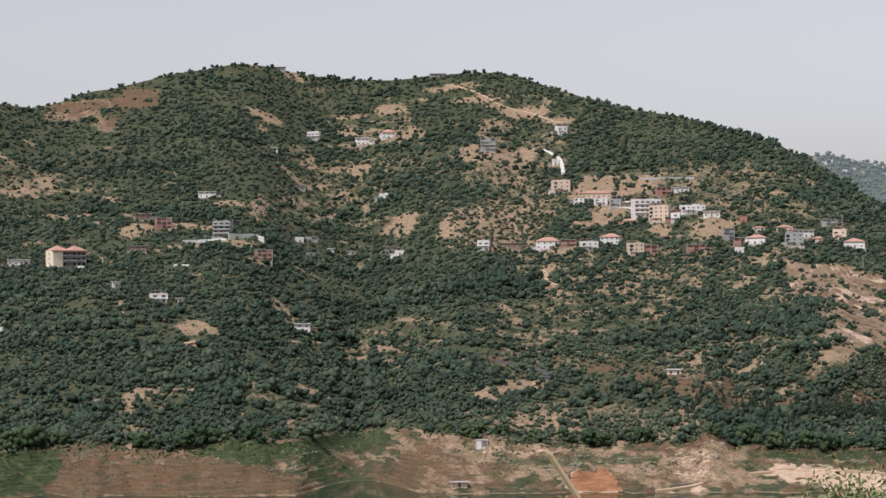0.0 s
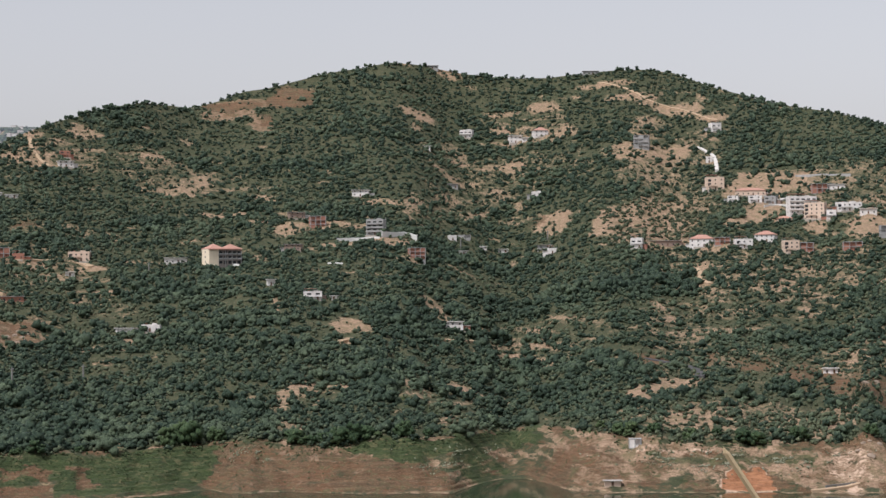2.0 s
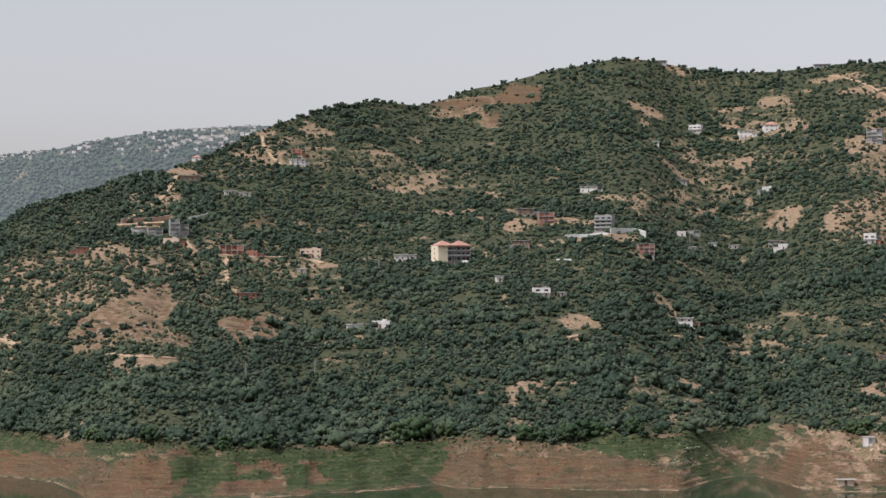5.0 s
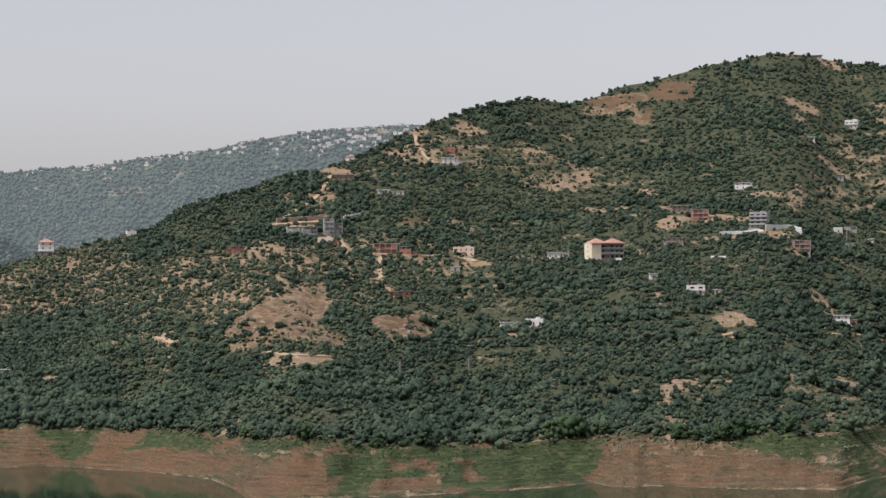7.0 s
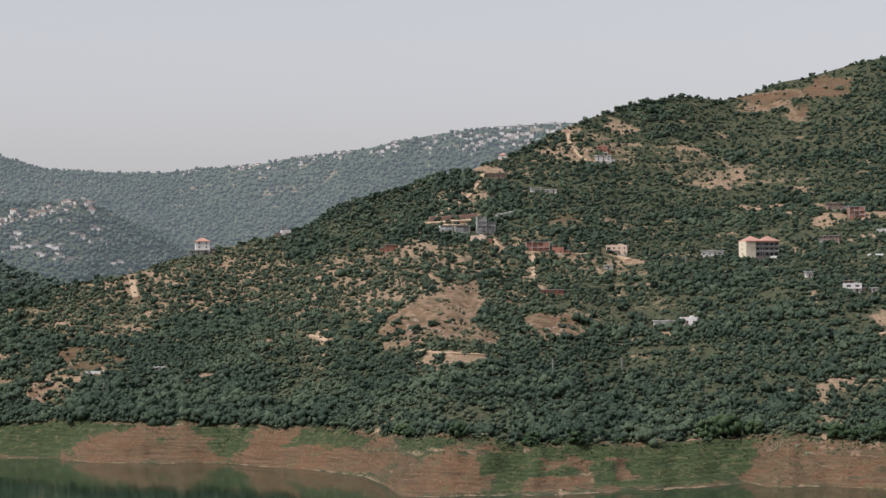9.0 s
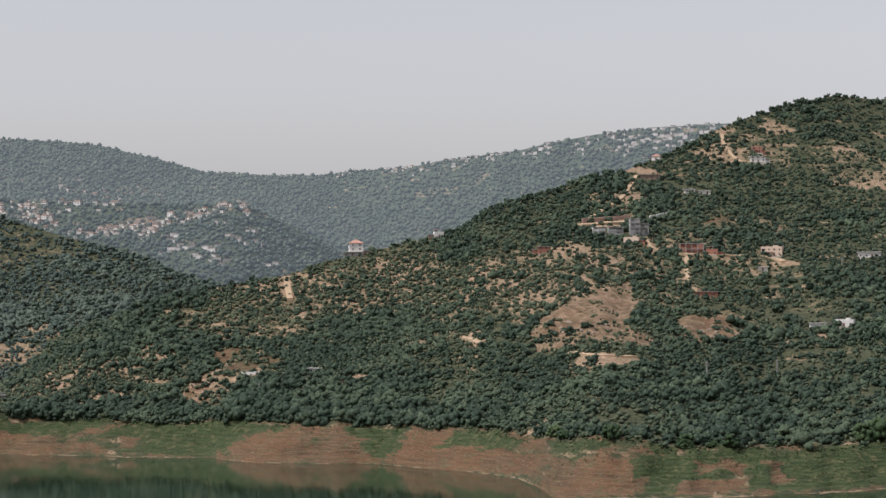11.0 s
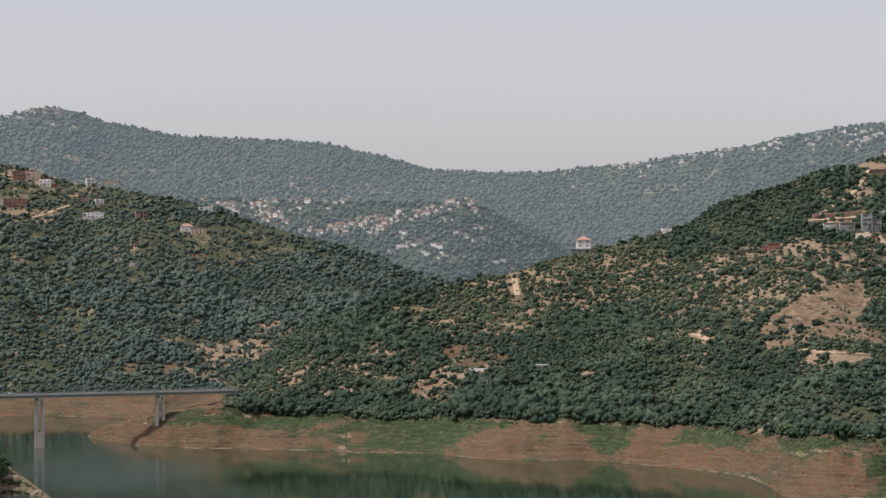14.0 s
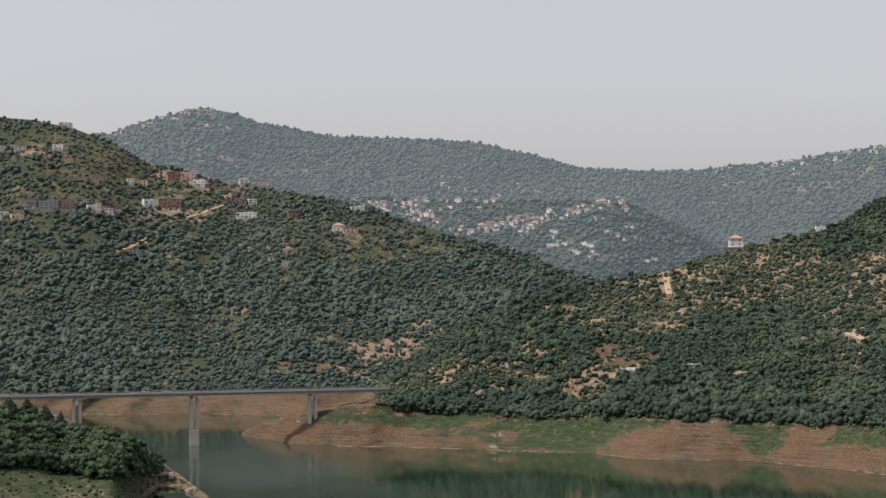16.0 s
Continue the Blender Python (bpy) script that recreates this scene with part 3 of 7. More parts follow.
DRY_j = (
    (-562, 1041, 42, 30, 0.45), (-461, 1168, 112, 89, 0.45), (-388, 1216, 49, 90, 0.45), (-363, 1320, 52, 59, 0.36),
    (-326, 1597, 62, 67, 0.36), (-528, 1077, 61, 27, 0.32), (-372, 1074, 26, 49, 0.8), (-345, 1051, 17, 26, 0.85),
    (-379, 1057, 17, 36, 0.75), (-316, 1125, 19, 31, 0.8), (-311, 1153, 9, 21, 0.75), (-378, 1141, 12, 27, 0.8),
    (-446, 1336, 18, 11, 1), (-340, 888, 24, 8, 0.6), (-132, 871, 27, 9, 0.6), (-473, 932, 27, 11, 0.5),
    (-1223, 1376, 16, 14, 0.8), (-1223, 1399, 9, 16, 0.8), (-1221, 1466, 15, 9, 0.8),
)
DRY_k = (
    (-1223, 1476, 15, 9, 0.8), (-1256, 1453, 24, 12, 0.7), (-1281, 1405, 19, 12, 0.7), (-1293, 1520, 25, 13, 0.7),
    (-1273, 1521, 15, 12, 0.7), (-1233, 1521, 7, 12, 0.8), (-1113, 1442, 14, 16, 0.6), (-1154, 1446, 7, 8, 0.8),
    (-1396, 1439, 10, 10, 0.7), (-1382, 1446, 6, 7, 0.7), (-1354, 1454, 15, 21, 0.5), (-1055, 1322, 9, 15, 0.8),
    (-1021, 1363, 22, 17, 0.5), (-1010, 1395, 9, 12, 0.8), (-1010, 1368, 9, 13, 0.8), (-1036, 1357, 9, 12, 0.5),
    (-947, 1289, 12, 18, 0.5), (-949, 1235, 8, 16, 0.6), (-919, 1362, 10, 13, 0.8),
)
DRY_l = (
    (-913, 1256, 24, 14, 0.5), (-883, 1272, 20, 17, 0.5), (-886, 1248, 23, 9, 0.5), (-685, 1033, 13, 15, 0.4),
    (-1054, 1231, 5, 9, 0.8), (-1157, 1179, 6, 6, 0.8), (-677, 1039, 16, 11, 0.4), (-646, 1028, 19, 10, 0.4),
    (-640, 1116, 30, 7, 0.5), (-1848, 3349, 59, 6, 0.3), (-1654, 2635, 48, 17, 0.4), (-1243, 2040, 49, 20, 0.4),
    (-1184, 2066, 36, 24, 0.4), (-1612, 3373, 57, 25, 0.4), (-1580, 3470, 58, 20, 0.4), (-1364, 3216, 53, 51, 0.45),
    (-1305, 3240, 36, 34, 0.4), (-1999, 2466, 24, 20, 0.5), (-2144, 2645, 17, 14, 0.5),
)
DRY_m = (
    (-1282, 1498, 126, 59, 0.45), (-991, 1334, 34, 90, 0.42), (-894, 1265, 47, 30, 0.5), (-626, 1058, 47, 30, 0.36),
    (-655, 1041, 31, 30, 0.36), (-493, 931, 24, 11, 0.5), (-1332, 1517, 165, 49, 0.4), (-1286, 1425, 147, 62, 0.38),
    (-1078, 1485, 117, 81, 0.36), (-1059, 1342, 109, 90, 0.33), (-898, 1294, 36, 56, 0.75), (-664, 1025, 31, 23, 0.55),
    (-909, 1371, 34, 21, 0.6), (-669, 1084, 49, 18, 0.45), (-655, 999, 15, 18, 0.8), (-642, 1021, 25, 17, 0.75),
    (-625, 1044, 25, 15, 0.7), (-628, 987, 24, 8, 0.7), (-611, 1065, 31, 13, 0.6),
)
DRY = DRY_a + DRY_b + DRY_c + DRY_d + DRY_e + DRY_f + DRY_g + DRY_h + DRY_i + DRY_j + DRY_k + DRY_l + DRY_m
RED_a = (
    (-114, 874, 49, 15, 0.9), (-16, 895, 16, 29, 0.8), (3, 877, 18, 13, 0.6), (98, 883, 14, 12, 0.5),
    (63, 862, 13, 13, 1), (-90, 868, 56, 17, 0.8), (-318, 1841, 29, 20, 1), (-272, 1863, 24, 34, 0.9),
    (-281, 1796, 5, 25, 0.9), (28, 1099, 14, 16, 0.5), (55, 1108, 11, 25, 0.5), (80, 1088, 14, 32, 0.6),
    (102, 1072, 11, 24, 0.6), (117, 1032, 16, 20, 0.75), (130, 1003, 13, 20, 0.6), (178, 955, 15, 4, 0.6),
    (194, 959, 10, 5, 0.6), (238, 1273, 30, 42, 0.45), (228, 1140, 12, 90, 0.42),
)
RED_b = (
    (212, 1224, 13, 34, 0.4), (197, 1027, 13, 68, 0.4), (-44, 1589, 10, 18, 0.6), (103, 1058, 24, 17, 0.62),
    (123, 1033, 24, 24, 0.66), (108, 1026, 13, 14, 0.6), (134, 993, 15, 14, 0.7), (165, 971, 15, 5, 0.8),
    (182, 952, 22, 5, 0.7), (-474, 935, 32, 20, 1), (-452, 933, 21, 17, 0.9), (-405, 928, 18, 13, 0.7),
    (-367, 900, 27, 8, 0.9), (-295, 809, 18, 15, 0.9), (-135, 874, 27, 20, 0.9), (-372, 1074, 26, 49, 0.5),
    (-345, 1051, 17, 26, 0.5), (-379, 1057, 17, 36, 0.45), (-316, 1125, 19, 31, 0.55),
)
RED_c = (
    (-311, 1153, 9, 21, 0.5), (-378, 1141, 12, 27, 0.4), (-575, 1051, 21, 11, 0.7), (-552, 1041, 18, 9, 0.6),
    (-384, 1398, 11, 18, 0.5), (-1346, 1454, 61, 53, 0.42), (-1949, 2512, 122, 51, 0.4), (-1302, 1384, 58, 35, 0.4),
    (-943, 1241, 40, 21, 0.45), (-1033, 1456, 41, 32, 0.4),
)
RED = RED_a + RED_b + RED_c
GREEN_a = (
    (-174, 881, 14, 16, 0.8), (-181, 895, 12, 10, 0.9), (-88, 900, 18, 8, 0.9), (-57, 932, 19, 11, 0.95),
    (-38, 979, 15, 12, 0.9), (-55, 907, 14, 18, 0.6), (-78, 890, 9, 9, 0.6), (60, 880, 14, 4, 0.6),
    (86, 881, 11, 6, 0.6), (25, 890, 9, 5, 0.5), (128, 879, 14, 6, 0.5), (157, 883, 18, 4, 0.5),
    (-83, 978, 15, 18, 0.5), (-74, 1043, 11, 16, 0.4), (-520, 1006, 17, 16, 0.6), (-548, 960, 20, 12, 0.9),
    (-541, 948, 17, 6, 0.8), (-426, 942, 8, 16, 0.8), (-360, 911, 20, 9, 0.8),
)
GREEN_b = (
    (-450, 948, 11, 8, 0.8), (-248, 837, 18, 7, 0.95), (-212, 856, 27, 11, 0.95), (-181, 878, 21, 12, 0.95),
    (-255, 818, 11, 6, 0.8), (-245, 802, 9, 7, 0.8), (-208, 829, 9, 7, 0.8), (-186, 846, 9, 7, 0.8),
    (-124, 893, 9, 6, 0.5), (-531, 1020, 15, 10, 0.8), (-399, 922, 8, 12, 0.4), (-283, 830, 18, 8, 0.4),
    (-624, 962, 23, 6, 0.9), (-655, 953, 18, 6, 0.7), (-662, 932, 18, 10, 0.6), (-640, 942, 17, 14, 0.6),
    (-589, 964, 23, 9, 0.85), (-548, 954, 22, 13, 0.65), (-518, 959, 17, 8, 0.7),
)
GREEN_c = (
    (-567, 945, 22, 9, 0.5),
)
GREEN = GREEN_a + GREEN_b + GREEN_c
DENSE_a = (
    (193, 1722, 97, 90, 1), (-209, 1799, 102, 90, 1), (-163, 1720, 88, 85, 0.8), (-30, 1303, 66, 90, 0.9),
    (-125, 1068, 69, 57, 0.9), (116, 1181, 45, 78, 0.8), (171, 988, 23, 24, 0.35), (154, 939, 36, 25, 0.8),
    (-50, 1009, 28, 45, 1), (-109, 931, 29, 26, 0.7), (-227, 1201, 31, 90, 0.8), (-17, 1392, 43, 83, 0.8),
    (-268, 971, 103, 80, 1), (-297, 1277, 43, 54, 0.8), (-472, 1108, 25, 42, 0.9), (-399, 1380, 33, 57, 0.9),
    (-500, 1376, 37, 34, 0.9), (-379, 974, 48, 37, 0.9), (-458, 986, 28, 23, 0.9),
)
DENSE_b = (
    (-190, 1156, 36, 85, 0.8), (-370, 1470, 46, 48, 0.8), (-1131, 1253, 108, 90, 0.9), (-966, 1408, 44, 70, 0.8),
    (-913, 1453, 44, 15, 0.7),
)
DENSE = DENSE_a + DENSE_b

# terraced orchards: outlines in the plan
ORCHARDS = (
    ((-649, 1089), (-625, 1129), (-604, 1172), (-578, 1212), (-546, 1261), (-493, 1207), (-479, 1155), (-512, 1131), (-546, 1109), (-551, 1075), (-591, 1067), (-623, 1070)),
    ((-462, 1149), (-461, 1241), (-429, 1259), (-405, 1298), (-383, 1253), (-380, 1186), (-381, 1136), (-397, 1105), (-402, 1082), (-410, 1068), (-442, 1107)),
    ((-515, 1187), (-488, 1233), (-457, 1253), (-450, 1213), (-466, 1168), (-486, 1138)),
    ((-701, 1011), (-671, 1031), (-617, 1048), (-590, 1038), (-583, 1019), (-631, 997), (-668, 985)),
    ((3, 1532), (51, 1611), (93, 1591), (70, 1470), (45, 1439), (6, 1422)),
    ((26, 918), (37, 965), (56, 970), (81, 957), (105, 944), (98, 907), (67, 914), (42, 909)),
)
# thinly wooded old terraces
TERRACES = (
    ((33, 1770), (101, 1805), (103, 1683), (53, 1683), (21, 1622)),
    ((125, 1677), (186, 1652), (258, 1506), (274, 1424), (231, 1440), (171, 1520)),
    ((-421, 1147), (-441, 1261), (-417, 1299), (-387, 1262), (-377, 1164), (-379, 1084)),
    ((-150, 1543), (-101, 1697), (-61, 1737), (-64, 1671), (-98, 1577), (-137, 1494)),
    ((-93, 1902), (-31, 1906), (-20, 1792), (-69, 1809), (-95, 1842)),
    ((-96, 1009), (-76, 1075), (-56, 1079), (-56, 992), (-69, 929), (-90, 948)),
    ((-155, 988), (-143, 1014), (-121, 995), (-123, 962), (-144, 947)),
    ((74, 1087), (120, 1077), (150, 1027), (200, 963), (197, 948), (159, 967), (123, 984), (89, 1056)),
    ((-591, 1035), (-590, 1052), (-552, 1063), (-537, 1037), (-566, 1022)),
    ((-147, 904), (-141, 954), (-129, 931), (-127, 903), (-146, 898)),
    ((-68, 1306), (-22, 1294), (17, 1160), (-27, 1174), (-63, 1202)),
    ((26, 1264), (69, 1314), (124, 1328), (157, 1280), (136, 1220), (68, 1168), (29, 1146)),
    ((-356, 1319), (-309, 1310), (-267, 1215), (-293, 1182), (-331, 1251)),
    ((-449, 1563), (-416, 1628), (-380, 1632), (-372, 1562), (-413, 1529)),
    ((-328, 1603), (-250, 1595), (-237, 1540), (-278, 1561), (-319, 1556)),
)
# scars of bare earth and rock
SCARS = (
    ((202, 1244), (214, 1292), (243, 1318), (272, 1296), (210, 1002), (190, 990), (192, 1057), (196, 1113), (223, 1208), (205, 1203)),
    ((-398, 1053), (-397, 1077), (-386, 1130), (-379, 1191), (-349, 1104), (-346, 1036), (-367, 1012)),
    ((-325, 1084), (-327, 1119), (-322, 1154), (-301, 1139), (-294, 1103), (-308, 1087)),
    ((-583, 1007), (-575, 1019), (-554, 1006), (-544, 981), (-564, 986)),
    ((-345, 1807), (-335, 1854), (-311, 1862), (-279, 1857), (-280, 1837), (-294, 1826), (-284, 1794), (-268, 1762), (-280, 1762), (-301, 1799), (-335, 1799)),
)
# mown fields of dry grass
MEADOWS = (
    ((-3, 1498), (7, 1534), (30, 1552), (31, 1512), (15, 1458), (-1, 1466)),
    ((33, 1514), (43, 1565), (63, 1597), (60, 1565), (45, 1507), (34, 1486)),
    ((101, 1491), (115, 1544), (141, 1560), (134, 1522), (111, 1496)),
    ((105, 1635), (119, 1658), (161, 1632), (157, 1588), (119, 1596), (107, 1602)),
    ((173, 1458), (180, 1481), (201, 1476), (202, 1438), (182, 1418), (171, 1420)),
    ((15, 996), (26, 1026), (47, 1069), (50, 1047), (28, 1010), (20, 982)),
    ((-352, 983), (-350, 1007), (-321, 1014), (-323, 980), (-340, 970)),
    ((-40, 1598), (-18, 1566), (-15, 1518), (-26, 1520), (-35, 1566)),
)


def within(outlines, x, y):
    """1 inside any of the outlines, their edges wavering."""
    x, y = x + 6 * wild(x / 22, y / 22, 71, 3), y + 6 * wild(x / 22 + 9, y / 22, 72, 3)
    total = np.zeros(np.shape(x), bool)
    for outline in outlines:
        inside = np.zeros(np.shape(x), bool)
        for (x0, y0), (x1, y1) in zip(outline, outline[1:] + outline[:1]):
            if y0 != y1:
                inside ^= ((y0 > y) != (y1 > y)) & (x < (x1 - x0) * (y - y0) / (y1 - y0) + x0)
        total |= inside
    return total.astype(float)


# covers of the washed bank: kind, amount, outline as (bearing, share of the bank's depth)
BANK_a = (
    ("green", 0.95, ((30.91, 1), (28.39, 1), (27.94, 0.88), (28.99, 0.33), (29.29, 0.16), (30.91, 0.15))),
    ("green", 0.75, ((25.46, 0.96), (23.86, 1), (24.02, 0.75), (24.4, 0.27), (24.78, 0.15), (25.24, 0.38), (25.54, 0.75))),
    ("green", 0.9, ((23.1, 0.65), (22.64, 0.86), (20.65, 1), (20.81, 0.82), (22.19, 0.47), (22.8, 0.52))),
    ("green", 0.6, ((20.19, 0.95), (18.51, 1), (18.04, 1), (18.66, 0.84), (19.74, 0.78))),
    ("green", 0.5, ((21.58, 0.46), (20.96, 0.68), (20.97, 0.29), (21.43, 0.06))),
    ("green", 0.85, ((17.98, 0.49), (17.59, 0.79), (16.21, 0.9), (10.43, 0.95), (10.28, 0.73), (10.89, 0.13), (14.54, 0.15), (14.68, 0.51), (16.99, 0.18), (17.75, 0.32))),
)
BANK_b = (
    ("green", 0.85, ((12.05, 1), (10.28, 1), (10.5, 0.4), (10.73, 0.34), (12.05, 0.53))),
    ("green", 0.8, ((6.83, 1), (4.7, 1), (1.33, 0.96), (1.49, 0.77), (2.25, 0.68), (4.09, 0.75), (5.92, 0.68))),
    ("dry", 0.5, ((4.09, 0.73), (2.26, 0.66), (2.87, 0.16), (3.48, 0.21))),
    ("dry", 0.72, ((1.33, 0.75), (0.04, 1), (-6.01, 0.93), (-8.12, 0.9), (-8.12, 0.29), (-5.54, 0.18), (-4.94, 0.52), (-3.26, 0.43), (-0.19, 0.14), (0.73, 0.21))),
    ("dry", 0.5, ((9.98, 0.8), (8.94, 0.94), (6.98, 0.94), (5.62, 0.6), (4.4, 0.44), (7.44, 0.44), (9.69, 0.37))),
    ("green", 0.42, ((-1.43, 0.73), (-5.86, 0.83), (-5.7, 0.67), (-1.73, 0.55))),
)
BANK_c = (
    ("green", 0.65, ((-8.12, 0.9), (-9.92, 0.97), (-9.32, 0.82), (-8.27, 0.77))),
    ("green", 0.5, ((-10.52, 0.98), (-12.14, 0.96), (-12.13, 0.76), (-10.81, 0.82))),
    ("green", 0.9, ((31.41, 0.91), (26.83, 0.92), (28.5, 0.63), (29.12, 0.08), (30.95, 0.13), (30.79, 0.72))),
    ("green", 0.75, ((34.63, 0.78), (32.94, 1), (32.17, 0.87), (33.25, 0.59), (34.48, 0.74))),
    ("green", 0.6, ((36.93, 0.88), (35.4, 0.85), (34.78, 0.62), (36.62, 0.74))),
    ("red", 1, ((28.92, 0), (28.09, 0.64), (26.89, 0.93), (26.14, 1), (26.59, 0.46), (26.6, 0.03))),
)
BANK_d = (
    ("red", 0.95, ((26.52, 0), (25.99, 0.62), (25.53, 0.93), (24.93, 0.51), (24.63, 0.07))),
    ("red", 0.95, ((24.4, 0.09), (24.02, 0.52), (23.56, 1), (22.41, 0.94), (23.1, 0.6), (20.96, 0.63), (20.04, 0.69), (20.66, 0.1), (23.41, 0))),
    ("red", 0.8, ((20.81, 1), (19.89, 1), (20.2, 0.76), (20.96, 0.68))),
    ("red", 0.75, ((20.05, 0.3), (18.66, 0.78), (17.74, 0.73), (17.44, 0.31), (18.83, 0), (19.75, 0))),
    ("red", 0.8, ((16.21, 0.77), (14.68, 0.72), (14.61, 0.48), (16.21, 0.57))),
    ("red", 0.8, ((16.37, 0.41), (14.69, 0.36), (14.69, 0.1), (16.53, 0.06))),
)
BANK_e = (
    ("red", 0.9, ((14.22, 0.76), (13.92, 0.75), (13.39, 0.24), (14, 0.24))),
    ("red", 0.55, ((10.58, 0.36), (9.68, 0.91), (6.98, 0.99), (5.92, 0.68), (4.09, 0.44), (3.79, 0.09), (5.32, 0), (9.84, 0))),
    ("red", 0.5, ((1.49, 0.22), (0.87, 0.84), (0.04, 1), (-0.5, 0.35), (0.06, 0.01))),
    ("red", 1, ((-3.34, 0.43), (-4.48, 0.56), (-4.86, 0.01), (-3.25, 0.08))),
    ("cut", 0.75, ((-3.34, 0.43), (-4.48, 0.56), (-4.86, 0.01), (-3.25, 0.08))),
    ("cut", 0.95, ((-8.34, 0.41), (-9.32, 0.69), (-11.98, 0.48), (-11.97, 0), (-10.5, 0.07), (-9.76, 0.3))),
)
BANK_f = (
    ("cut", 0.42, ((-6.31, 0.88), (-7.22, 0.72), (-7.36, 0.27), (-6.15, 0.27))),
    ("cut", 0.8, ((-5.85, 0.08), (-7.06, 0.21), (-6.98, 0))),
    ("cut", 0.5, ((-0.97, 0.83), (-3.27, 0.93), (-3.27, 0.85), (-0.97, 0.76))),
    ("red", 0.7, ((39.06, 1), (37.54, 1), (36.62, 0.7), (34.48, 0.61), (33.1, 0.47), (33.1, 0), (37.85, 0))),
)
BANK_COVER = BANK_a + BANK_b + BANK_c + BANK_d + BANK_e + BANK_f


def zone(patches, x, y):
    total = np.zeros(np.shape(x))
    r = np.hypot(x, y)
    ux, uy = x / np.maximum(r, 1), y / np.maximum(r, 1)
    wob_a, wob_b = wild(x / 28, y / 28, 5, 3), wild(x / 28 + 40, y / 28, 6, 3)
    for px, py, w, d, amount in patches:
        pr = math.hypot(px, py)
        sx, sy = px / pr, py / pr
        across = ((x - px) * sy - (y - py) * sx) / w + 0.28 * wob_a
        along = ((x - px) * sx + (y - py) * sy) / d + 0.28 * wob_b
        total = np.maximum(total, amount * (1 - smooth(across * across + along * along, 0.35, 1.25)))
    return np.clip(total * (1 + 0.55 * wild(x / 9, y / 9, 7, 3)), 0, 1)


rows_i = np.arange(R.shape[0])[:, None] + 0 * AZ
in_bank = ((rows_i >= LAYER["bank"][0]) & (rows_i < LAYER["bank"][1] + 2)).astype(float)
in_bank += ((rows_i >= LAYER["mid_bank"][0]) & (rows_i < LAYER["mid_bank"][1] + 1))
in_spur = ((rows_i >= LAYER["spur"][0]) & (rows_i < LAYER["spur"][1])).astype(float)
scrub = wild(X / 60, Y / 60, 8, 4)
along = bearing(X, Y) * 17.0
dense = zone(DENSE, X, Y)
dry = np.maximum(zone(DRY, X, Y), (1 - dense) * 0.6 * smooth(wild(X / 16, Y / 16, 9, 4), 0.30, 0.9))
orchard, terrace = within(ORCHARDS, X, Y), within(TERRACES, X, Y)
steps = wild(along / 14, Z / 2.2, 73, 3)
dry = np.maximum(dry, orchard * np.clip(0.40 + 0.36 * steps, 0, 1))
dry = np.maximum(dry, terrace * np.clip(0.34 + 0.40 * steps, 0, 1))
scar = within(SCARS, X, Y) * np.clip(0.74 + 0.22 * wild(X / 11, Y / 11, 74, 3), 0, 1)
Z = Z + scar * (1.1 * wild(X / 7, Y / 12, 75, 4) + 0.5 * np.abs(wild(X / 2.5, Y / 4, 76, 2)))
dry = np.maximum(np.maximum(dry, 0.92 * within(MEADOWS, X, Y)), scar)
second = (rows_i >= LAYER["mid"][0]) & (rows_i < LAYER["mid"][1] + 2)
dry = np.where(second, dry * 0.85, dry)
layers = wild(along / 5, Z / 1.6, 14, 4)
dry = np.maximum(dry, in_bank * np.clip(0.30 + 0.7 * layers, 0, 1))
red = np.maximum(zone(RED, X, Y), in_bank * np.clip(0.42 + 0.5 * wild(along / 6, Z / 2.6, 10, 4), 0, 1))
red = np.maximum(red, 0.62 * scar)
green = np.maximum(zone(GREEN, X, Y), in_bank * 0.5 * smooth(wild(along / 7, Z / 3.0, 11, 4), 0.3, 0.8))
leafy = smooth(AZ, 7, 13) * in_bank
dry = dry * (1 - 0.3 * leafy)
green = np.maximum(green, leafy * np.clip(0.12 + 0.5 * wild(along / 8, Z / 3.5, 51, 4), 0, 1))
green = green * np.clip(1.0 - 0.55 * in_bank * smooth(layers, 0.0, 0.7), 0, 1)
cut = 0.75 * scar * smooth(wild(X / 9, Y / 14, 78, 3), 0.0, 0.5) * (bearing(X, Y) < 0)
far_bank = ((rows_i >= LAYER["mid_bank"][0]) & (rows_i < LAYER["mid_bank"][1] + 1)).astype(float)
red = np.maximum(red, far_bank * (0.62 + 0.3 * layers))
green *= 1 - 0.6 * far_bank
b0, b1 = LAYER["bank"]
share = np.linspace(0, 1, b1 - b0)[:, None] + 0.07 * wild(along[b0:b1] / 4, Z[b0:b1] / 1.5, 52, 4)
where = bearing(X, Y)[b0:b1] + 0.22 * wild(along[b0:b1] / 5, Z[b0:b1] / 2, 53, 4)
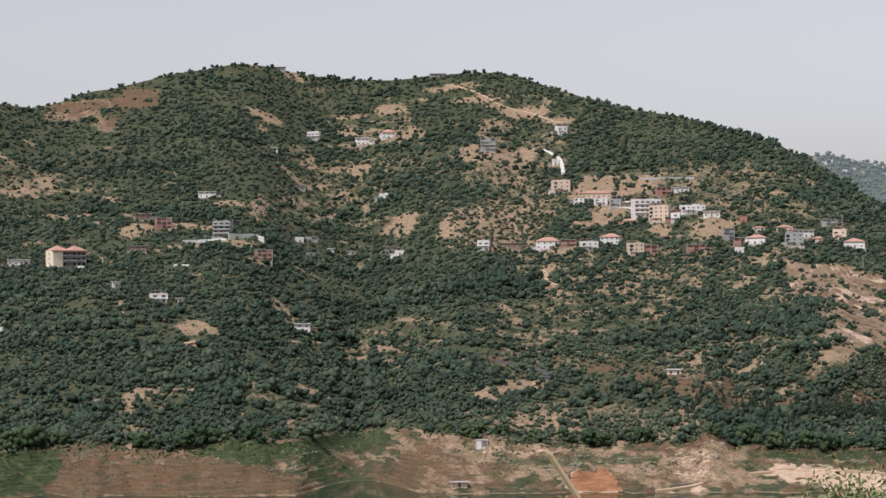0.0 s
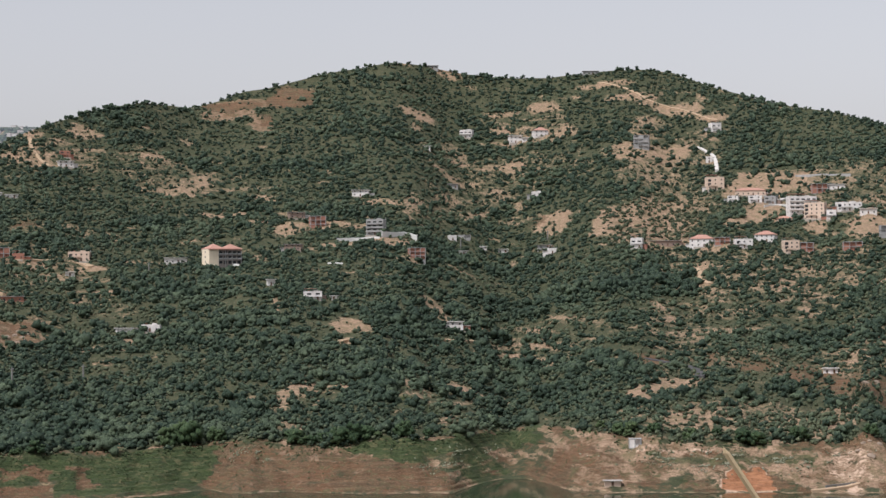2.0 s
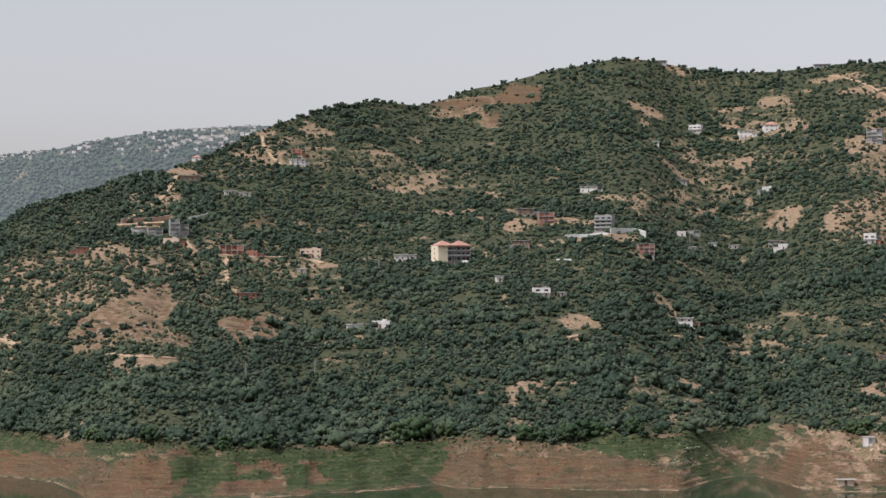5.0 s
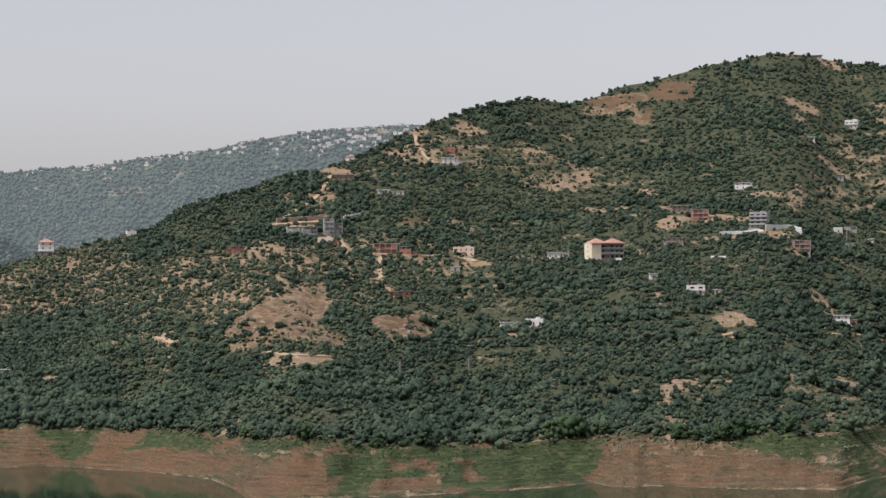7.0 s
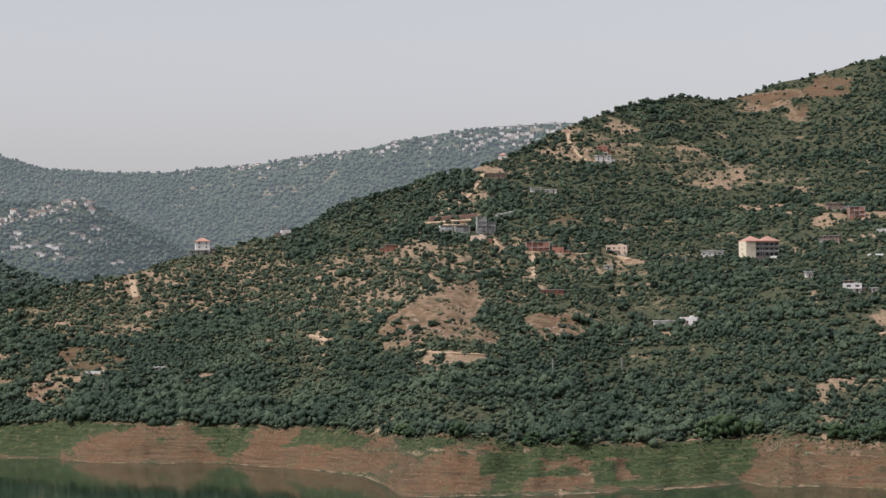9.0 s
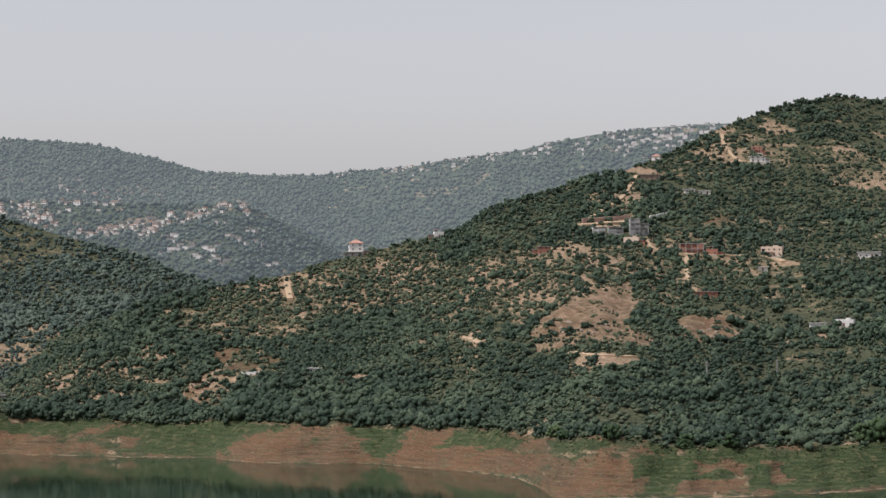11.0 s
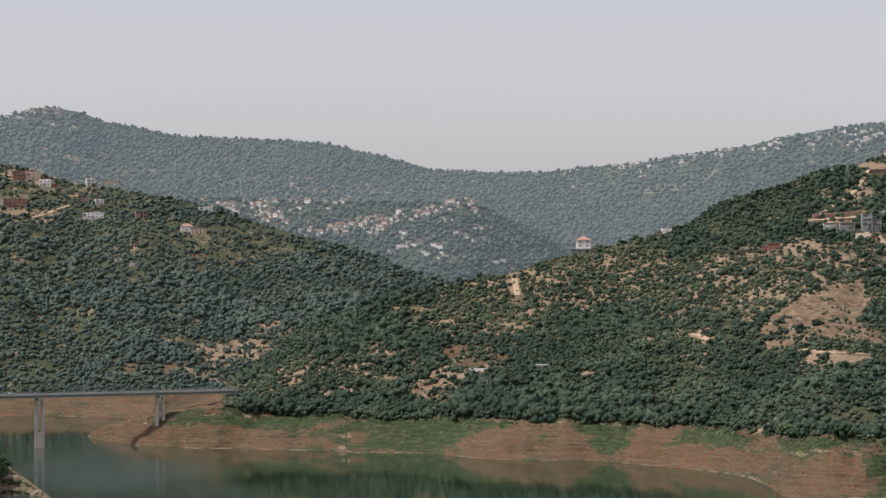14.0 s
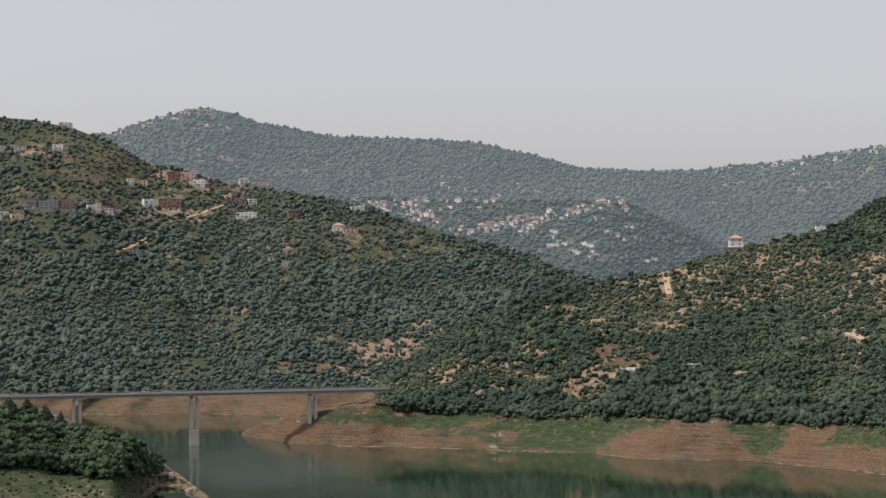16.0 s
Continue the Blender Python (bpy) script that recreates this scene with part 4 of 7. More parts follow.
for kind, amount, outline in BANK_COVER:
    inside = np.zeros(share.shape, bool)
    for (a0, s0), (a1, s1) in zip(outline, outline[1:] + outline[:1]):
        if s0 != s1:
            inside ^= ((s0 > share) != (s1 > share)) & (where < (a1 - a0) * (share - s0) / (s1 - s0) + a0)
    held = amount * inside
    if kind == "green":
        green[b0:b1] = np.maximum(green[b0:b1] * (1 - held), held * (1 + 0.25 * layers[b0:b1]))
        red[b0:b1] *= 1 - held
        dry[b0:b1] *= 1 - 0.8 * held
    elif kind == "red":
        red[b0:b1] = np.maximum(red[b0:b1], held)
        green[b0:b1] *= 1 - 0.85 * held
    elif kind == "dry":
        dry[b0:b1] = np.maximum(dry[b0:b1], held * (1 + 0.5 * layers[b0:b1]))
        red[b0:b1] *= 1 - 0.55 * held * smooth(layers[b0:b1], -0.4, 0.4)
    else:
        cut[b0:b1] = np.maximum(cut[b0:b1], held)
        green[b0:b1] *= 1 - held
strips = wild(along / 9, Z / 1.1, 54, 4)
green = np.maximum(green, in_spur * np.clip(0.62 + 0.6 * strips, 0, 1) * smooth(Z, 1.5, 3.0))
dry = np.maximum(dry, in_spur * np.clip(0.1 - 0.65 * strips, 0, 0.65) * (1 - smooth(Z, 12, 16)))
beach = 0.65 * in_bank * (1 - smooth(Z, 0.1, 0.4)) * smooth(wild(along / 5, 0 * Z, 48, 3), -0.5, 0.2)
dry, red, green = np.maximum(dry, beach), red * (1 - beach), green * (1 - beach)
tip = smooth(AZ, 34.4, 35.4) * (rows_i >= LAYER["main"][0]) * (rows_i < LAYER["mid_bank"][0] - 2)
red, dry = np.maximum(red, 0.9 * tip), np.maximum(dry, 0.5 * tip)
point = in_spur * (1 - smooth(AZ, 40.9, 41.6))
dry, green = np.maximum(dry, 0.85 * point), green * (1 - 0.6 * point)
foot = in_spur * smooth(wild(along / 6, Z / 2.0, 49, 3), -0.1, 0.5) * (1 - smooth(Z, 9, 14))
dry = np.where(in_spur > 0, dry * 0.6, dry)
dry = np.maximum(dry, 0.42 * foot)
green = green * (1 - 0.4 * foot)
dry, red, green = np.clip(dry, 0, 1), np.clip(red, 0, 1), np.clip(green, 0, 1)
red *= 1 - smooth(green, 0.4, 0.9)


def sheet(name, first, last, mat, label):
    n, k = last - first, len(AZ)
    co = np.stack([X[first:last], Y[first:last], Z[first:last]], -1).reshape(-1, 3)
    i, j = np.meshgrid(np.arange(n - 1), np.arange(k - 1), indexing="ij")
    a = (i * k + j).ravel()
    quads = np.stack([a, a + k, a + k + 1, a + 1], -1)
    # close the ring between the last column and the first
    b = np.arange(n - 1) * k
    quads = np.concatenate([quads, np.stack([b + k - 1, b + k + k - 1, b + k, b], -1)])
    me = bpy.data.meshes.new(name)
    me.vertices.add(len(co)), me.loops.add(quads.size), me.polygons.add(len(quads))
    me.vertices.foreach_set("co", co.ravel())
    me.loops.foreach_set("vertex_index", quads.ravel())
    me.polygons.foreach_set("loop_start", np.arange(0, quads.size, 4))
    me.polygons.foreach_set("use_smooth", np.ones(len(quads), bool))
    me.update(calc_edges=True)
    layer = me.color_attributes.new("cover", "FLOAT_COLOR", "POINT")
    rgba = np.stack([dry[first:last], red[first:last], green[first:last], cut[first:last]], -1)
    layer.data.foreach_set("color", rgba.ravel().astype(np.float32))
    me.materials.append(mat)
    return tagged(new(name, me), label, "ground", kind="structure")


sheet("ground", 0, SPLIT + 1, GROUND, "dry scrub hillsides with washed red earth banks round a lake")
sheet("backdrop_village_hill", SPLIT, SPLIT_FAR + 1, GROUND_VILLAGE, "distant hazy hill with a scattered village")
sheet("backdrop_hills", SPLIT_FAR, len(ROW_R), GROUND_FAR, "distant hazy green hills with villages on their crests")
bm = bmesh.new()
bmesh.ops.create_circle(bm, cap_ends=True, segments=96, radius=2300)
me = bpy.data.meshes.new("water")
bm.to_mesh(me), bm.free()
me.materials.append(WATER)
tagged(new("water", me), "calm dark green lake water mirroring the banks", "water", kind="structure")


# ---- parts and simple solids ----
def part(name, bm, mat, parent, label=""):
    me = bpy.data.meshes.new(name)
    bm.to_mesh(me), bm.free()
    for m in (mat if isinstance(mat, (list, tuple)) else (mat,)):
        me.materials.append(m)
    ob = new(name, me)
    ob.parent = parent
    return tagged(ob, label) if label else ob


def shared(name, me, parent, m):
    ob = new(name, me)
    ob.parent, ob.matrix_basis = parent, m
    return ob


def box(bm, x0, x1, y0, y1, z0, z1, slot=0):
    v = [bm.verts.new(c) for c in ((x0, y0, z0), (x1, y0, z0), (x1, y1, z0), (x0, y1, z0), (x0, y0, z1), (x1, y0, z1), (x1, y1, z1), (x0, y1, z1))]
    for f in ((0, 3, 2, 1), (4, 5, 6, 7), (0, 1, 5, 4), (1, 2, 6, 5), (2, 3, 7, 6), (3, 0, 4, 7)):
        bm.faces.new([v[i] for i in f]).material_index = slot
    return bm


def solid(*args):
    return box(bmesh.new(), *args)


def hip_roof(bm, w, d, z, height, over=0.5, thick=0.25):
    a, b = w / 2 + over, d / 2 + over
    ridge = max(0.1, a - b)
    low = [bm.verts.new(c) for c in ((-a, -b, z), (a, -b, z), (a, b, z), (-a, b, z))]
    eave = [bm.verts.new(c) for c in ((-a, -b, z + thick), (a, -b, z + thick), (a, b, z + thick), (-a, b, z + thick))]
    top = [bm.verts.new((-ridge, 0, z + thick + height)), bm.verts.new((ridge, 0, z + thick + height))]
    bm.faces.new(low[::-1])
    for i in range(4):
        bm.faces.new((low[i], low[(i + 1) % 4], eave[(i + 1) % 4], eave[i]))
    bm.faces.new((eave[0], eave[1], top[1], top[0])), bm.faces.new((eave[2], eave[3], top[0], top[1]))
    bm.faces.new((eave[1], eave[2], top[1])), bm.faces.new((eave[3], eave[0], top[0]))
    return bm


WALLS = {
    "white": plain("white_render", (0.84, 0.79, 0.74), 0.85, 0.28, 0.35, 0, 0.35),
    "cream": plain("cream_render", (0.72, 0.55, 0.42), 0.85, 0.15, 0.4, 0, 0.25),
    "grey": plain("bare_concrete", (0.40, 0.39, 0.37), 0.9, 0.25, 0.4, 0, 0.2),
    "brown": plain("brown_render", (0.33, 0.24, 0.19), 0.9, 0.2, 0.4, 0, 0.2),
    "brick": plain("hollow_brick", (0.42, 0.20, 0.14), 0.9, 0.25, 0.5, 0, 0.2),
}
CONCRETE = WALLS["grey"]
TILE = plain("clay_roof_tile", (0.52, 0.29, 0.22), 0.85, 0.25, 0.8, 0, 0.3)
ROOF_FLAT = plain("roof_screed", (0.45, 0.41, 0.37), 0.95, 0.25, 0.4, 0, 0.4)
GLASS = plain("dark_window_glass", (0.03, 0.035, 0.04), 0.2, 0.3)
FRAME = plain("window_frame", (0.35, 0.30, 0.26), 0.7)
DOOR = plain("brown_door", (0.16, 0.09, 0.055), 0.7)
PALE_YARD = plain("pale_yard_concrete", (0.50, 0.44, 0.37), 0.9, 0.25, 0.4, 0, 0.3)
WALL_WORDS = {"white": "white rendered", "cream": "cream rendered", "grey": "bare grey concrete", "brown": "brown rendered", "brick": "red hollow-brick"}


def bare_mesh(name, bm, mat):
    me = bpy.data.meshes.new(name)
    bm.to_mesh(me), bm.free()
    me.materials.append(mat)
    return me


def opening(name, w, h, frame_mat, leaf_mat):
    """Meshes of a framed opening: the frame, and the leaf or pane that sits in it."""
    ring = bmesh.new()
    for x0, x1, z0, z1 in ((-w / 2, w / 2, 0, 0.09), (-w / 2, w / 2, h - 0.09, h), (-w / 2, -w / 2 + 0.09, 0.09, h - 0.09), (w / 2 - 0.09, w / 2, 0.09, h - 0.09)):
        box(ring, x0, x1, -0.06, 0.05, z0, z1)
    return bare_mesh(name, ring, frame_mat), bare_mesh("pane", solid(-w / 2 + 0.09, w / 2 - 0.09, -0.02, 0.05, 0.09, h - 0.09), leaf_mat)


def fit(name, meshes, parent, m):
    """Sets a framed opening, with its pane under it, into a wall."""
    outer = shared(name, meshes[0], parent, m)
    shared("pane" if name != "door" else "door_leaf", meshes[1], outer, pose(0, 0, 0))


WINDOW_MESH = opening("window", 1.0, 1.15, FRAME, GLASS)
DOOR_MESH = opening("door", 1.1, 2.1, FRAME, DOOR)
# balcony doors made wide and dark to stand in for shaded loggia recesses
BAY_MESH = opening("balcony_door", 2.4, 2.0, FRAME, GLASS)
YARDS = []


def house(x, y, w, d, h, turn, style, wall):
    """A house with its front to the valley; the plinth runs into the slope."""
    face = math.degrees(math.atan2(-x, y)) + turn
    h = h * 0.9 if h > 4 and style != "frame" else h
    z = ground_z(x, y)
    front = ground_z(x * (1 - d * 0.45 / math.hypot(x, y)), y * (1 - d * 0.45 / math.hypot(x, y)))
    words = {"shed": "low flat-roofed outbuilding", "slab": "small house under a wide slab roof", "frame": "unfinished house, open concrete floors",
             "block": "tall house with balconies", "flat": "flat-roofed house", "hip": "house with a red tiled roof"}
    home = tagged(new("outbuilding" if style == "shed" else "house"), WALL_WORDS[wall] + " " + words[style] + " on the slope", "building", "houses on the hillside")
    home.matrix_world = pose(x, y, front, 0, 0, face)
    YARDS.append((x, y, max(w, d)))
    mat = WALLS[wall]
    deep = -max(3.0, z - front + 2.5)
    roof_h = 0.0
    if style == "hip":
        roof_h = min(0.34 * h, 0.30 * d)
    floors = max(1, round((h - roof_h) / 3.0))
    top = h - roof_h - (0.7 if style in ("flat", "block") else 0.28 if style in ("slab", "shed") else 0)
    step = top / floors
    hw, hd = w / 2, d / 2
    yf = -hd
    if style == "frame":
        part("plinth", solid(-hw + 0.2, hw - 0.2, -hd + 0.2, hd, deep, 0.0), CONCRETE, home)
        n = max(2, round(w / 4.0))
        for k in range(floors + 1):
            if k:
                part("floor_slab", solid(-hw, hw, -hd, hd, k * step - 0.3, k * step), CONCRETE, home, "bare concrete slab")
            if k < floors:
                for i in range(n + 1):
                    cx = -hw + 0.25 + (w - 0.5) * i / n
                    part("column", solid(cx - 0.2, cx + 0.2, -hd + 0.05, -hd + 0.45, k * step, (k + 1) * step - 0.3), CONCRETE, home)
                part("infill_wall", solid(-hw + 0.2, hw - 0.2, -hd + 1.3 + 0.4 * (k % 2), hd - 0.1, k * step, (k + 1) * step - 0.3), mat, home, "raw block infill wall")
                for i in range(n):
                    if (i + k) % 3 != 2:
                        cx = -hw + 0.25 + (w - 0.5) * (i + 0.5) / n
                        part("infill_panel", solid(cx - w / n / 2 + 0.25, cx + w / n / 2 - 0.25, -hd + 0.15, -hd + 0.35, k * step, k * step + (1.0 if (i + k) % 2 else step - 0.3)), mat, home)
        return home
    part("wall", solid(-hw, hw, -hd, hd, deep, top - 0.003), mat, home)
    if style == "hip":
        part("roof", hip_roof(bmesh.new(), w, d, top, roof_h), TILE, home, "red clay tile roof")
    elif style in ("slab", "shed"):
        part("roof", solid(-hw - 0.7, hw + 0.7, -hd - 0.9, hd + 0.3, top, top + 0.28), ROOF_FLAT if wall != "white" else mat, home)
    else:
        bm = bmesh.new()
        box(bm, -hw + 0.22, hw - 0.22, -hd + 0.22, hd - 0.22, top, top + 0.05)
        part("roof", bm, ROOF_FLAT, home)
        for x0, x1, y0, y1 in ((-hw, hw, -hd, -hd + 0.2), (-hw, hw, hd - 0.2, hd), (-hw, -hw + 0.2, -hd + 0.2, hd - 0.2), (hw - 0.2, hw, -hd + 0.2, hd - 0.2)):
            part("parapet", solid(x0, x1, y0, y1, top, top + 0.7), mat, home)
        if w > 9:
            part("stair_head", solid(hw * 0.1, hw * 0.55, -hd * 0.2, hd * 0.5, top + 0.05, top + 1.5), mat, home)
    n = max(1, int(w / 3.4))
    for k in range(floors):
        zs = k * step + (0.95 if style != "shed" else 0.6)
        for i in range(n):
            cx = -hw + w * (i + 0.5) / n
            if k == 0 and i == n // 2:
                fit("door", DOOR_MESH, home, pose(cx, yf, 0.02))
            elif (style == "block" and k) or (style == "flat" and k and i == 0 and w > 7):
                fit("balcony_door", BAY_MESH, home, pose(cx, yf, k * step + 0.05))
            else:
                fit("window", WINDOW_MESH, home, pose(cx, yf, zs))
        for side in (-1, 1):
            if d > 6 and style != "shed":
                fit("window", WINDOW_MESH, home, pose(side * hw, 0.0, zs, 0, 0, 90 * side))
        if style == "block" and k:
            part("balcony", box(solid(-hw + 0.1, hw - 0.1, yf - 1.3, yf - 0.003, k * step - 0.18, k * step), -hw + 0.1, hw - 0.1, yf - 1.3, yf - 1.18, k * step, k * step + 0.95), mat, home, "projecting balcony")
    g = random.Random(int(x * 7 + y))
    if w > 6 and style != "shed":
        # a paved forecourt on a low retaining wall, a lean-to at one end
        out = g.uniform(1.8, 4.0)
        part("forecourt", solid(-hw * g.uniform(0.5, 1.1), hw * g.uniform(0.6, 1.3), yf - out, yf - 1.4, deep - 1.5, 0.0), PALE_YARD, home, "pale paved forecourt on a retaining wall")
        side = g.choice((-1, 1))
        wide, low = g.uniform(2.2, 4.2), min(top * 0.6, g.uniform(2.3, 3.2))
        x0 = side * hw + (0.003 if side > 0 else -wide - 0.003)
        part("lean_to", solid(x0, x0 + wide, -hd * 0.5, hd * 0.8, deep, low), WALLS[g.choice(("grey", "brick", "white", "brown"))], home, "low lean-to with a slab roof")
        part("lean_to_roof", solid(x0 - 0.3 * (side < 0), x0 + wide + 0.3 * (side > 0), -hd * 0.5 - 0.5, hd * 0.8, low + 0.003, low + 0.2), ROOF_FLAT, home)
    if style in ("flat", "block") and w > 6:
        # starter columns of a storey to come, a water tank
        for cx in (-hw + 0.3, 0.0, hw - 0.3):
            part("starter_column", solid(cx - 0.15, cx + 0.15, hd - 0.45, hd - 0.15, top + 0.7, top + g.uniform(1.2, 2.2)), CONCRETE, home)
        bm = bmesh.new()
        bmesh.ops.create_cone(bm, cap_ends=True, segments=12, radius1=0.65, radius2=0.6, depth=1.4)
        bmesh.ops.translate(bm, verts=bm.verts, vec=(-hw * 0.5, 0, top + 0.75))
        part("water_tank", bm, TILE if g.random() < 0.5 else DOOR, home, "round roof water tank")
        if g.random() < 0.5:
            part("roof_canopy", solid(-hw + 0.1, hw * 0.3, -hd + 0.3, hd - 0.3, top + 2.2, top + 2.4), TILE, home, "red corrugated roof canopy")
            for cx in (-hw + 0.4, hw * 0.2):
                part("canopy_post", solid(cx - 0.08, cx + 0.08, -hd + 0.5, -hd + 0.66, top + 0.05, top + 2.197), CONCRETE, home)
    if style == "flat" and floors > 1 and w > 7:
        part("balcony", box(solid(-hw * 0.7, hw * 0.2, yf - 1.2, yf - 0.003, step - 0.18, step), -hw * 0.7, hw * 0.2, yf - 1.2, yf - 1.08, step, step + 0.9), mat, home)
    return home


# houses: x, y, width, depth, height, turn, style, walls
HOUSES_a = (
    (-272, 1350, 14.4, 7.0, 4.1, 0, "shed", "white"),
    (-212, 1484, 11.2, 9.6, 5.2, 10, "slab", "brown"),
    (-194, 1462, 11.1, 9.4, 8.7, 8, "frame", "brick"),
    (-149, 1428, 11.9, 10.1, 12.3, -12, "block", "grey"),
    (-199, 1379, 11.2, 9.5, 5.2, -8, "slab", "brown"),
    (-117, 1375, 10.7, 9.1, 7.8, 10, "frame", "brick"),
    (-102, 1500, 5.6, 5.0, 4.4, 10, "flat", "white"),
    (-95, 1526, 9.4, 8.0, 3.3, 0, "frame", "grey"),
    (-94, 1465, 9.1, 5.4, 3.1, 4, "shed", "white"),
    (-80, 1509, 4.1, 4.0, 4.1, -12, "shed", "white"),
    (-67, 1527, 7.4, 4.4, 2.9, 0, "shed", "white"),
    (-36, 1492, 9.6, 5.8, 2.8, 0, "shed", "grey"),
    (-30, 1468, 6.3, 5.4, 3.9, 5, "flat", "white"),
    (-112, 1845, 10.9, 9.3, 7.9, -10, "block", "white"),
    (-69, 1830, 11.3, 9.6, 7.4, 8, "slab", "white"),
    (-59, 1821, 6.8, 4.1, 3.4, -4, "shed", "white"),
)
HOUSES_b = (
    (-47, 1825, 12.2, 10.4, 9.3, 12, "hip", "white"),
    (-139, 1744, 5.6, 4.0, 3.3, 0, "shed", "white"),
    (-114, 1681, 9.0, 5.4, 4.1, 6, "shed", "grey"),
    (-174, 1560, 12.6, 10.7, 5.5, -6, "slab", "white"),
    (-45, 1655, 9.3, 7.9, 4.9, 0, "flat", "white"),
    (-166, 1229, 10.0, 8.5, 6.0, 6, "block", "white"),
    (-153, 1228, 3.7, 4.0, 2.7, -14, "shed", "white"),
    (-83, 1219, 12.1, 10.3, 6.2, 0, "slab", "white"),
    (39, 1740, 12.6, 10.7, 11.7, -6, "frame", "grey"),
    (102, 1792, 8.7, 7.4, 8.2, 20, "flat", "white"),
    (92, 1701, 5.5, 5.0, 5.5, 0, "flat", "white"),
    (91, 1612, 13.4, 11.0, 10.8, 8, "flat", "cream"),
    (102, 1563, 7.6, 6.4, 5.0, -9, "flat", "white"),
    (116, 1587, 22.2, 11.0, 6.4, 5, "hip", "cream"),
    (118, 1565, 10.1, 8.6, 5.5, 0, "flat", "white"),
    (129, 1559, 8.8, 7.5, 6.7, -10, "flat", "grey"),
)
HOUSES_c = (
    (147, 1516, 19.6, 11.0, 14.3, 14, "block", "white"),
    (155, 1497, 14.1, 11.0, 12.9, -10, "flat", "cream"),
    (165, 1567, 11.8, 10.0, 7.2, 6, "frame", "brick"),
    (178, 1570, 13.6, 7.0, 4.2, -5, "shed", "white"),
    (179, 1504, 17.4, 11.0, 6.9, 8, "flat", "white"),
    (165, 1486, 6.4, 5.5, 7.6, -6, "block", "white"),
    (189, 1475, 11.6, 6.9, 4.4, 0, "shed", "white"),
    (134, 1503, 10.1, 8.6, 5.3, 10, "hip", "cream"),
    (28, 1421, 8.0, 6.8, 8.0, -8, "block", "white"),
    (48, 1462, 22.7, 7.0, 4.3, 2, "shed", "brown"),
    (73, 1452, 16.0, 11.0, 9.3, -6, "hip", "white"),
    (86, 1436, 10.8, 9.2, 5.4, 0, "frame", "brick"),
    (99, 1422, 11.5, 9.7, 6.9, 9, "flat", "white"),
    (116, 1445, 13.6, 11.0, 8.5, -12, "hip", "white"),
    (129, 1407, 10.2, 8.7, 9.5, 12, "flat", "cream"),
    (140, 1407, 8.7, 7.4, 6.4, -5, "frame", "brick"),
)
HOUSES_d = (
    (167, 1386, 12.7, 10.8, 6.0, 4, "frame", "brick"),
    (197, 1387, 8.6, 7.3, 6.0, -10, "frame", "brick"),
    (193, 1366, 5.9, 5.0, 4.8, 8, "flat", "white"),
    (207, 1384, 13.5, 11.0, 7.1, -14, "hip", "white"),
    (229, 1409, 11.1, 9.4, 5.0, 6, "hip", "cream"),
    (214, 1420, 8.5, 7.2, 3.1, -4, "hip", "white"),
    (229, 1369, 11.9, 10.1, 10.0, 0, "flat", "grey"),
    (239, 1397, 13.7, 11.0, 5.7, 10, "slab", "white"),
    (247, 1383, 7.5, 6.4, 4.1, -8, "hip", "cream"),
    (262, 1426, 10.5, 8.9, 5.0, 5, "frame", "grey"),
    (263, 1389, 9.1, 7.7, 8.0, -10, "flat", "cream"),
    (267, 1365, 13.0, 11.0, 7.4, 6, "hip", "white"),
    (208, 1453, 5.5, 5.0, 4.7, 0, "flat", "brick"),
    (192, 1413, 7.6, 6.5, 8.4, 12, "frame", "grey"),
    (117, 1067, 7.2, 4.3, 2.9, 0, "shed", "white"),
    (16, 899, 5.5, 5.0, 3.9, 0, "frame", "white"),
)
HOUSES_e = (
    (6, 858, 6.4, 4.0, 2.3, 4, "shed", "cream"),
    (-197, 1268, 4.5, 4.0, 4.1, 10, "shed", "white"),
    (-3, 1987, 14.9, 7.0, 3.2, 0, "shed", "grey"),
    (-153, 1990, 10.7, 6.4, 3.2, 0, "shed", "grey"),
    (-419, 1318, 6.7, 5.7, 11.5, 10, "frame", "grey"),
    (-414, 1323, 5.2, 5.0, 8.2, 14, "frame", "grey"),
    (-439, 1304, 8.5, 7.2, 5.5, 8, "frame", "white"),
    (-431, 1314, 9.6, 8.2, 5.2, 8, "frame", "grey"),
    (-414, 1297, 9.8, 8.4, 4.7, -10, "flat", "cream"),
    (-377, 1305, 15.3, 11.0, 7.3, 4, "frame", "brick"),
    (-364, 1307, 7.6, 6.5, 4.4, 0, "flat", "brick"),
    (-332, 1337, 13.6, 11.0, 7.0, -6, "flat", "cream"),
    (-398, 1560, 11.6, 9.9, 5.2, 6, "slab", "white"),
    (-404, 1582, 8.3, 7.1, 5.7, 0, "flat", "brick"),
    (-459, 1481, 15.4, 7.0, 3.7, 0, "shed", "brown"),
    (-422, 1458, 8.1, 4.9, 2.8, 8, "shed", "white"),
)
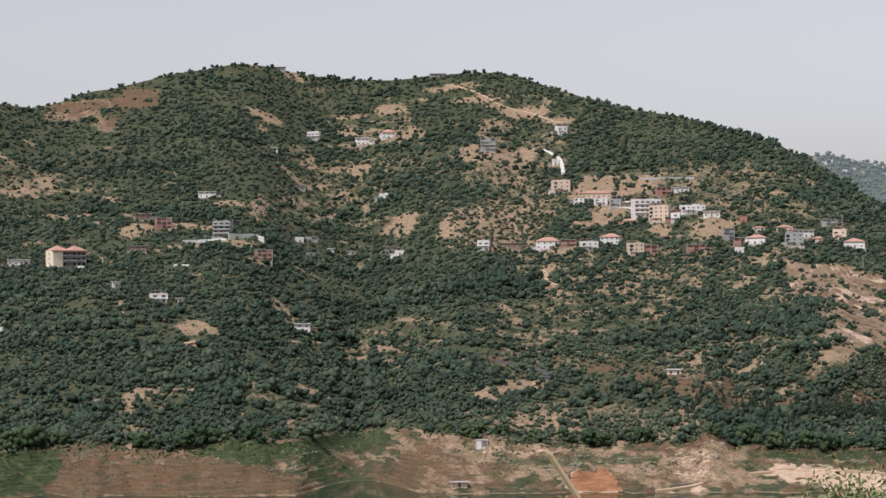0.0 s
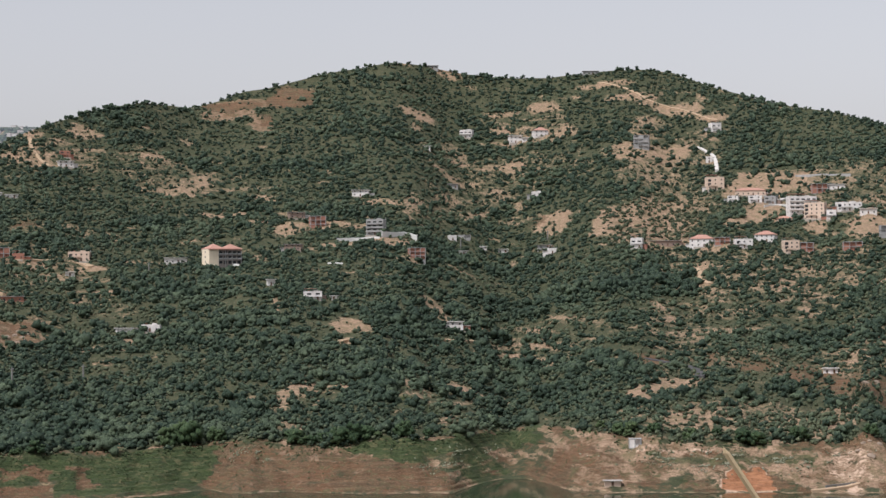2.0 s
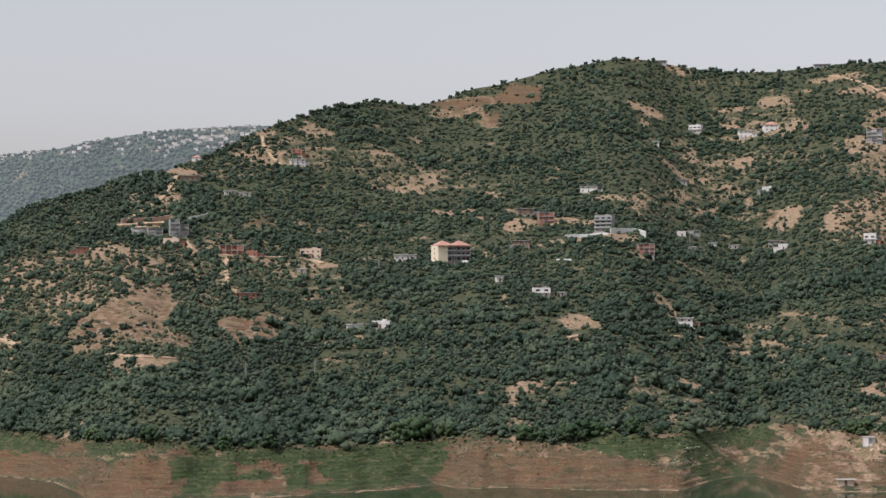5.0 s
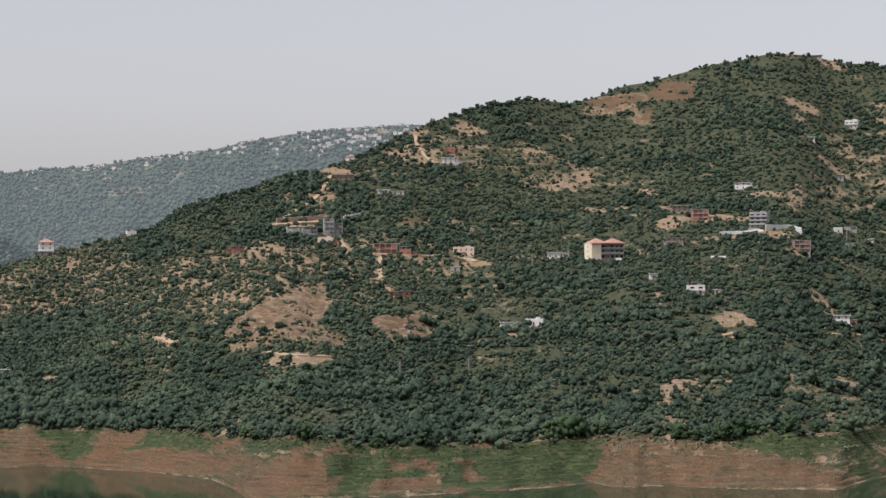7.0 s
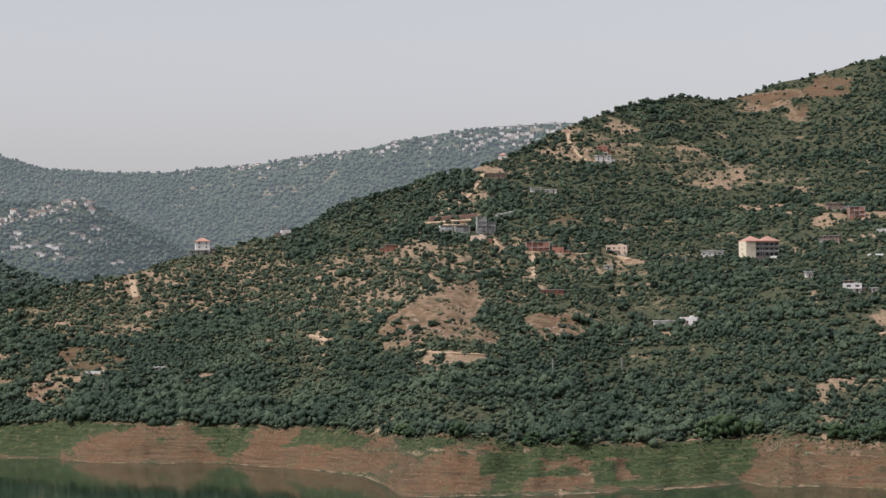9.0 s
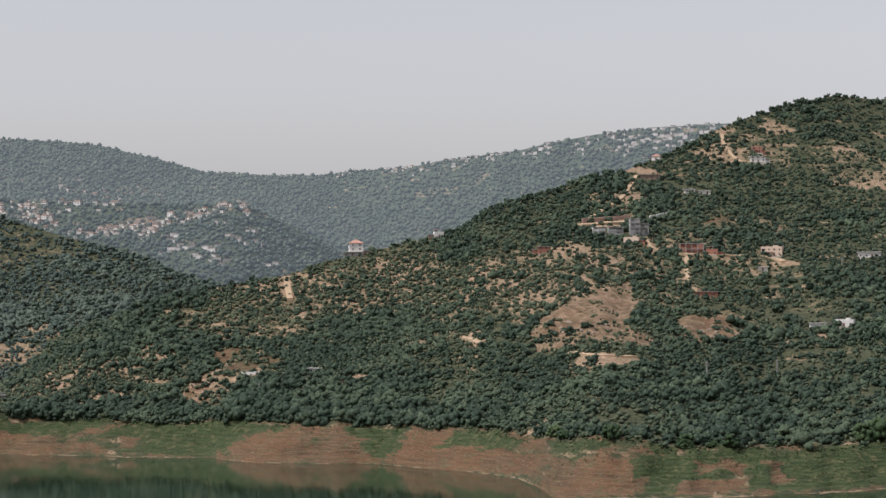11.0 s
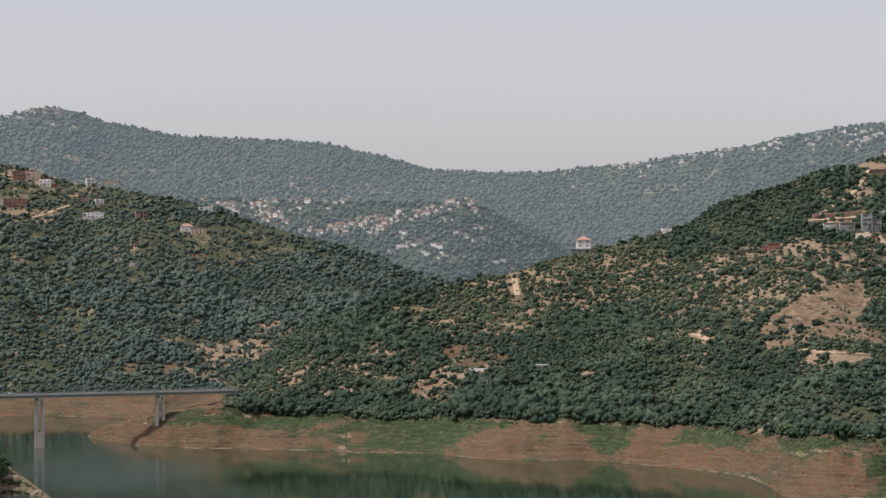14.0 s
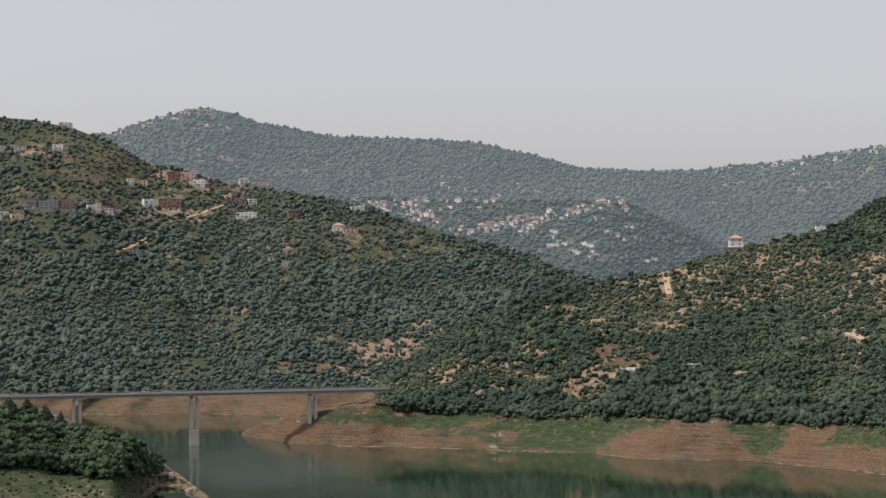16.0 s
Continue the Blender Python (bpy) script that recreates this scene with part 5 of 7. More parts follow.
HOUSES_f = (
    (-411, 1459, 8.5, 5.1, 2.8, -4, "shed", "white"),
    (-455, 1243, 7.4, 6.3, 5.7, 0, "slab", "brick"),
    (-538, 1270, 6.3, 5.3, 4.4, 10, "flat", "white"),
    (-573, 1217, 9.0, 7.7, 11.0, 4, "hip", "white"),
    (-574, 1214, 11.9, 7.0, 2.9, 0, "shed", "grey"),
    (-470, 1535, 6.5, 5.5, 5.2, -8, "hip", "white"),
    (-262, 1156, 8.9, 5.3, 4.1, 6, "shed", "white"),
    (-249, 1167, 10.9, 9.2, 4.5, -10, "flat", "white"),
    (-339, 1204, 13.4, 7.0, 3.0, 0, "shed", "brick"),
    (-326, 1288, 5.7, 4.0, 2.8, 0, "shed", "white"),
    (-512, 1033, 7.4, 4.5, 2.5, 0, "shed", "white"),
    (-1276, 1389, 11.6, 9.9, 8.1, 8, "flat", "white"),
    (-1273, 1406, 8.1, 6.9, 6.1, -6, "slab", "white"),
    (-1280, 1426, 7.7, 6.5, 5.1, 0, "flat", "brown"),
    (-1271, 1459, 13.0, 11.0, 7.8, 10, "flat", "white"),
    (-1255, 1468, 20.7, 11.0, 8.3, -4, "frame", "brick"),
)
HOUSES_g = (
    (-1289, 1513, 11.2, 9.5, 8.5, 0, "frame", "brick"),
    (-1281, 1523, 13.3, 11.0, 7.5, 8, "flat", "cream"),
    (-1262, 1519, 11.1, 9.4, 7.4, -12, "flat", "white"),
    (-1290, 1533, 5.9, 4.0, 4.3, 0, "shed", "white"),
    (-1233, 1548, 8.0, 6.8, 8.0, 6, "block", "white"),
    (-1872, 2394, 26.9, 7.0, 8.2, 0, "shed", "cream"),
    (-1188, 1496, 18.4, 11.0, 6.1, -8, "flat", "white"),
    (-1201, 1520, 7.8, 6.6, 6.2, 10, "flat", "white"),
    (-1215, 1515, 10.4, 8.8, 5.7, 0, "flat", "brown"),
    (-1143, 1506, 10.6, 9.0, 6.6, 6, "frame", "brick"),
    (-1095, 1509, 11.0, 9.3, 7.5, -6, "hip", "white"),
    (-1082, 1508, 13.9, 7.0, 6.0, 0, "shed", "cream"),
    (-1109, 1557, 12.3, 10.4, 6.1, 4, "flat", "white"),
    (-1388, 1463, 9.7, 8.3, 5.9, -10, "flat", "white"),
    (-1413, 1438, 11.4, 6.8, 5.4, 0, "shed", "white"),
    (-1435, 1438, 7.1, 6.0, 5.4, 8, "flat", "white"),
)
HOUSES_h = (
    (-1420, 1507, 13.3, 11.0, 5.0, 0, "flat", "white"),
    (-1321, 1356, 8.1, 6.9, 9.1, -6, "frame", "grey"),
    (-1310, 1365, 19.8, 11.0, 8.6, 4, "flat", "grey"),
    (-1298, 1378, 14.2, 11.0, 10.1, 0, "flat", "brown"),
    (-1316, 1335, 10.6, 9.0, 7.0, 8, "flat", "cream"),
    (-1334, 1338, 7.6, 6.5, 6.1, 0, "flat", "white"),
    (-1094, 1410, 5.7, 4.0, 3.4, 0, "shed", "white"),
    (-1074, 1405, 7.1, 4.3, 3.8, 0, "shed", "white"),
    (-1309, 1475, 6.9, 5.8, 6.3, 5, "flat", "white"),
    (-1304, 1489, 6.4, 5.4, 5.3, 0, "flat", "cream"),
)
HOUSES = HOUSES_a + HOUSES_b + HOUSES_c + HOUSES_d + HOUSES_e + HOUSES_f + HOUSES_g + HOUSES_h
VILLAGES_a = (
    (-1287, 2002, 5, 7), (-1272, 2008, 6, 6), (-1260, 2017, 6, 8), (-1247, 2027, 6, 8), (-1232, 2033, 6, 6),
    (-1217, 2039, 6, 8), (-1207, 2053, 6, 8), (-1206, 2026, 6, 5), (-1187, 2063, 5, 5), (-1176, 2070, 5, 6),
    (-1163, 2073, 5, 6), (-1160, 2092, 5, 5), (-1157, 2108, 3, 4), (-1148, 2135, 3, 4), (-1458, 2728, 4, 4),
    (-1132, 2115, 3, 5), (-1396, 2061, 7, 8), (-1371, 2041, 8, 8), (-1346, 2023, 8, 9), (-1329, 2014, 5, 6),
    (-1412, 2033, 4, 6), (-1389, 2011, 5, 5), (-1355, 2083, 8, 6), (-1369, 2017, 3, 4),
)
VILLAGES_b = (
    (-1594, 2523, 11, 5), (-1640, 2635, 12, 5), (-1314, 2092, 8, 5), (-1537, 2521, 11, 6), (-1698, 2827, 9, 4),
    (-1606, 2691, 8, 4), (-1580, 2680, 5, 3), (-1696, 3061, 4, 2), (-1165, 2006, 5, 4), (-1143, 1979, 6, 5),
    (-1127, 1982, 2, 2), (-1100, 1966, 5, 3), (-1129, 2043, 4, 2), (-1088, 2014, 5, 4), (-1098, 2065, 3, 3),
    (-1075, 2028, 4, 3), (-1078, 1950, 6, 4), (-1106, 1951, 5, 2), (-1036, 1999, 4, 2), (-1227, 2068, 3, 2),
    (-1093, 1904, 4, 2), (-1630, 2506, 12, 4), (-1694, 2635, 13, 4), (-1728, 2553, 8, 3),
)
VILLAGES_c = (
    (-2027, 2731, 11, 3), (-2306, 2625, 28, 14), (-2255, 2637, 23, 10), (-2356, 2632, 19, 8), (-2233, 2668, 14, 5),
    (-2176, 3069, 30, 6), (-2144, 2631, 18, 4), (-1849, 2682, 35, 4), (-1987, 2786, 28, 4), (-1694, 3570, 21, 0),
    (-2416, 2609, 29, 6), (-1089, 3269, 37, 14), (-1027, 3259, 28, 12), (-968, 3236, 23, 14), (-926, 3222, 23, 12),
    (-1195, 3288, 19, 6), (-1386, 3409, 40, 12), (-1301, 3354, 19, 6), (-1557, 3503, 31, 5), (-1026, 3223, 14, 4),
    (-1866, 3639, 33, 4), (583, 3248, 22, 5), (650, 3232, 22, 3),
)
VILLAGES_d = (
    (-1595, 2541, 14, 9), (-1620, 2629, 14, 8), (-1641, 2703, 12, 7), (-1541, 2609, 12, 6), (-1300, 2096, 9, 5), (-1386, 2064, 8, 6),
    (-1427, 2041, 8, 6), (-1549, 3490, 22, 4), (-1409, 3424, 24, 6), (-1678, 3538, 20, 3), (-2227, 2661, 16, 8), (-2236, 2708, 14, 6),
)
VILLAGES = VILLAGES_d + VILLAGES_a + VILLAGES_b + VILLAGES_c

for row_of in HOUSES:
    house(*row_of)


# own cream and grey-brown, pushed apart to paint in sunlit end, shaded front
PALE_CREAM = plain("pale_cream_render", (0.80, 0.68, 0.50), 0.85, 0.12, 0.4)
FACADE = plain("grey_brown_facade", (0.30, 0.255, 0.23), 0.9, 0.25, 0.4)


def apartment_house(x, y, face):
    """The three-storey block with two hipped roofs, a cream gable and a grey loggia front."""
    z = ground_z(x, y)
    home = tagged(new("apartment_house"), "three-storey apartment house with red hipped roofs and a cream end wall", "building")
    home.matrix_world = pose(x, y, z + 0.6, 0, 0, face)
    YARDS.append((x, y, 24))
    part("wall", solid(-5.0, 11.5, -5.5, 5.5, -4, 9.6), FACADE, home, "grey-brown facade")
    part("end_wing", solid(-11.5, -5.003, -6.3, 5.5, -4, 9.8), PALE_CREAM, home, "cream rendered end wing")
    for cx, w in ((-6.0, 10.5), (5.6, 11.5)):
        bm = hip_roof(bmesh.new(), w, 12.4, 9.85, 3.3, 0.3)
        bmesh.ops.translate(bm, verts=bm.verts, vec=(cx, -0.2, 0))
        part("roof", bm, TILE, home, "red hipped tile roof")
    part("awning_roof", solid(-11.9, 11.9, -7.1, -5.51, 9.3, 9.6), TILE, home, "red tiled eave")
    for k in range(3):
        for i in range(5):
            cx = -3.2 + i * 3.2
            fit("balcony_door", BAY_MESH, home, pose(cx, -5.5, 0.4 + 3.1 * k))
            if k:
                part("balcony", box(solid(cx - 1.4, cx + 1.4, -6.6, -5.503, 3.1 * k + 0.1, 3.1 * k + 0.25), cx - 1.4, cx + 1.4, -6.6, -6.5, 3.1 * k + 0.25, 3.1 * k + 1.1), WALLS["grey"], home)
        fit("window", WINDOW_MESH, home, pose(-11.5, 0, 1.2 + 3.1 * k, 0, 0, -90))
    for cx in (-4.8, 0, 4.8, 11.2):
        part("pilaster", solid(cx - 0.25, cx + 0.25, -5.9, -5.502, -3, 9.2), WALLS["grey"], home)


apartment_house(-240, 1341, 34.1)



def cottage_mesh(k):
    """Shapes for the houses of the far villages."""
    g = random.Random(k)
    w, d, h = g.uniform(4.5, 9.5), g.uniform(4, 6), g.choice((2.2, 2.6, 3.0, 4.2))
    wall, roof = solid(-w / 2, w / 2, -d / 2, d / 2, -5, h), None
    roof = hip_roof(bmesh.new(), w, d, h + 0.003, 1.1) if k % 3 == 0 else solid(-w / 2 - 0.3, w / 2 + 0.3, -d / 2 - 0.5, d / 2 + 0.3, h + 0.003, h + 0.4)
    return wall, roof, w, d, h


WALLS["pale"] = plain("far_plaster", (0.78, 0.71, 0.66), 0.9, 0.2, 0.2, 0, 0.25)
CREST_PLASTER = plain("weathered_plaster", (0.60, 0.56, 0.54), 0.9, 0.25, 0.1)
DUSTY_TILE = plain("dusty_roof_tiles", (0.36, 0.23, 0.18), 0.9, 0.25, 0.3, 0, 0.3)
models = []
for k in range(9):
    wall_bm, roof_bm, w, d, h = cottage_mesh(k)
    home = tagged(new("village_house"), "pale village house among trees on the far hill", "building", "far village houses")
    wall = ("white", "white", "pale", "pale", "white", "pale", "white", "grey", "pale")[k]
    part("wall", wall_bm, WALLS[wall], home)
    part("roof", roof_bm, DUSTY_TILE if k % 3 == 0 else ROOF_FLAT, home)
    for i in range(2):
        shared("window", WINDOW_MESH[1], home, pose(-w / 4 + i * w / 2, -d / 2 - 0.04, 0.9))
    models.append(home)
used, crest_village = 0, bmesh.new()
village_rng = random.Random(12)
homes = []
for vx, vy, spread, count in VILLAGES:
    away = math.atan2(-vx, vy)
    for k in range(int(count * (2 if vy > 2900 else 1.25))):
        for attempt in range(8):
            across, depth = village_rng.gauss(0, 1.1) * spread, village_rng.gauss(0, 1) * (4 + 0.5 * spread)
            px, py = vx + across * math.cos(away) - depth * math.sin(away), vy + across * math.sin(away) + depth * math.cos(away)
            if all(math.hypot(px - qx, py - qy) > 6.5 for qx, qy in homes):
                break
        homes.append((px, py))
        m = pose(px, py, ground_z(px, py) + 0.3, 0, 0, math.degrees(away) + village_rng.uniform(-62, 8))
        YARDS.append((px, py, 3))
        m = m @ Matrix.Scale(village_rng.uniform(0.7, 1.0), 4)
        if used < len(models):
            models[used].matrix_world = m
        elif used < 290:
            copy_thing(models[village_rng.randrange(len(models))], m)
        else:
            # the rest of the crest villages, too many to tell apart
            w, d, h = village_rng.uniform(6, 13), village_rng.uniform(4, 7), village_rng.choice((2.4, 2.8, 3.4))
            bit = solid(-w / 2, w / 2, -d / 2, d / 2, -4, h)
            box(bit, -w / 2 - 0.3, w / 2 + 0.3, -d / 2 - 0.4, d / 2 + 0.3, h + 0.003, h + 0.4, 1)
            bmesh.ops.transform(bit, verts=bit.verts, matrix=m)
            spare = bpy.data.meshes.new("spare")
            bit.to_mesh(spare), bit.free()
            crest_village.from_mesh(spare)
            bpy.data.meshes.remove(spare)
        used += 1
me = bpy.data.meshes.new("crest_village")
crest_village.to_mesh(me), crest_village.free()
me.materials.append(CREST_PLASTER), me.materials.append(ROOF_FLAT)
tagged(new("crest_village", me), "crowded pale houses along the distant crest", "village", kind="stuff")


# ---- tracks, walls and posts that follow the slope ----
DIRT = plain("packed_dirt", (0.46, 0.33, 0.21), 0.95, 0.2, 0.3)
PALE = plain("pale_concrete_track", (0.62, 0.58, 0.53), 0.9, 0.15, 0.3)
ASPHALT = plain("worn_asphalt", (0.085, 0.082, 0.08), 0.9, 0.2, 0.3)
STEEL = plain("galvanised_steel", (0.42, 0.43, 0.44), 0.45, 0.15, 0.5, 0.6)
POST = plain("weathered_post", (0.22, 0.21, 0.19), 0.9)
WALL_WHITE = plain("whitewashed_wall", (0.72, 0.70, 0.66), 0.9, 0.15, 0.3)


def along_slope(points, step=2.5):
    """Places a step apart on a smoothed line through the points."""
    out = []
    for (x0, y0), (x1, y1) in zip(points, points[1:]):
        n = max(2, int(math.hypot(x1 - x0, y1 - y0) / step))
        out += [Vector((x0 + (x1 - x0) * k / n, y0 + (y1 - y0) * k / n)) for k in range(n)]
    out.append(Vector(points[-1]))
    for _ in range(6):
        out = [out[0]] + [(a + b * 2 + c) / 4 for a, b, c in zip(out, out[1:], out[2:])] + [out[-1]]
    return out


def ribbon(points, width, low, high, even=4):
    """A band along the slope, its heights evened out over some steps."""
    line_of = along_slope(points)
    bm, rings, sides = bmesh.new(), [], []
    for i, p in enumerate(line_of):
        way = (line_of[min(i + 1, len(line_of) - 1)] - line_of[max(i - 1, 0)]).normalized()
        side = Vector((-way.y, way.x)) * width / 2
        sides.append((p + side, p - side))
    tops = np.array([[ground_z(*a), ground_z(*b)] for a, b in sides])
    level = np.stack([np.convolve(np.pad(tops[:, k], even, mode="edge"), np.ones(2 * even + 1) / (2 * even + 1), "valid") for k in (0, 1)], -1)
    for (a, b), (za, zb), ground in zip(sides, level, tops):
        mean = max((za + zb) / 2, ground.max() - 0.15)
        rings.append([bm.verts.new(c) for c in ((*a, min(za, ground[0]) + low), (*b, min(zb, ground[1]) + low), (*b, (zb + mean) / 2 + high), (*a, (za + mean) / 2 + high))])
    for r, s in zip(rings, rings[1:]):
        for i in range(4):
            bm.faces.new((r[i], r[(i + 1) % 4], s[(i + 1) % 4], s[i]))
    bm.faces.new(rings[0][::-1]), bm.faces.new(rings[-1])
    bmesh.ops.recalc_face_normals(bm, faces=bm.faces)
    return bm


def mesh_object(name, bm, mat):
    me = bpy.data.meshes.new(name)
    bm.to_mesh(me), bm.free()
    me.materials.append(mat)
    return new(name, me)


def keep_clear(points, wide):
    """No trees on it or close before it."""
    for p in along_slope(points, 5.0)[::2]:
        YARDS.append((p.x, p.y, wide))


def track(points, width, kind):
    keep_clear(points, width)
    mat, words = {"pale": (PALE, "pale concrete track down the slope"), "dirt": (DIRT, "dry dirt track along the hillside"), "asphalt": (ASPHALT, "narrow grey asphalt road on the slope")}[kind]
    ob = mesh_object("road", ribbon(points, width, -1.5, 0.55, 8), mat)
    tagged(ob, words, "road", kind="structure")


PINK_EARTH = plain("pink_render", (0.50, 0.33, 0.26), 0.9, 0.3, 0.3)


def wall_line(points, height, kind):
    keep_clear(points, 5.0 if kind == "white" else 1.0)
    mat, words = {"white": (WALL_WHITE, "low whitewashed wall along the slope"), "grey": (CONCRETE, "low grey concrete roadside wall"), "pink": (PINK_EARTH, "pink rendered retaining wall behind the terrace"), "dark": (POST, "dark guard wall along the shore road")}[kind]
    ob = mesh_object("retaining_wall", ribbon(points, 0.5, -1.5, height, 10), mat)
    tagged(ob, words, "wall", "walls on the hillside")




def pole(x, y, height):
    ob = tagged(new("utility_pole"), "grey concrete utility pole with a short crossarm", "pole", "utility poles")
    ob.matrix_world = pose(x, y, ground_z(x, y) - 0.4)
    bm = bmesh.new()
    bmesh.ops.create_cone(bm, cap_ends=True, segments=8, radius1=0.55, radius2=0.40, depth=height + 0.4)
    bmesh.ops.translate(bm, verts=bm.verts, vec=(0, 0, height / 2 + 0.2))
    part("post", bm, POST, ob)
    part("crossarm", solid(-1.0, 1.0, -0.1, 0.1, height - 0.6, height - 0.4), CONCRETE, ob)


track(((83, 1752), (90, 1735), (96, 1718), (97, 1696), (96, 1663)), 3.0, 'pale')
track(((-600, 1172), (-591, 1156), (-577, 1132)), 3.6, 'dirt')
track(((-458, 1336), (-458, 1372), (-458, 1412), (-466, 1462), (-470, 1488)), 3.0, 'dirt')
track(((-412, 1316), (-401, 1293), (-387, 1296), (-371, 1295), (-351, 1316), (-327, 1327), (-319, 1314)), 4.0, 'dirt')
track(((-377, 1295), (-366, 1255), (-351, 1210), (-344, 1206)), 2.6, 'dirt')
track(((-441, 1616), (-431, 1585), (-418, 1562), (-406, 1545)), 2.6, 'dirt')
track(((-447, 1084), (-434, 1071), (-425, 1059)), 3.0, 'dirt')
track(((-356, 1010), (-336, 995), (-319, 1009)), 4.0, 'dirt')
track(((-1217, 1353), (-1224, 1382), (-1230, 1403), (-1230, 1426)), 3.0, 'dirt')
track(((-1226, 1457), (-1221, 1474), (-1220, 1505)), 3.0, 'dirt')
track(((4, 1959), (30, 1928), (50, 1888), (79, 1865), (106, 1817)), 3.0, 'dirt')
track(((25, 1101), (35, 1098), (48, 1090), (53, 1071), (51, 1057)), 5.0, 'asphalt')
track(((-136, 1113), (-133, 1124), (-129, 1126)), 3.0, 'dirt')
track(((66, 1392), (68, 1367), (66, 1352), (72, 1330)), 3.0, 'dirt')
track(((133, 1558), (138, 1570), (145, 1577)), 4.0, 'pale')
track(((-88, 1170), (-78, 1184), (-70, 1204)), 3.0, 'dirt')
track(((-457, 1319), (-448, 1332), (-433, 1353)), 6.0, 'dirt')
wall_line(((-458, 1326), (-448, 1343), (-436, 1361)), 2.6, 'pink')
track(((-449, 1317), (-439, 1329), (-430, 1340)), 5.0, 'dirt')
track(((126, 869), (136, 872), (143, 873), (153, 874), (166, 869), (183, 862)), 2.0, 'dirt')
track(((85, 848), (94, 850), (105, 859)), 2.0, 'dirt')
wall_line(((-553, 1025), (-545, 1028), (-537, 1029)), 0.9, 'white')
wall_line(((-174, 1411), (-160, 1419), (-145, 1412)), 1.6, 'white')
wall_line(((-144, 1416), (-136, 1428), (-126, 1438), (-121, 1426)), 3.6, 'white')
wall_line(((123, 1544), (132, 1554), (144, 1544)), 1.5, 'white')
wall_line(((154, 1632), (172, 1614), (192, 1598)), 1.4, 'grey')
wall_line(((-425, 1370), (-423, 1391), (-419, 1404)), 1.3, 'white')
wall_line(((-171, 1339), (-161, 1336)), 1.2, 'white')
wall_line(((-236, 1341), (-228, 1337)), 1.2, 'white')
wall_line(((91, 853), (97, 857), (106, 862)), 0.35, 'dark')
wall_line(((129, 872), (136, 873), (144, 875), (153, 875), (166, 872), (182, 863)), 0.35, 'dark')
pole(-283, 1005, 8.5)
pole(-258, 1046, 8.5)
pole(260, 1301, 9)
pole(272, 1430, 6)
pole(-34, 1511, 7)
pole(-95, 1486, 7)
pole(-282, 1315, 6)
pole(-527, 997, 6)


# ---- the road bridge ----
PIER_FOOT = plain("bleached_pier_foot", (0.62, 0.54, 0.45), 0.9, 0.2, 0.2)
DECK_PALE = plain("bleached_concrete", (0.52, 0.49, 0.44), 0.9, 0.2, 0.2)
BRIDGE_A, BRIDGE_B, DECK = Vector((-677, 979)), Vector((-836, 780)), 29.0


def road_bridge():
    ob = tagged(new("road_bridge"), "long concrete road bridge on twin piers over the lake", "bridge")
    way = BRIDGE_B - BRIDGE_A
    length = way.length
    ob.matrix_world = pose(*BRIDGE_A, 0, 0, 0, math.degrees(math.atan2(way.y, way.x)))
    n = 12
    for k in range(n):
        a, b = length * k / n, length * (k + 1) / n - 0.06
        bm = solid(a, b, -4.6, 4.6, DECK - 0.45, DECK)
        part("deck_slab", bm, CONCRETE, ob)
        for y in (-4.75, 4.75):
            part("kerb_beam", solid(a, b, y - 0.147, y + 0.147, DECK - 0.6, DECK + 0.25), DECK_PALE, ob, "bleached edge beam")
        for y in (-3.2, 0.0, 3.2):
            part("girder", solid(a, b, y - 0.35, y + 0.35, DECK - 2.1, DECK - 0.453), CONCRETE, ob)
    part("carriageway", solid(0, length, -4.2, 4.2, DECK + 0.004, DECK + 0.06), ASPHALT, ob, "grey asphalt carriageway")
    for y in (-4.75, 4.75):
        part("handrail", solid(0, length, y - 0.06, y + 0.06, DECK + 1.0, DECK + 1.12), STEEL, ob)
        part("lower_rail", solid(0, length, y - 0.04, y + 0.04, DECK + 0.6, DECK + 0.68), STEEL, ob)
        post = bpy.data.meshes.new("rail_post")
        bm = solid(-0.06, 0.06, -0.06, 0.06, 0.25, 1.0)
        bm.to_mesh(post), bm.free()
        post.materials.append(STEEL)
        for k in range(int(length / 4)):
            shared("rail_post", post, ob, pose(2 + 4 * k, y, DECK))
    for at, base in PIERS:
        pier = part("pier_cap", solid(at - 1.3, at + 1.3, -4.4, 4.4, DECK - 3.3, DECK - 2.103), CONCRETE, ob)
        for dx in (-1.7, 1.7):
            part("pier_column", solid(at + dx - 0.65, at + dx + 0.65, -1.6, 1.6, base, DECK - 3.303), DECK_PALE, pier, "slender concrete pier column")
        if base < 0:
            part("pier_foot", solid(at - 2.4, at + 2.4, -1.8, 1.8, -9, 8.5), PIER_FOOT, pier, "pier foot bleached by the lake")


PIERS = ((44.0, 6.0), (111.0, -9.0), (175.0, -9.0))
road_bridge()


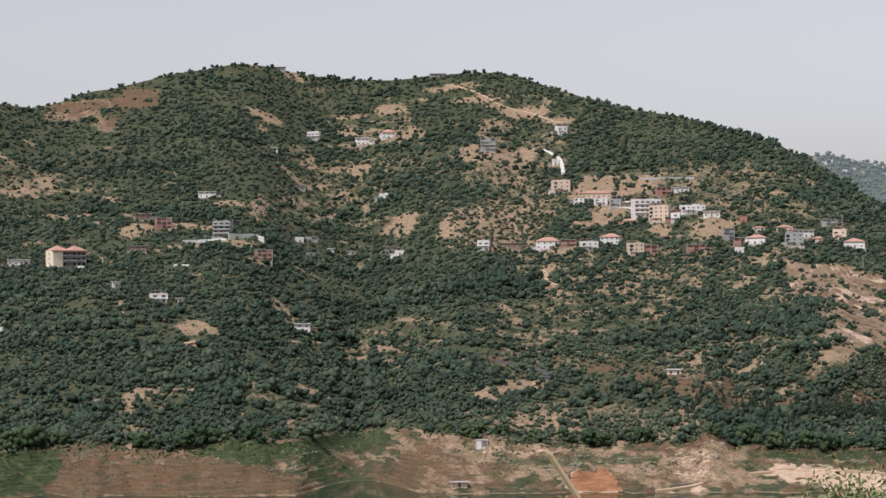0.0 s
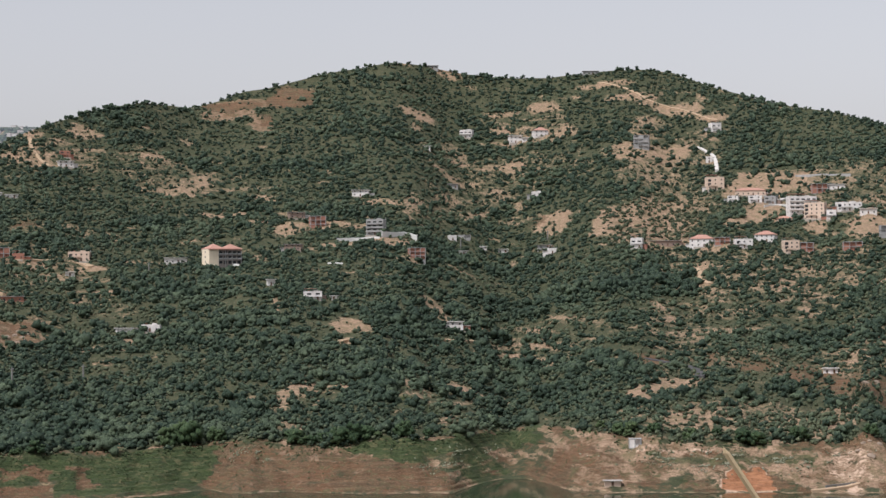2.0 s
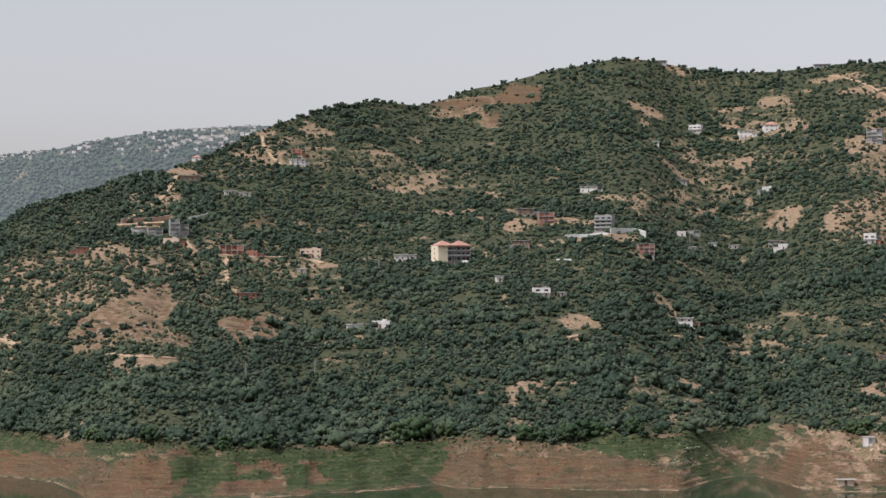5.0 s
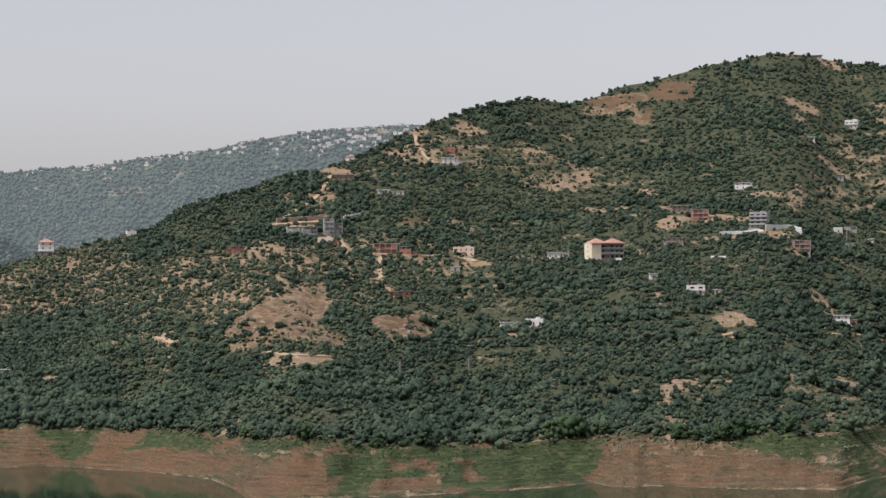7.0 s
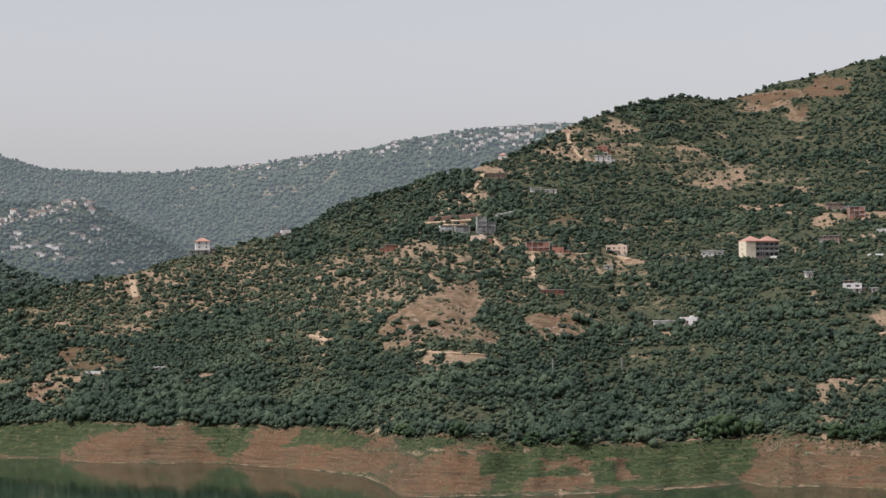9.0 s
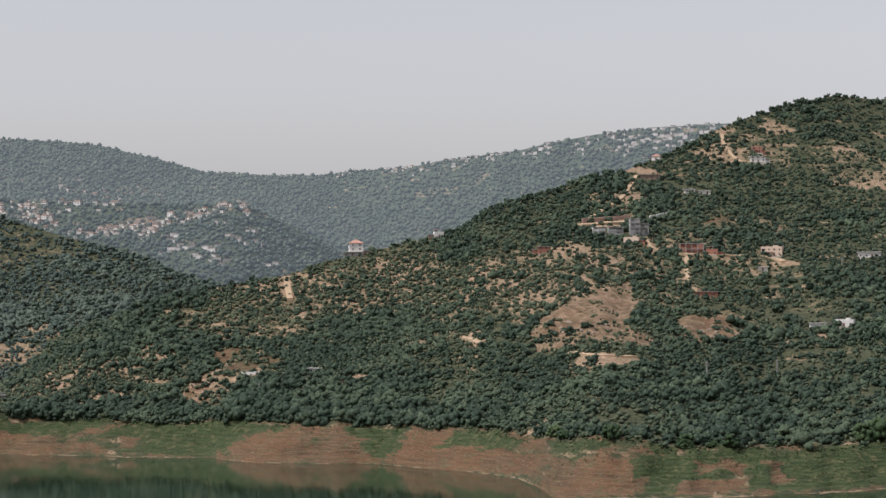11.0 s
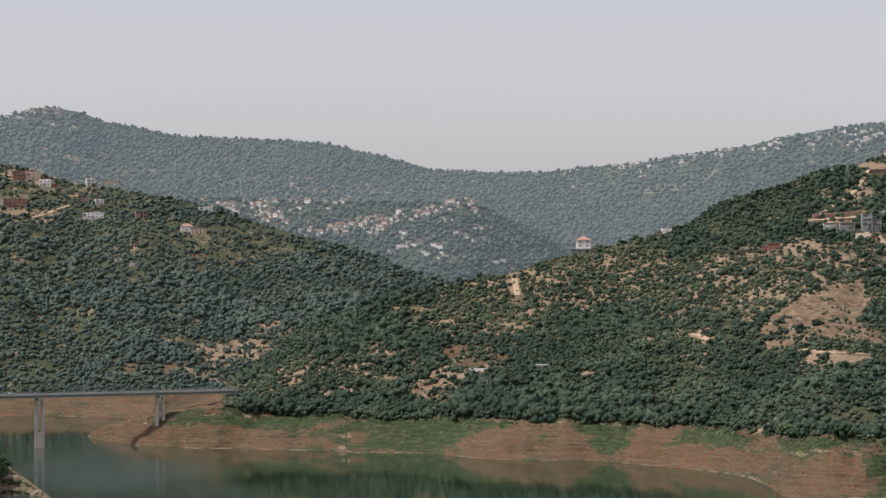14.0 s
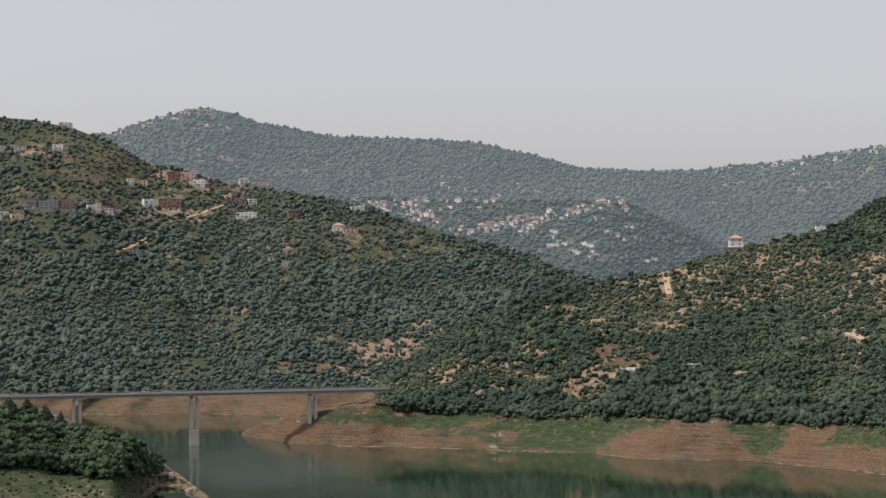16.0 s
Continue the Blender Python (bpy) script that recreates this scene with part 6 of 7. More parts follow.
def car(s, lane, paint, words):
    """A small car on the bridge, s metres from its first end."""
    way = (BRIDGE_B - BRIDGE_A).normalized()
    p = BRIDGE_A + way * s + Vector((-way.y, way.x)) * lane
    ob = tagged(new("car"), words, "car", "cars on the bridge")
    ob.matrix_world = pose(p.x, p.y, DECK + 0.06, 0, 0, math.degrees(math.atan2(way.y, way.x)))
    bm = solid(-2.1, 2.1, -0.85, 0.85, 0.32, 0.9)
    bmesh.ops.bevel(bm, geom=list(bm.edges), offset=0.12, segments=2, affect="EDGES")
    part("body", bm, paint, ob)
    bm = solid(-1.3, 1.0, -0.74, 0.74, 0.88, 1.45)
    for v in bm.verts:
        if v.co.z > 1.2:
            v.co.x *= 0.72
            v.co.y *= 0.88
    part("cabin", bm, GLASS, ob, "dark glazed cabin")
    part("roof", solid(-0.85, 0.65, -0.62, 0.62, 1.45, 1.5), paint, ob)
    for x in (-1.35, 1.35):
        for y in (-0.8, 0.8):
            bm = bmesh.new()
            bmesh.ops.create_cone(bm, cap_ends=True, segments=14, radius1=0.32, radius2=0.32, depth=0.2)
            bmesh.ops.rotate(bm, verts=bm.verts, matrix=Matrix.Rotation(radians(90), 3, "X"))
            bmesh.ops.translate(bm, verts=bm.verts, vec=(x, y, 0.32))
            wheel = part("wheel", bm, ASPHALT, ob)
            part("rim", solid(x - 0.16, x + 0.16, y - 0.12, y + 0.12, 0.16, 0.48), STEEL, wheel)


CAR_WHITE = plain("white_car_paint", (0.78, 0.78, 0.78), 0.3, 0.05)
car(125.0, -2.0, CAR_WHITE, "white car driving over the concrete bridge")
car(137.0, -2.0, CAR_WHITE, "white saloon car following over the bridge")

# ---- close to the eye: a dry stalk and the top of a bush ----
STRAW = plain("dry_straw", (0.58, 0.44, 0.26), 0.85, 0.25, 20)


def dry_stalk(x, y, top, lean):
    ob = tagged(new("dry_stalk"), "tall dry straw-coloured stalk beside the viewpoint", "plant")
    z0 = ground_z(x, y)
    ob.matrix_world = pose(x, y, z0)
    bm, rings = bmesh.new(), []
    n = 14
    for k in range(n + 1):
        u = k / n
        wide = 0.0026 * (1 - 0.35 * u)
        cx = lean * (1 - u) + 0.004 * math.sin(u * 9)
        rings.append([bm.verts.new((cx + wide * math.cos(a), wide * math.sin(a), (top - z0) * u)) for a in (0, 1.57, 3.14, 4.71)])
    for r, s in zip(rings, rings[1:]):
        for i in range(4):
            bm.faces.new((r[i], r[(i + 1) % 4], s[(i + 1) % 4], s[i]))
    tip = bm.verts.new((0, 0, top - z0 + 0.003))
    for i in range(4):
        bm.faces.new((rings[-1][i], rings[-1][(i + 1) % 4], tip))
    part("stem", bm, STRAW, ob)


dry_stalk(0.0484, 1.152, 74.930, 1.015)


LEAF_NEAR = leaf_material("fresh_leaves", ((0.09, 0.13, 0.04), (0.14, 0.17, 0.06), (0.20, 0.23, 0.085)))


def leafy_tree(x, y, top, wide):
    """A near tree whose leafy top reaches into view."""
    z0 = ground_z(x, y)
    ob = tagged(new("tree"), "small leafy green tree below the viewpoint", "tree")
    ob.matrix_world = pose(x, y, z0)
    g = np.random.default_rng(5)
    bm = bmesh.new()
    bmesh.ops.create_cone(bm, cap_ends=True, segments=8, radius1=0.16, radius2=0.05, depth=top - z0 - 0.6)
    bmesh.ops.translate(bm, verts=bm.verts, vec=(0, 0, (top - z0 - 0.6) / 2))
    part("trunk", bm, BARK, ob)
    tips = []
    for k in range(46):
        a, h, out = g.uniform(0, 6.283), g.random(), wide * g.uniform(0.3, 1.0)
        lift = top - z0 - 1.6 * (1 - h) * (0.4 + 0.6 * out / wide)
        end = Vector((math.cos(a) * out, math.sin(a) * out, lift - 0.35 * (out / wide) ** 2))
        root = Vector((0, 0, top - z0 - 2.6 + 0.8 * h))
        tips += [root.lerp(end, u) + Vector(g.normal(0, 0.06, 3)) for u in np.linspace(0.35, 1.0, 9)]
        bm = bmesh.new()
        way = end - root
        bmesh.ops.create_cone(bm, cap_ends=True, segments=5, radius1=0.035, radius2=0.008, depth=way.length)
        bmesh.ops.transform(bm, verts=bm.verts, matrix=Matrix.Translation((root + end) / 2) @ way.to_track_quat("Z", "Y").to_matrix().to_4x4())
        part("branch", bm, BARK, ob)
    pts, faces = [], []
    for tip in tips:
        for _ in range(60):
            c = np.array(tip) + g.normal(0, 0.13, 3)
            u, v = g.normal(0, 1, 3), g.normal(0, 1, 3)
            u /= np.linalg.norm(u)
            v -= u * (u @ v)
            v /= np.linalg.norm(v)
            n = len(pts)
            s = g.uniform(0.025, 0.045)
            pts += [c - u * s, c + v * s * 0.4, c + u * s, c - v * s * 0.4]
            faces += [(n, n + 1, n + 2), (n, n + 2, n + 3)]
    me = bpy.data.meshes.new("crown")
    me.from_pydata([tuple(q) for q in pts], [], faces)
    me.materials.append(LEAF_NEAR)
    crown = new("crown", me)
    crown.parent = ob


leafy_tree(4.92, 22.05, 73.24, 1.6)



# ---- woods: crowns made of many lumps of leaves, joined into woods too thick to count ----
rng = np.random.default_rng(7)
OCTA = np.array([(1, 0, 0), (-1, 0, 0), (0, 1, 0), (0, -1, 0), (0, 0, 1), (0, 0, -1)], float)
OCTA_F = np.array([(0, 2, 4), (2, 1, 4), (1, 3, 4), (3, 0, 4), (2, 0, 5), (1, 2, 5), (3, 1, 5), (0, 3, 5)])


def crown_shape(lumps, seed, spread=1.0, tall=0.85, small=1.0):
    """Points and triangles of a crown of unit radius, its foot at 0: jagged lumps round a core."""
    g = np.random.default_rng(seed)
    points, faces = [], []
    for k in range(lumps + 1):
        if k == 0:
            centre, size = np.array((0, 0, 0.55 * tall)), 0.62
        else:
            a, h = g.uniform(0, 6.283), g.uniform(0.05, 1.0)
            ring = spread * (0.55 + 0.25 * g.random()) * math.sqrt(max(0.05, 1 - (h - 0.25) ** 2 * 1.5))
            centre, size = np.array((ring * math.cos(a), ring * math.sin(a), h * tall)), g.uniform(0.24, 0.42) * small
        q = Euler(g.uniform(0, 6.28, 3)).to_matrix()
        o = OCTA @ np.array(q).T * g.uniform(0.72, 1.34, (6, 1)) * size
        faces.append(OCTA_F + 6 * len(points))
        points.append(o * (1, 1, 0.85) + centre)
    return np.concatenate(points), np.concatenate(faces)


def joined(name, points, faces, tint, mat, label, category="trees"):
    me = bpy.data.meshes.new(name)
    me.vertices.add(len(points)), me.loops.add(faces.size), me.polygons.add(len(faces))
    me.vertices.foreach_set("co", points.ravel())
    me.loops.foreach_set("vertex_index", faces.ravel())
    me.polygons.foreach_set("loop_start", np.arange(0, faces.size, 3))
    me.polygons.foreach_set("use_smooth", np.ones(len(faces), bool))
    me.update(calc_edges=True)
    own = me.attributes.new("tint", "FLOAT", "POINT")
    own.data.foreach_set("value", tint.astype(np.float32))
    me.materials.append(mat)
    return tagged(new(name, me), label, category, kind="stuff")


def wood(name, spots, sizes, shapes, mat, label, oaks=None):
    """Crowns at spots (n x 3) of given radii, joined; oaks: how far each crown's leaf tone is lowered."""
    oaks = np.zeros(len(spots)) if oaks is None else oaks
    kinds = rng.integers(0, len(shapes), len(spots))
    points, faces, tint, base = [], [], [], 0
    for k, (p, f) in enumerate(shapes):
        at, size = spots[kinds == k], sizes[kinds == k]
        n = len(at)
        if not n:
            continue
        a = rng.uniform(0, 6.283, n)
        c, s = np.cos(a)[:, None], np.sin(a)[:, None]
        sq = rng.uniform(0.8, 1.2, (n, 1))
        w = np.stack([(p[:, 0] * c - p[:, 1] * s) * size[:, None], (p[:, 0] * s + p[:, 1] * c) * size[:, None], p[:, 2] * size[:, None] * sq], -1)
        points.append((w + at[:, None, :]).reshape(-1, 3))
        faces.append((f[None] + (np.arange(n) * len(p))[:, None, None]).reshape(-1, 3) + base)
        tint.append(np.repeat(np.clip(rng.normal(0.42, 0.27, n) - 0.3 * oaks[kinds == k], 0.0, 0.999), len(p)))
        base += n * len(p)
    return joined(name, np.concatenate(points), np.concatenate(faces), np.concatenate(tint), mat, label)


def scatter(layer, az0, az1, step_az, step_row, lo=0.0, hi=1.0):
    """Jittered places on a hillside: fractional rows and columns, and x, y, z."""
    first, last = LAYER[layer]
    j0, j1 = np.searchsorted(AZ, (az0, az1))
    i0, i1 = first + lo * (last - 1 - first), first + hi * (last - 1 - first)
    gi, gj = np.meshgrid(np.arange(i0, i1, step_row), np.arange(j0, j1, step_az / FINE), indexing="ij")
    gi = np.clip(gi + rng.uniform(-0.6, 0.6, gi.shape) * step_row, i0, i1).ravel()
    gj = (gj + rng.uniform(-0.6, 0.6, gj.shape) * step_az / FINE).ravel()
    return gi, gj, np.stack([grid_at(f, gi, gj) for f in (X, Y, Z)], -1)


def thinned(layer, az0, az1, step_az, step_row, sparse, lo=0.0, hi=1.0):
    gi, gj, p = scatter(layer, az0, az1, step_az, step_row, lo, hi)
    ends = smooth(bearing(p[:, 0], p[:, 1]), 33.4, 35.2) if layer == "main" else 0
    bare = np.clip(ends + (grid_at(dry, gi, gj) * sparse if layer != 'main' else 0.58 * smooth(grid_at(dry, gi, gj), 0.2, 0.65) + 0.24 * smooth(grid_at(dry, gi, gj), 0.72, 0.9)) + grid_at(red, gi, gj) * (1.1 if layer != 'mid' else 0.5) + grid_at(green, gi, gj) * (0.8 if layer != 'spur' else 0), 0, 1)
    # glades and old terraces run along the contours
    glade = wild(bearing(p[:, 0], p[:, 1]) * 0.75, p[:, 2] / 7, 23, 3) + 0.7 * wild(p[:, 0] / 70, p[:, 1] / 70, 24, 2)
    open_wood = ((0.84 if lo < 0.3 else 0.56) if layer == "main" else 0.72 if layer == "mid" else 0.3) * (1 - 0.8 * grid_at(dense, gi, gj)) * smooth(glade, 0.02, 0.7)
    open_wood = np.maximum(open_wood, np.maximum(0.86 * grid_at(orchard, gi, gj), 0.62 * grid_at(terrace, gi, gj)))
    keep = (rng.random(len(p)) > np.maximum(bare, open_wood)) & (p[:, 2] > 1.5)
    for hx, hy, wide in YARDS:
        # open ground round a house
        keep &= np.hypot(p[:, 0] - hx, p[:, 1] - hy) > wide * 0.45 + 2.2
    return p[keep], bare[keep]


# stands of conifers: x, y, spread, count, height; open ground round those on the terraces
STANDS = (
    (132, 979, 14.6, 9, 7), (150, 958, 11.7, 11, 8), (166, 935, 11.5, 12, 8.5), (186, 935, 12.8, 16, 9), (120, 967, 9.2, 8, 6.5), (145, 966, 5.2, 5, 8), (-329, 1010, 11.4, 5, 7), (-28, 964, 7.8, 0, 5), (-617, 617, 6, 7, 11.5), (-613, 623, 6, 7, 12), (-610, 631, 5, 6, 11.5), (-608, 639, 4, 5, 11), (-605, 642, 3, 3, 10),
)

for cx, cy, spread, count, height in STANDS:
    for u in (-0.9, -0.3, 0.3, 0.9):
        away = math.atan2(-cx, cy)
        YARDS.append((cx + u * spread * math.cos(away), cy + u * spread * math.sin(away), 9.0))
SINGLE_REACH = 985.0
SHAPES = [crown_shape(7, s, small=0.98) for s in range(12)]
TALL = [crown_shape(8, 90 + s, small=0.98) for s in range(6)]
FOUR = [crown_shape(3, 40 + s, 0.9, small=1.15) for s in range(10)]
BUSHES = [crown_shape(0, 20 + s, 0.6, 0.7) for s in range(12)]
p, bare = thinned("main", -14, 35.2, 0.152, 1.8, 0.68, 0.0, 0.42)
p_high, bare_high = thinned("main", -14, 35.2, 0.118, 1.42, 0.68, 0.42, 1.0)
clump = smooth(wild(p_high[:, 0] / 50, p_high[:, 1] / 50, 21), -0.3, 0.7)
size_high = (1.6 + 2.7 * rng.random(len(p_high)) ** 1.2) * (1 - 0.15 * bare_high) * (0.85 + 0.5 * clump)
p_high[:, 2] -= size_high * 0.15
wood("upper_hill_wood", p_high, size_high, FOUR, LEAF, "dark green maquis and scrub on the upper slopes", zone(DENSE, p_high[:, 0], p_high[:, 1]))
reach = np.hypot(p[:, 0], p[:, 1])
# large trees crowd along the top of the bank
dark_edge = smooth(reach - np.interp(bearing(p[:, 0], p[:, 1]), AZ, bank_r), 26, 4)
size = (1.45 + 2.8 * rng.random(len(p)) ** 1.3 + 1.3 * (rng.random(len(p)) < 0.14)) * (1 - 0.12 * bare) * (0.85 + 0.5 * smooth(wild(p[:, 0] / 50, p[:, 1] / 50, 21), -0.3, 0.7)) * (0.75 + 0.25 * reach / 1000) * (1 + 0.3 * dark_edge)
p[:, 2] -= size * 0.15
# the trees nearest the water along the bank stand as things of their own
single = (reach < SINGLE_REACH) & (rng.random(len(p)) < 0.5)
singles, single_size = p[single][:60], size[single][:60]
rest = np.ones(len(p), bool)
rest[np.flatnonzero(single)[:60]] = False
p, size = p[rest], size[rest]
# leaf tone is lowered in dense stands and down towards the bank
wood("main_hill_wood", p, size, SHAPES, LEAF, "dense dark green maquis and small oaks on the hillside", np.maximum(zone(DENSE, p[:, 0], p[:, 1]), 0.8 * smooth(np.hypot(p[:, 0], p[:, 1]), 1090, 960)))
# taller trees along the skyline
p, bare = thinned("main", -14, 33, 0.3, 2.0, 0.5, 0.985, 1.0)
wood("crest_trees", p, rng.uniform(1.0, 2.6, len(p)) * (rng.random(len(p)) > 0.3) + 0.8, TALL, LEAF, "uneven trees along the hill's skyline")
# low shrubs between the trees and on the dry patches
gi, gj, q = scatter("main", -14, 35.0, 0.092, 1.1)
held = 0.50 + 0.22 * grid_at(dense, gi, gj) + 0.15 * grid_at(dry, gi, gj) + 0.4 * smooth(grid_at(dry, gi, gj), 0.6, 0.85) + 0.3 * wild(q[:, 0] / 18, q[:, 1] / 18, 27, 3)
keep = (rng.random(len(q)) > held) & ((grid_at(red, gi, gj) < 0.7) | (rng.random(len(q)) < 0.15))
q = q[keep]
wood("low_scrub", q, 0.9 + 1.8 * rng.random(len(q)) ** 1.5, BUSHES, LEAF_OLIVE, "low grey-green shrubs dotted over the dry hillside")
# single trees and clumps on the scars
spots = []
for outline in SCARS:
    xs, ys = [c[0] for c in outline], [c[1] for c in outline]
    gx, gy = np.meshgrid(np.arange(min(xs), max(xs), 4.5), np.arange(min(ys), max(ys), 7.0))
    gx, gy = (gx + rng.normal(0, 1.5, gx.shape)).ravel(), (gy + rng.normal(0, 2.0, gy.shape)).ravel()
    hold = (within((outline,), gx, gy) > 0) & (rng.random(len(gx)) < 0.04 + 0.75 * smooth(wild(gx / 16, gy / 26, 77, 2), 0.15, 0.6))
    spots += [(x, y, ground_z(x, y) - 0.5) for x, y in zip(gx[hold], gy[hold])]
spots = np.array(spots)
wood("scar_trees", spots, 1.3 + 2.6 * rng.random(len(spots)) ** 1.3, SHAPES, LEAF, "single dark green bushes on bare rocky earth")
# orchard trees stand in rows along their terraces
spots = []
for outline in ORCHARDS:
    xs, ys = [c[0] for c in outline], [c[1] for c in outline]
    gx, gy = np.meshgrid(np.arange(min(xs), max(xs), 5.4), np.arange(min(ys), max(ys), 7.4))
    gx, gy = (gx + 3.2 * (np.arange(gx.shape[0]) % 2)[:, None] + rng.normal(0, 1.0, gx.shape)).ravel(), (gy + rng.normal(0, 1.3, gy.shape)).ravel()
    hold = (within((outline,), gx, gy) > 0) & (rng.random(len(gx)) < 0.9)
    spots += [(x, y, ground_z(x, y) - 0.2) for x, y in zip(gx[hold], gy[hold]) if all(math.hypot(x - hx, y - hy) > wide * 0.45 + 2 for hx, hy, wide in YARDS)]
spots = np.array(spots)
wood("orchard_trees", spots, 1.45 + 1.4 * rng.random(len(spots)), SHAPES, LEAF_OLIVE, "rows of small round olive trees on dry terraces")
# weeds and bushes that creep down the washed bank
gi, gj, q = scatter("bank", -14, 38, 0.16, 1.6)
high = (gi - LAYER["bank"][0]) / (LAYER["bank"][1] - LAYER["bank"][0])
keep = rng.random(len(q)) < 0.12 * high + 0.55 * grid_at(green, gi, gj) * smooth(high, 0.1, 0.5) + 0.5 * smooth(high + 0.25 * wild(q[:, 0] / 14, q[:, 1] / 14, 26, 3), 0.85, 1.0)
keep &= q[:, 2] > 1.0
q, high = q[keep], high[keep]
wood("bank_weeds", q, rng.uniform(0.3, 0.8, len(q)) + 0.9 * smooth(high, 0.8, 1.0) * rng.random(len(q)), BUSHES, LEAF_WEED, "green weeds and low bushes on the washed bank")
# pale flowering sage in drifts on the old terraces
gi, gj, q = scatter("bank", -8, 10, 0.04, 0.7, 0.3, 0.88)
high = (gi - LAYER["bank"][0]) / (LAYER["bank"][1] - LAYER["bank"][0])
at = bearing(q[:, 0], q[:, 1])
drift = np.exp(-((at + 3.8) / 2.2) ** 2 - ((high - 0.66) / 0.14) ** 2) + np.exp(-((at - 9.2) / 0.5) ** 2 - ((high - 0.75) / 0.1) ** 2) + 0.8 * np.exp(-((at - 3.9) / 0.8) ** 2 - ((high - 0.6) / 0.15) ** 2)
keep = rng.random(len(q)) < drift * smooth(wild(q[:, 0] / 5, q[:, 2] / 1.2, 29, 3), 0.0, 0.6)
q = q[keep]
wood("bank_sage", q, rng.uniform(0.4, 0.95, len(q)), BUSHES, LEAF_SAGE, "pale flowering sage in drifts on the bank")
p, bare = thinned("mid", 27, 47, 0.115, 1.5, 0.36)
size = (2.4 + 3.0 * rng.random(len(p)) ** 1.4) * (1 - 0.25 * bare) * (0.85 + 0.45 * smooth(wild(p[:, 0] / 60, p[:, 1] / 60, 28), -0.3, 0.7))
p[:, 2] -= size * 0.15
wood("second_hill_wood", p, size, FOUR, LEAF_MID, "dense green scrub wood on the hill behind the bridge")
gi, gj, q = scatter("mid", 27, 47, 0.115, 1.5)
q = q[rng.random(len(q)) > 0.45 + 0.3 * grid_at(dry, gi, gj)]
wood("second_hill_scrub", q, 1.2 + 2.0 * rng.random(len(q)) ** 1.5, BUSHES, LEAF_MID, "low haze-tinted scrub between the trees behind the bridge")
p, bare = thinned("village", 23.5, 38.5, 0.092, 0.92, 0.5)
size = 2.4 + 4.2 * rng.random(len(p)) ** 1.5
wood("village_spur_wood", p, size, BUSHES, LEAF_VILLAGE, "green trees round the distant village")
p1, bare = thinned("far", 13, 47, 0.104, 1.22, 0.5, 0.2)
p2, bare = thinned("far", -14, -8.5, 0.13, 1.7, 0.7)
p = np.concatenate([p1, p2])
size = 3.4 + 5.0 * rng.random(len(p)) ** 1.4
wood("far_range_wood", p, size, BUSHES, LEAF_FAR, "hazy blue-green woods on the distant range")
p, bare = thinned("spur", 40.9, 46.0, 0.21, 1.9, 0.0, 0.55, 1.0)
gi, gj, q = scatter("spur", 39.8, 46.4, 0.13, 1.5, 0.02, 0.6)
keep = (rng.random(len(q)) < 0.55) & (q[:, 2] > 1.2)
q = q[keep]
wood("spur_weeds", q, rng.uniform(0.6, 1.6, len(q)), BUSHES, LEAF_WEED, "green and dry weeds at the foot of the spur")
pick = np.argsort(rng.random(len(p)))[:230]
spur_spots, spur_size = p[pick], rng.uniform(2.4, 5.0, len(pick))


LEAF_OAK = leaf_material("oak_leaves", ((0.022, 0.044, 0.017), (0.045, 0.076, 0.029), (0.088, 0.120, 0.048)), 0.0, 1.0, 0.5)


def tree_model(k):
    """A tree of unit crown radius: tapered trunk with limbs, and a crown of many leaf lumps."""
    ob = tagged(new("tree"), ("round dark green oak above the lake bank", "spreading green tree above the lake bank", "bushy green tree at the wood's edge")[k % 3], "tree", "trees along the bank")
    g = random.Random(k)
    bm = bmesh.new()
    bmesh.ops.create_cone(bm, cap_ends=True, segments=7, radius1=0.10, radius2=0.05, depth=0.75)
    bmesh.ops.translate(bm, verts=bm.verts, vec=(0, 0, 0.25))
    for _ in range(5):
        a, end = g.uniform(0, 6.28), g.uniform(0.35, 0.6)
        way = Vector((math.cos(a) * end, math.sin(a) * end, 0.45))
        limb = bmesh.ops.create_cone(bm, cap_ends=True, segments=5, radius1=0.04, radius2=0.012, depth=way.length)["verts"]
        bmesh.ops.transform(bm, verts=limb, matrix=Matrix.Translation(Vector((0, 0, 0.4)) + way / 2) @ way.to_track_quat("Z", "Y").to_matrix().to_4x4())
    part("trunk", bm, BARK, ob)
    pts, faces = crown_shape(46, 200 + k, 1.0, 0.95, 0.78)
    me = bpy.data.meshes.new("crown")
    me.from_pydata([tuple(q + np.array((0, 0, 0.18))) for q in pts], [], [tuple(f) for f in faces])
    me.polygons.foreach_set("use_smooth", np.ones(len(me.polygons), bool))
    me.materials.append(LEAF_OAK)
    crown = new("crown", me)
    crown.parent = ob
    return ob


tree_models = [tree_model(k) for k in range(6)]
spur_spots[:, 2] -= 0.5
for k, (at, s) in enumerate(zip(np.concatenate([singles, spur_spots]), np.concatenate([single_size, spur_size]))):
    m = pose(at[0], at[1], at[2], 0, 0, rng.uniform(0, 360)) @ Matrix.Diagonal((s * 1.1, s * 1.1, s * rng.uniform(1.0, 1.3), 1))
    ob = tree_models[k] if k < 6 else copy_thing(tree_models[k % 6], m)
    ob.matrix_basis = m


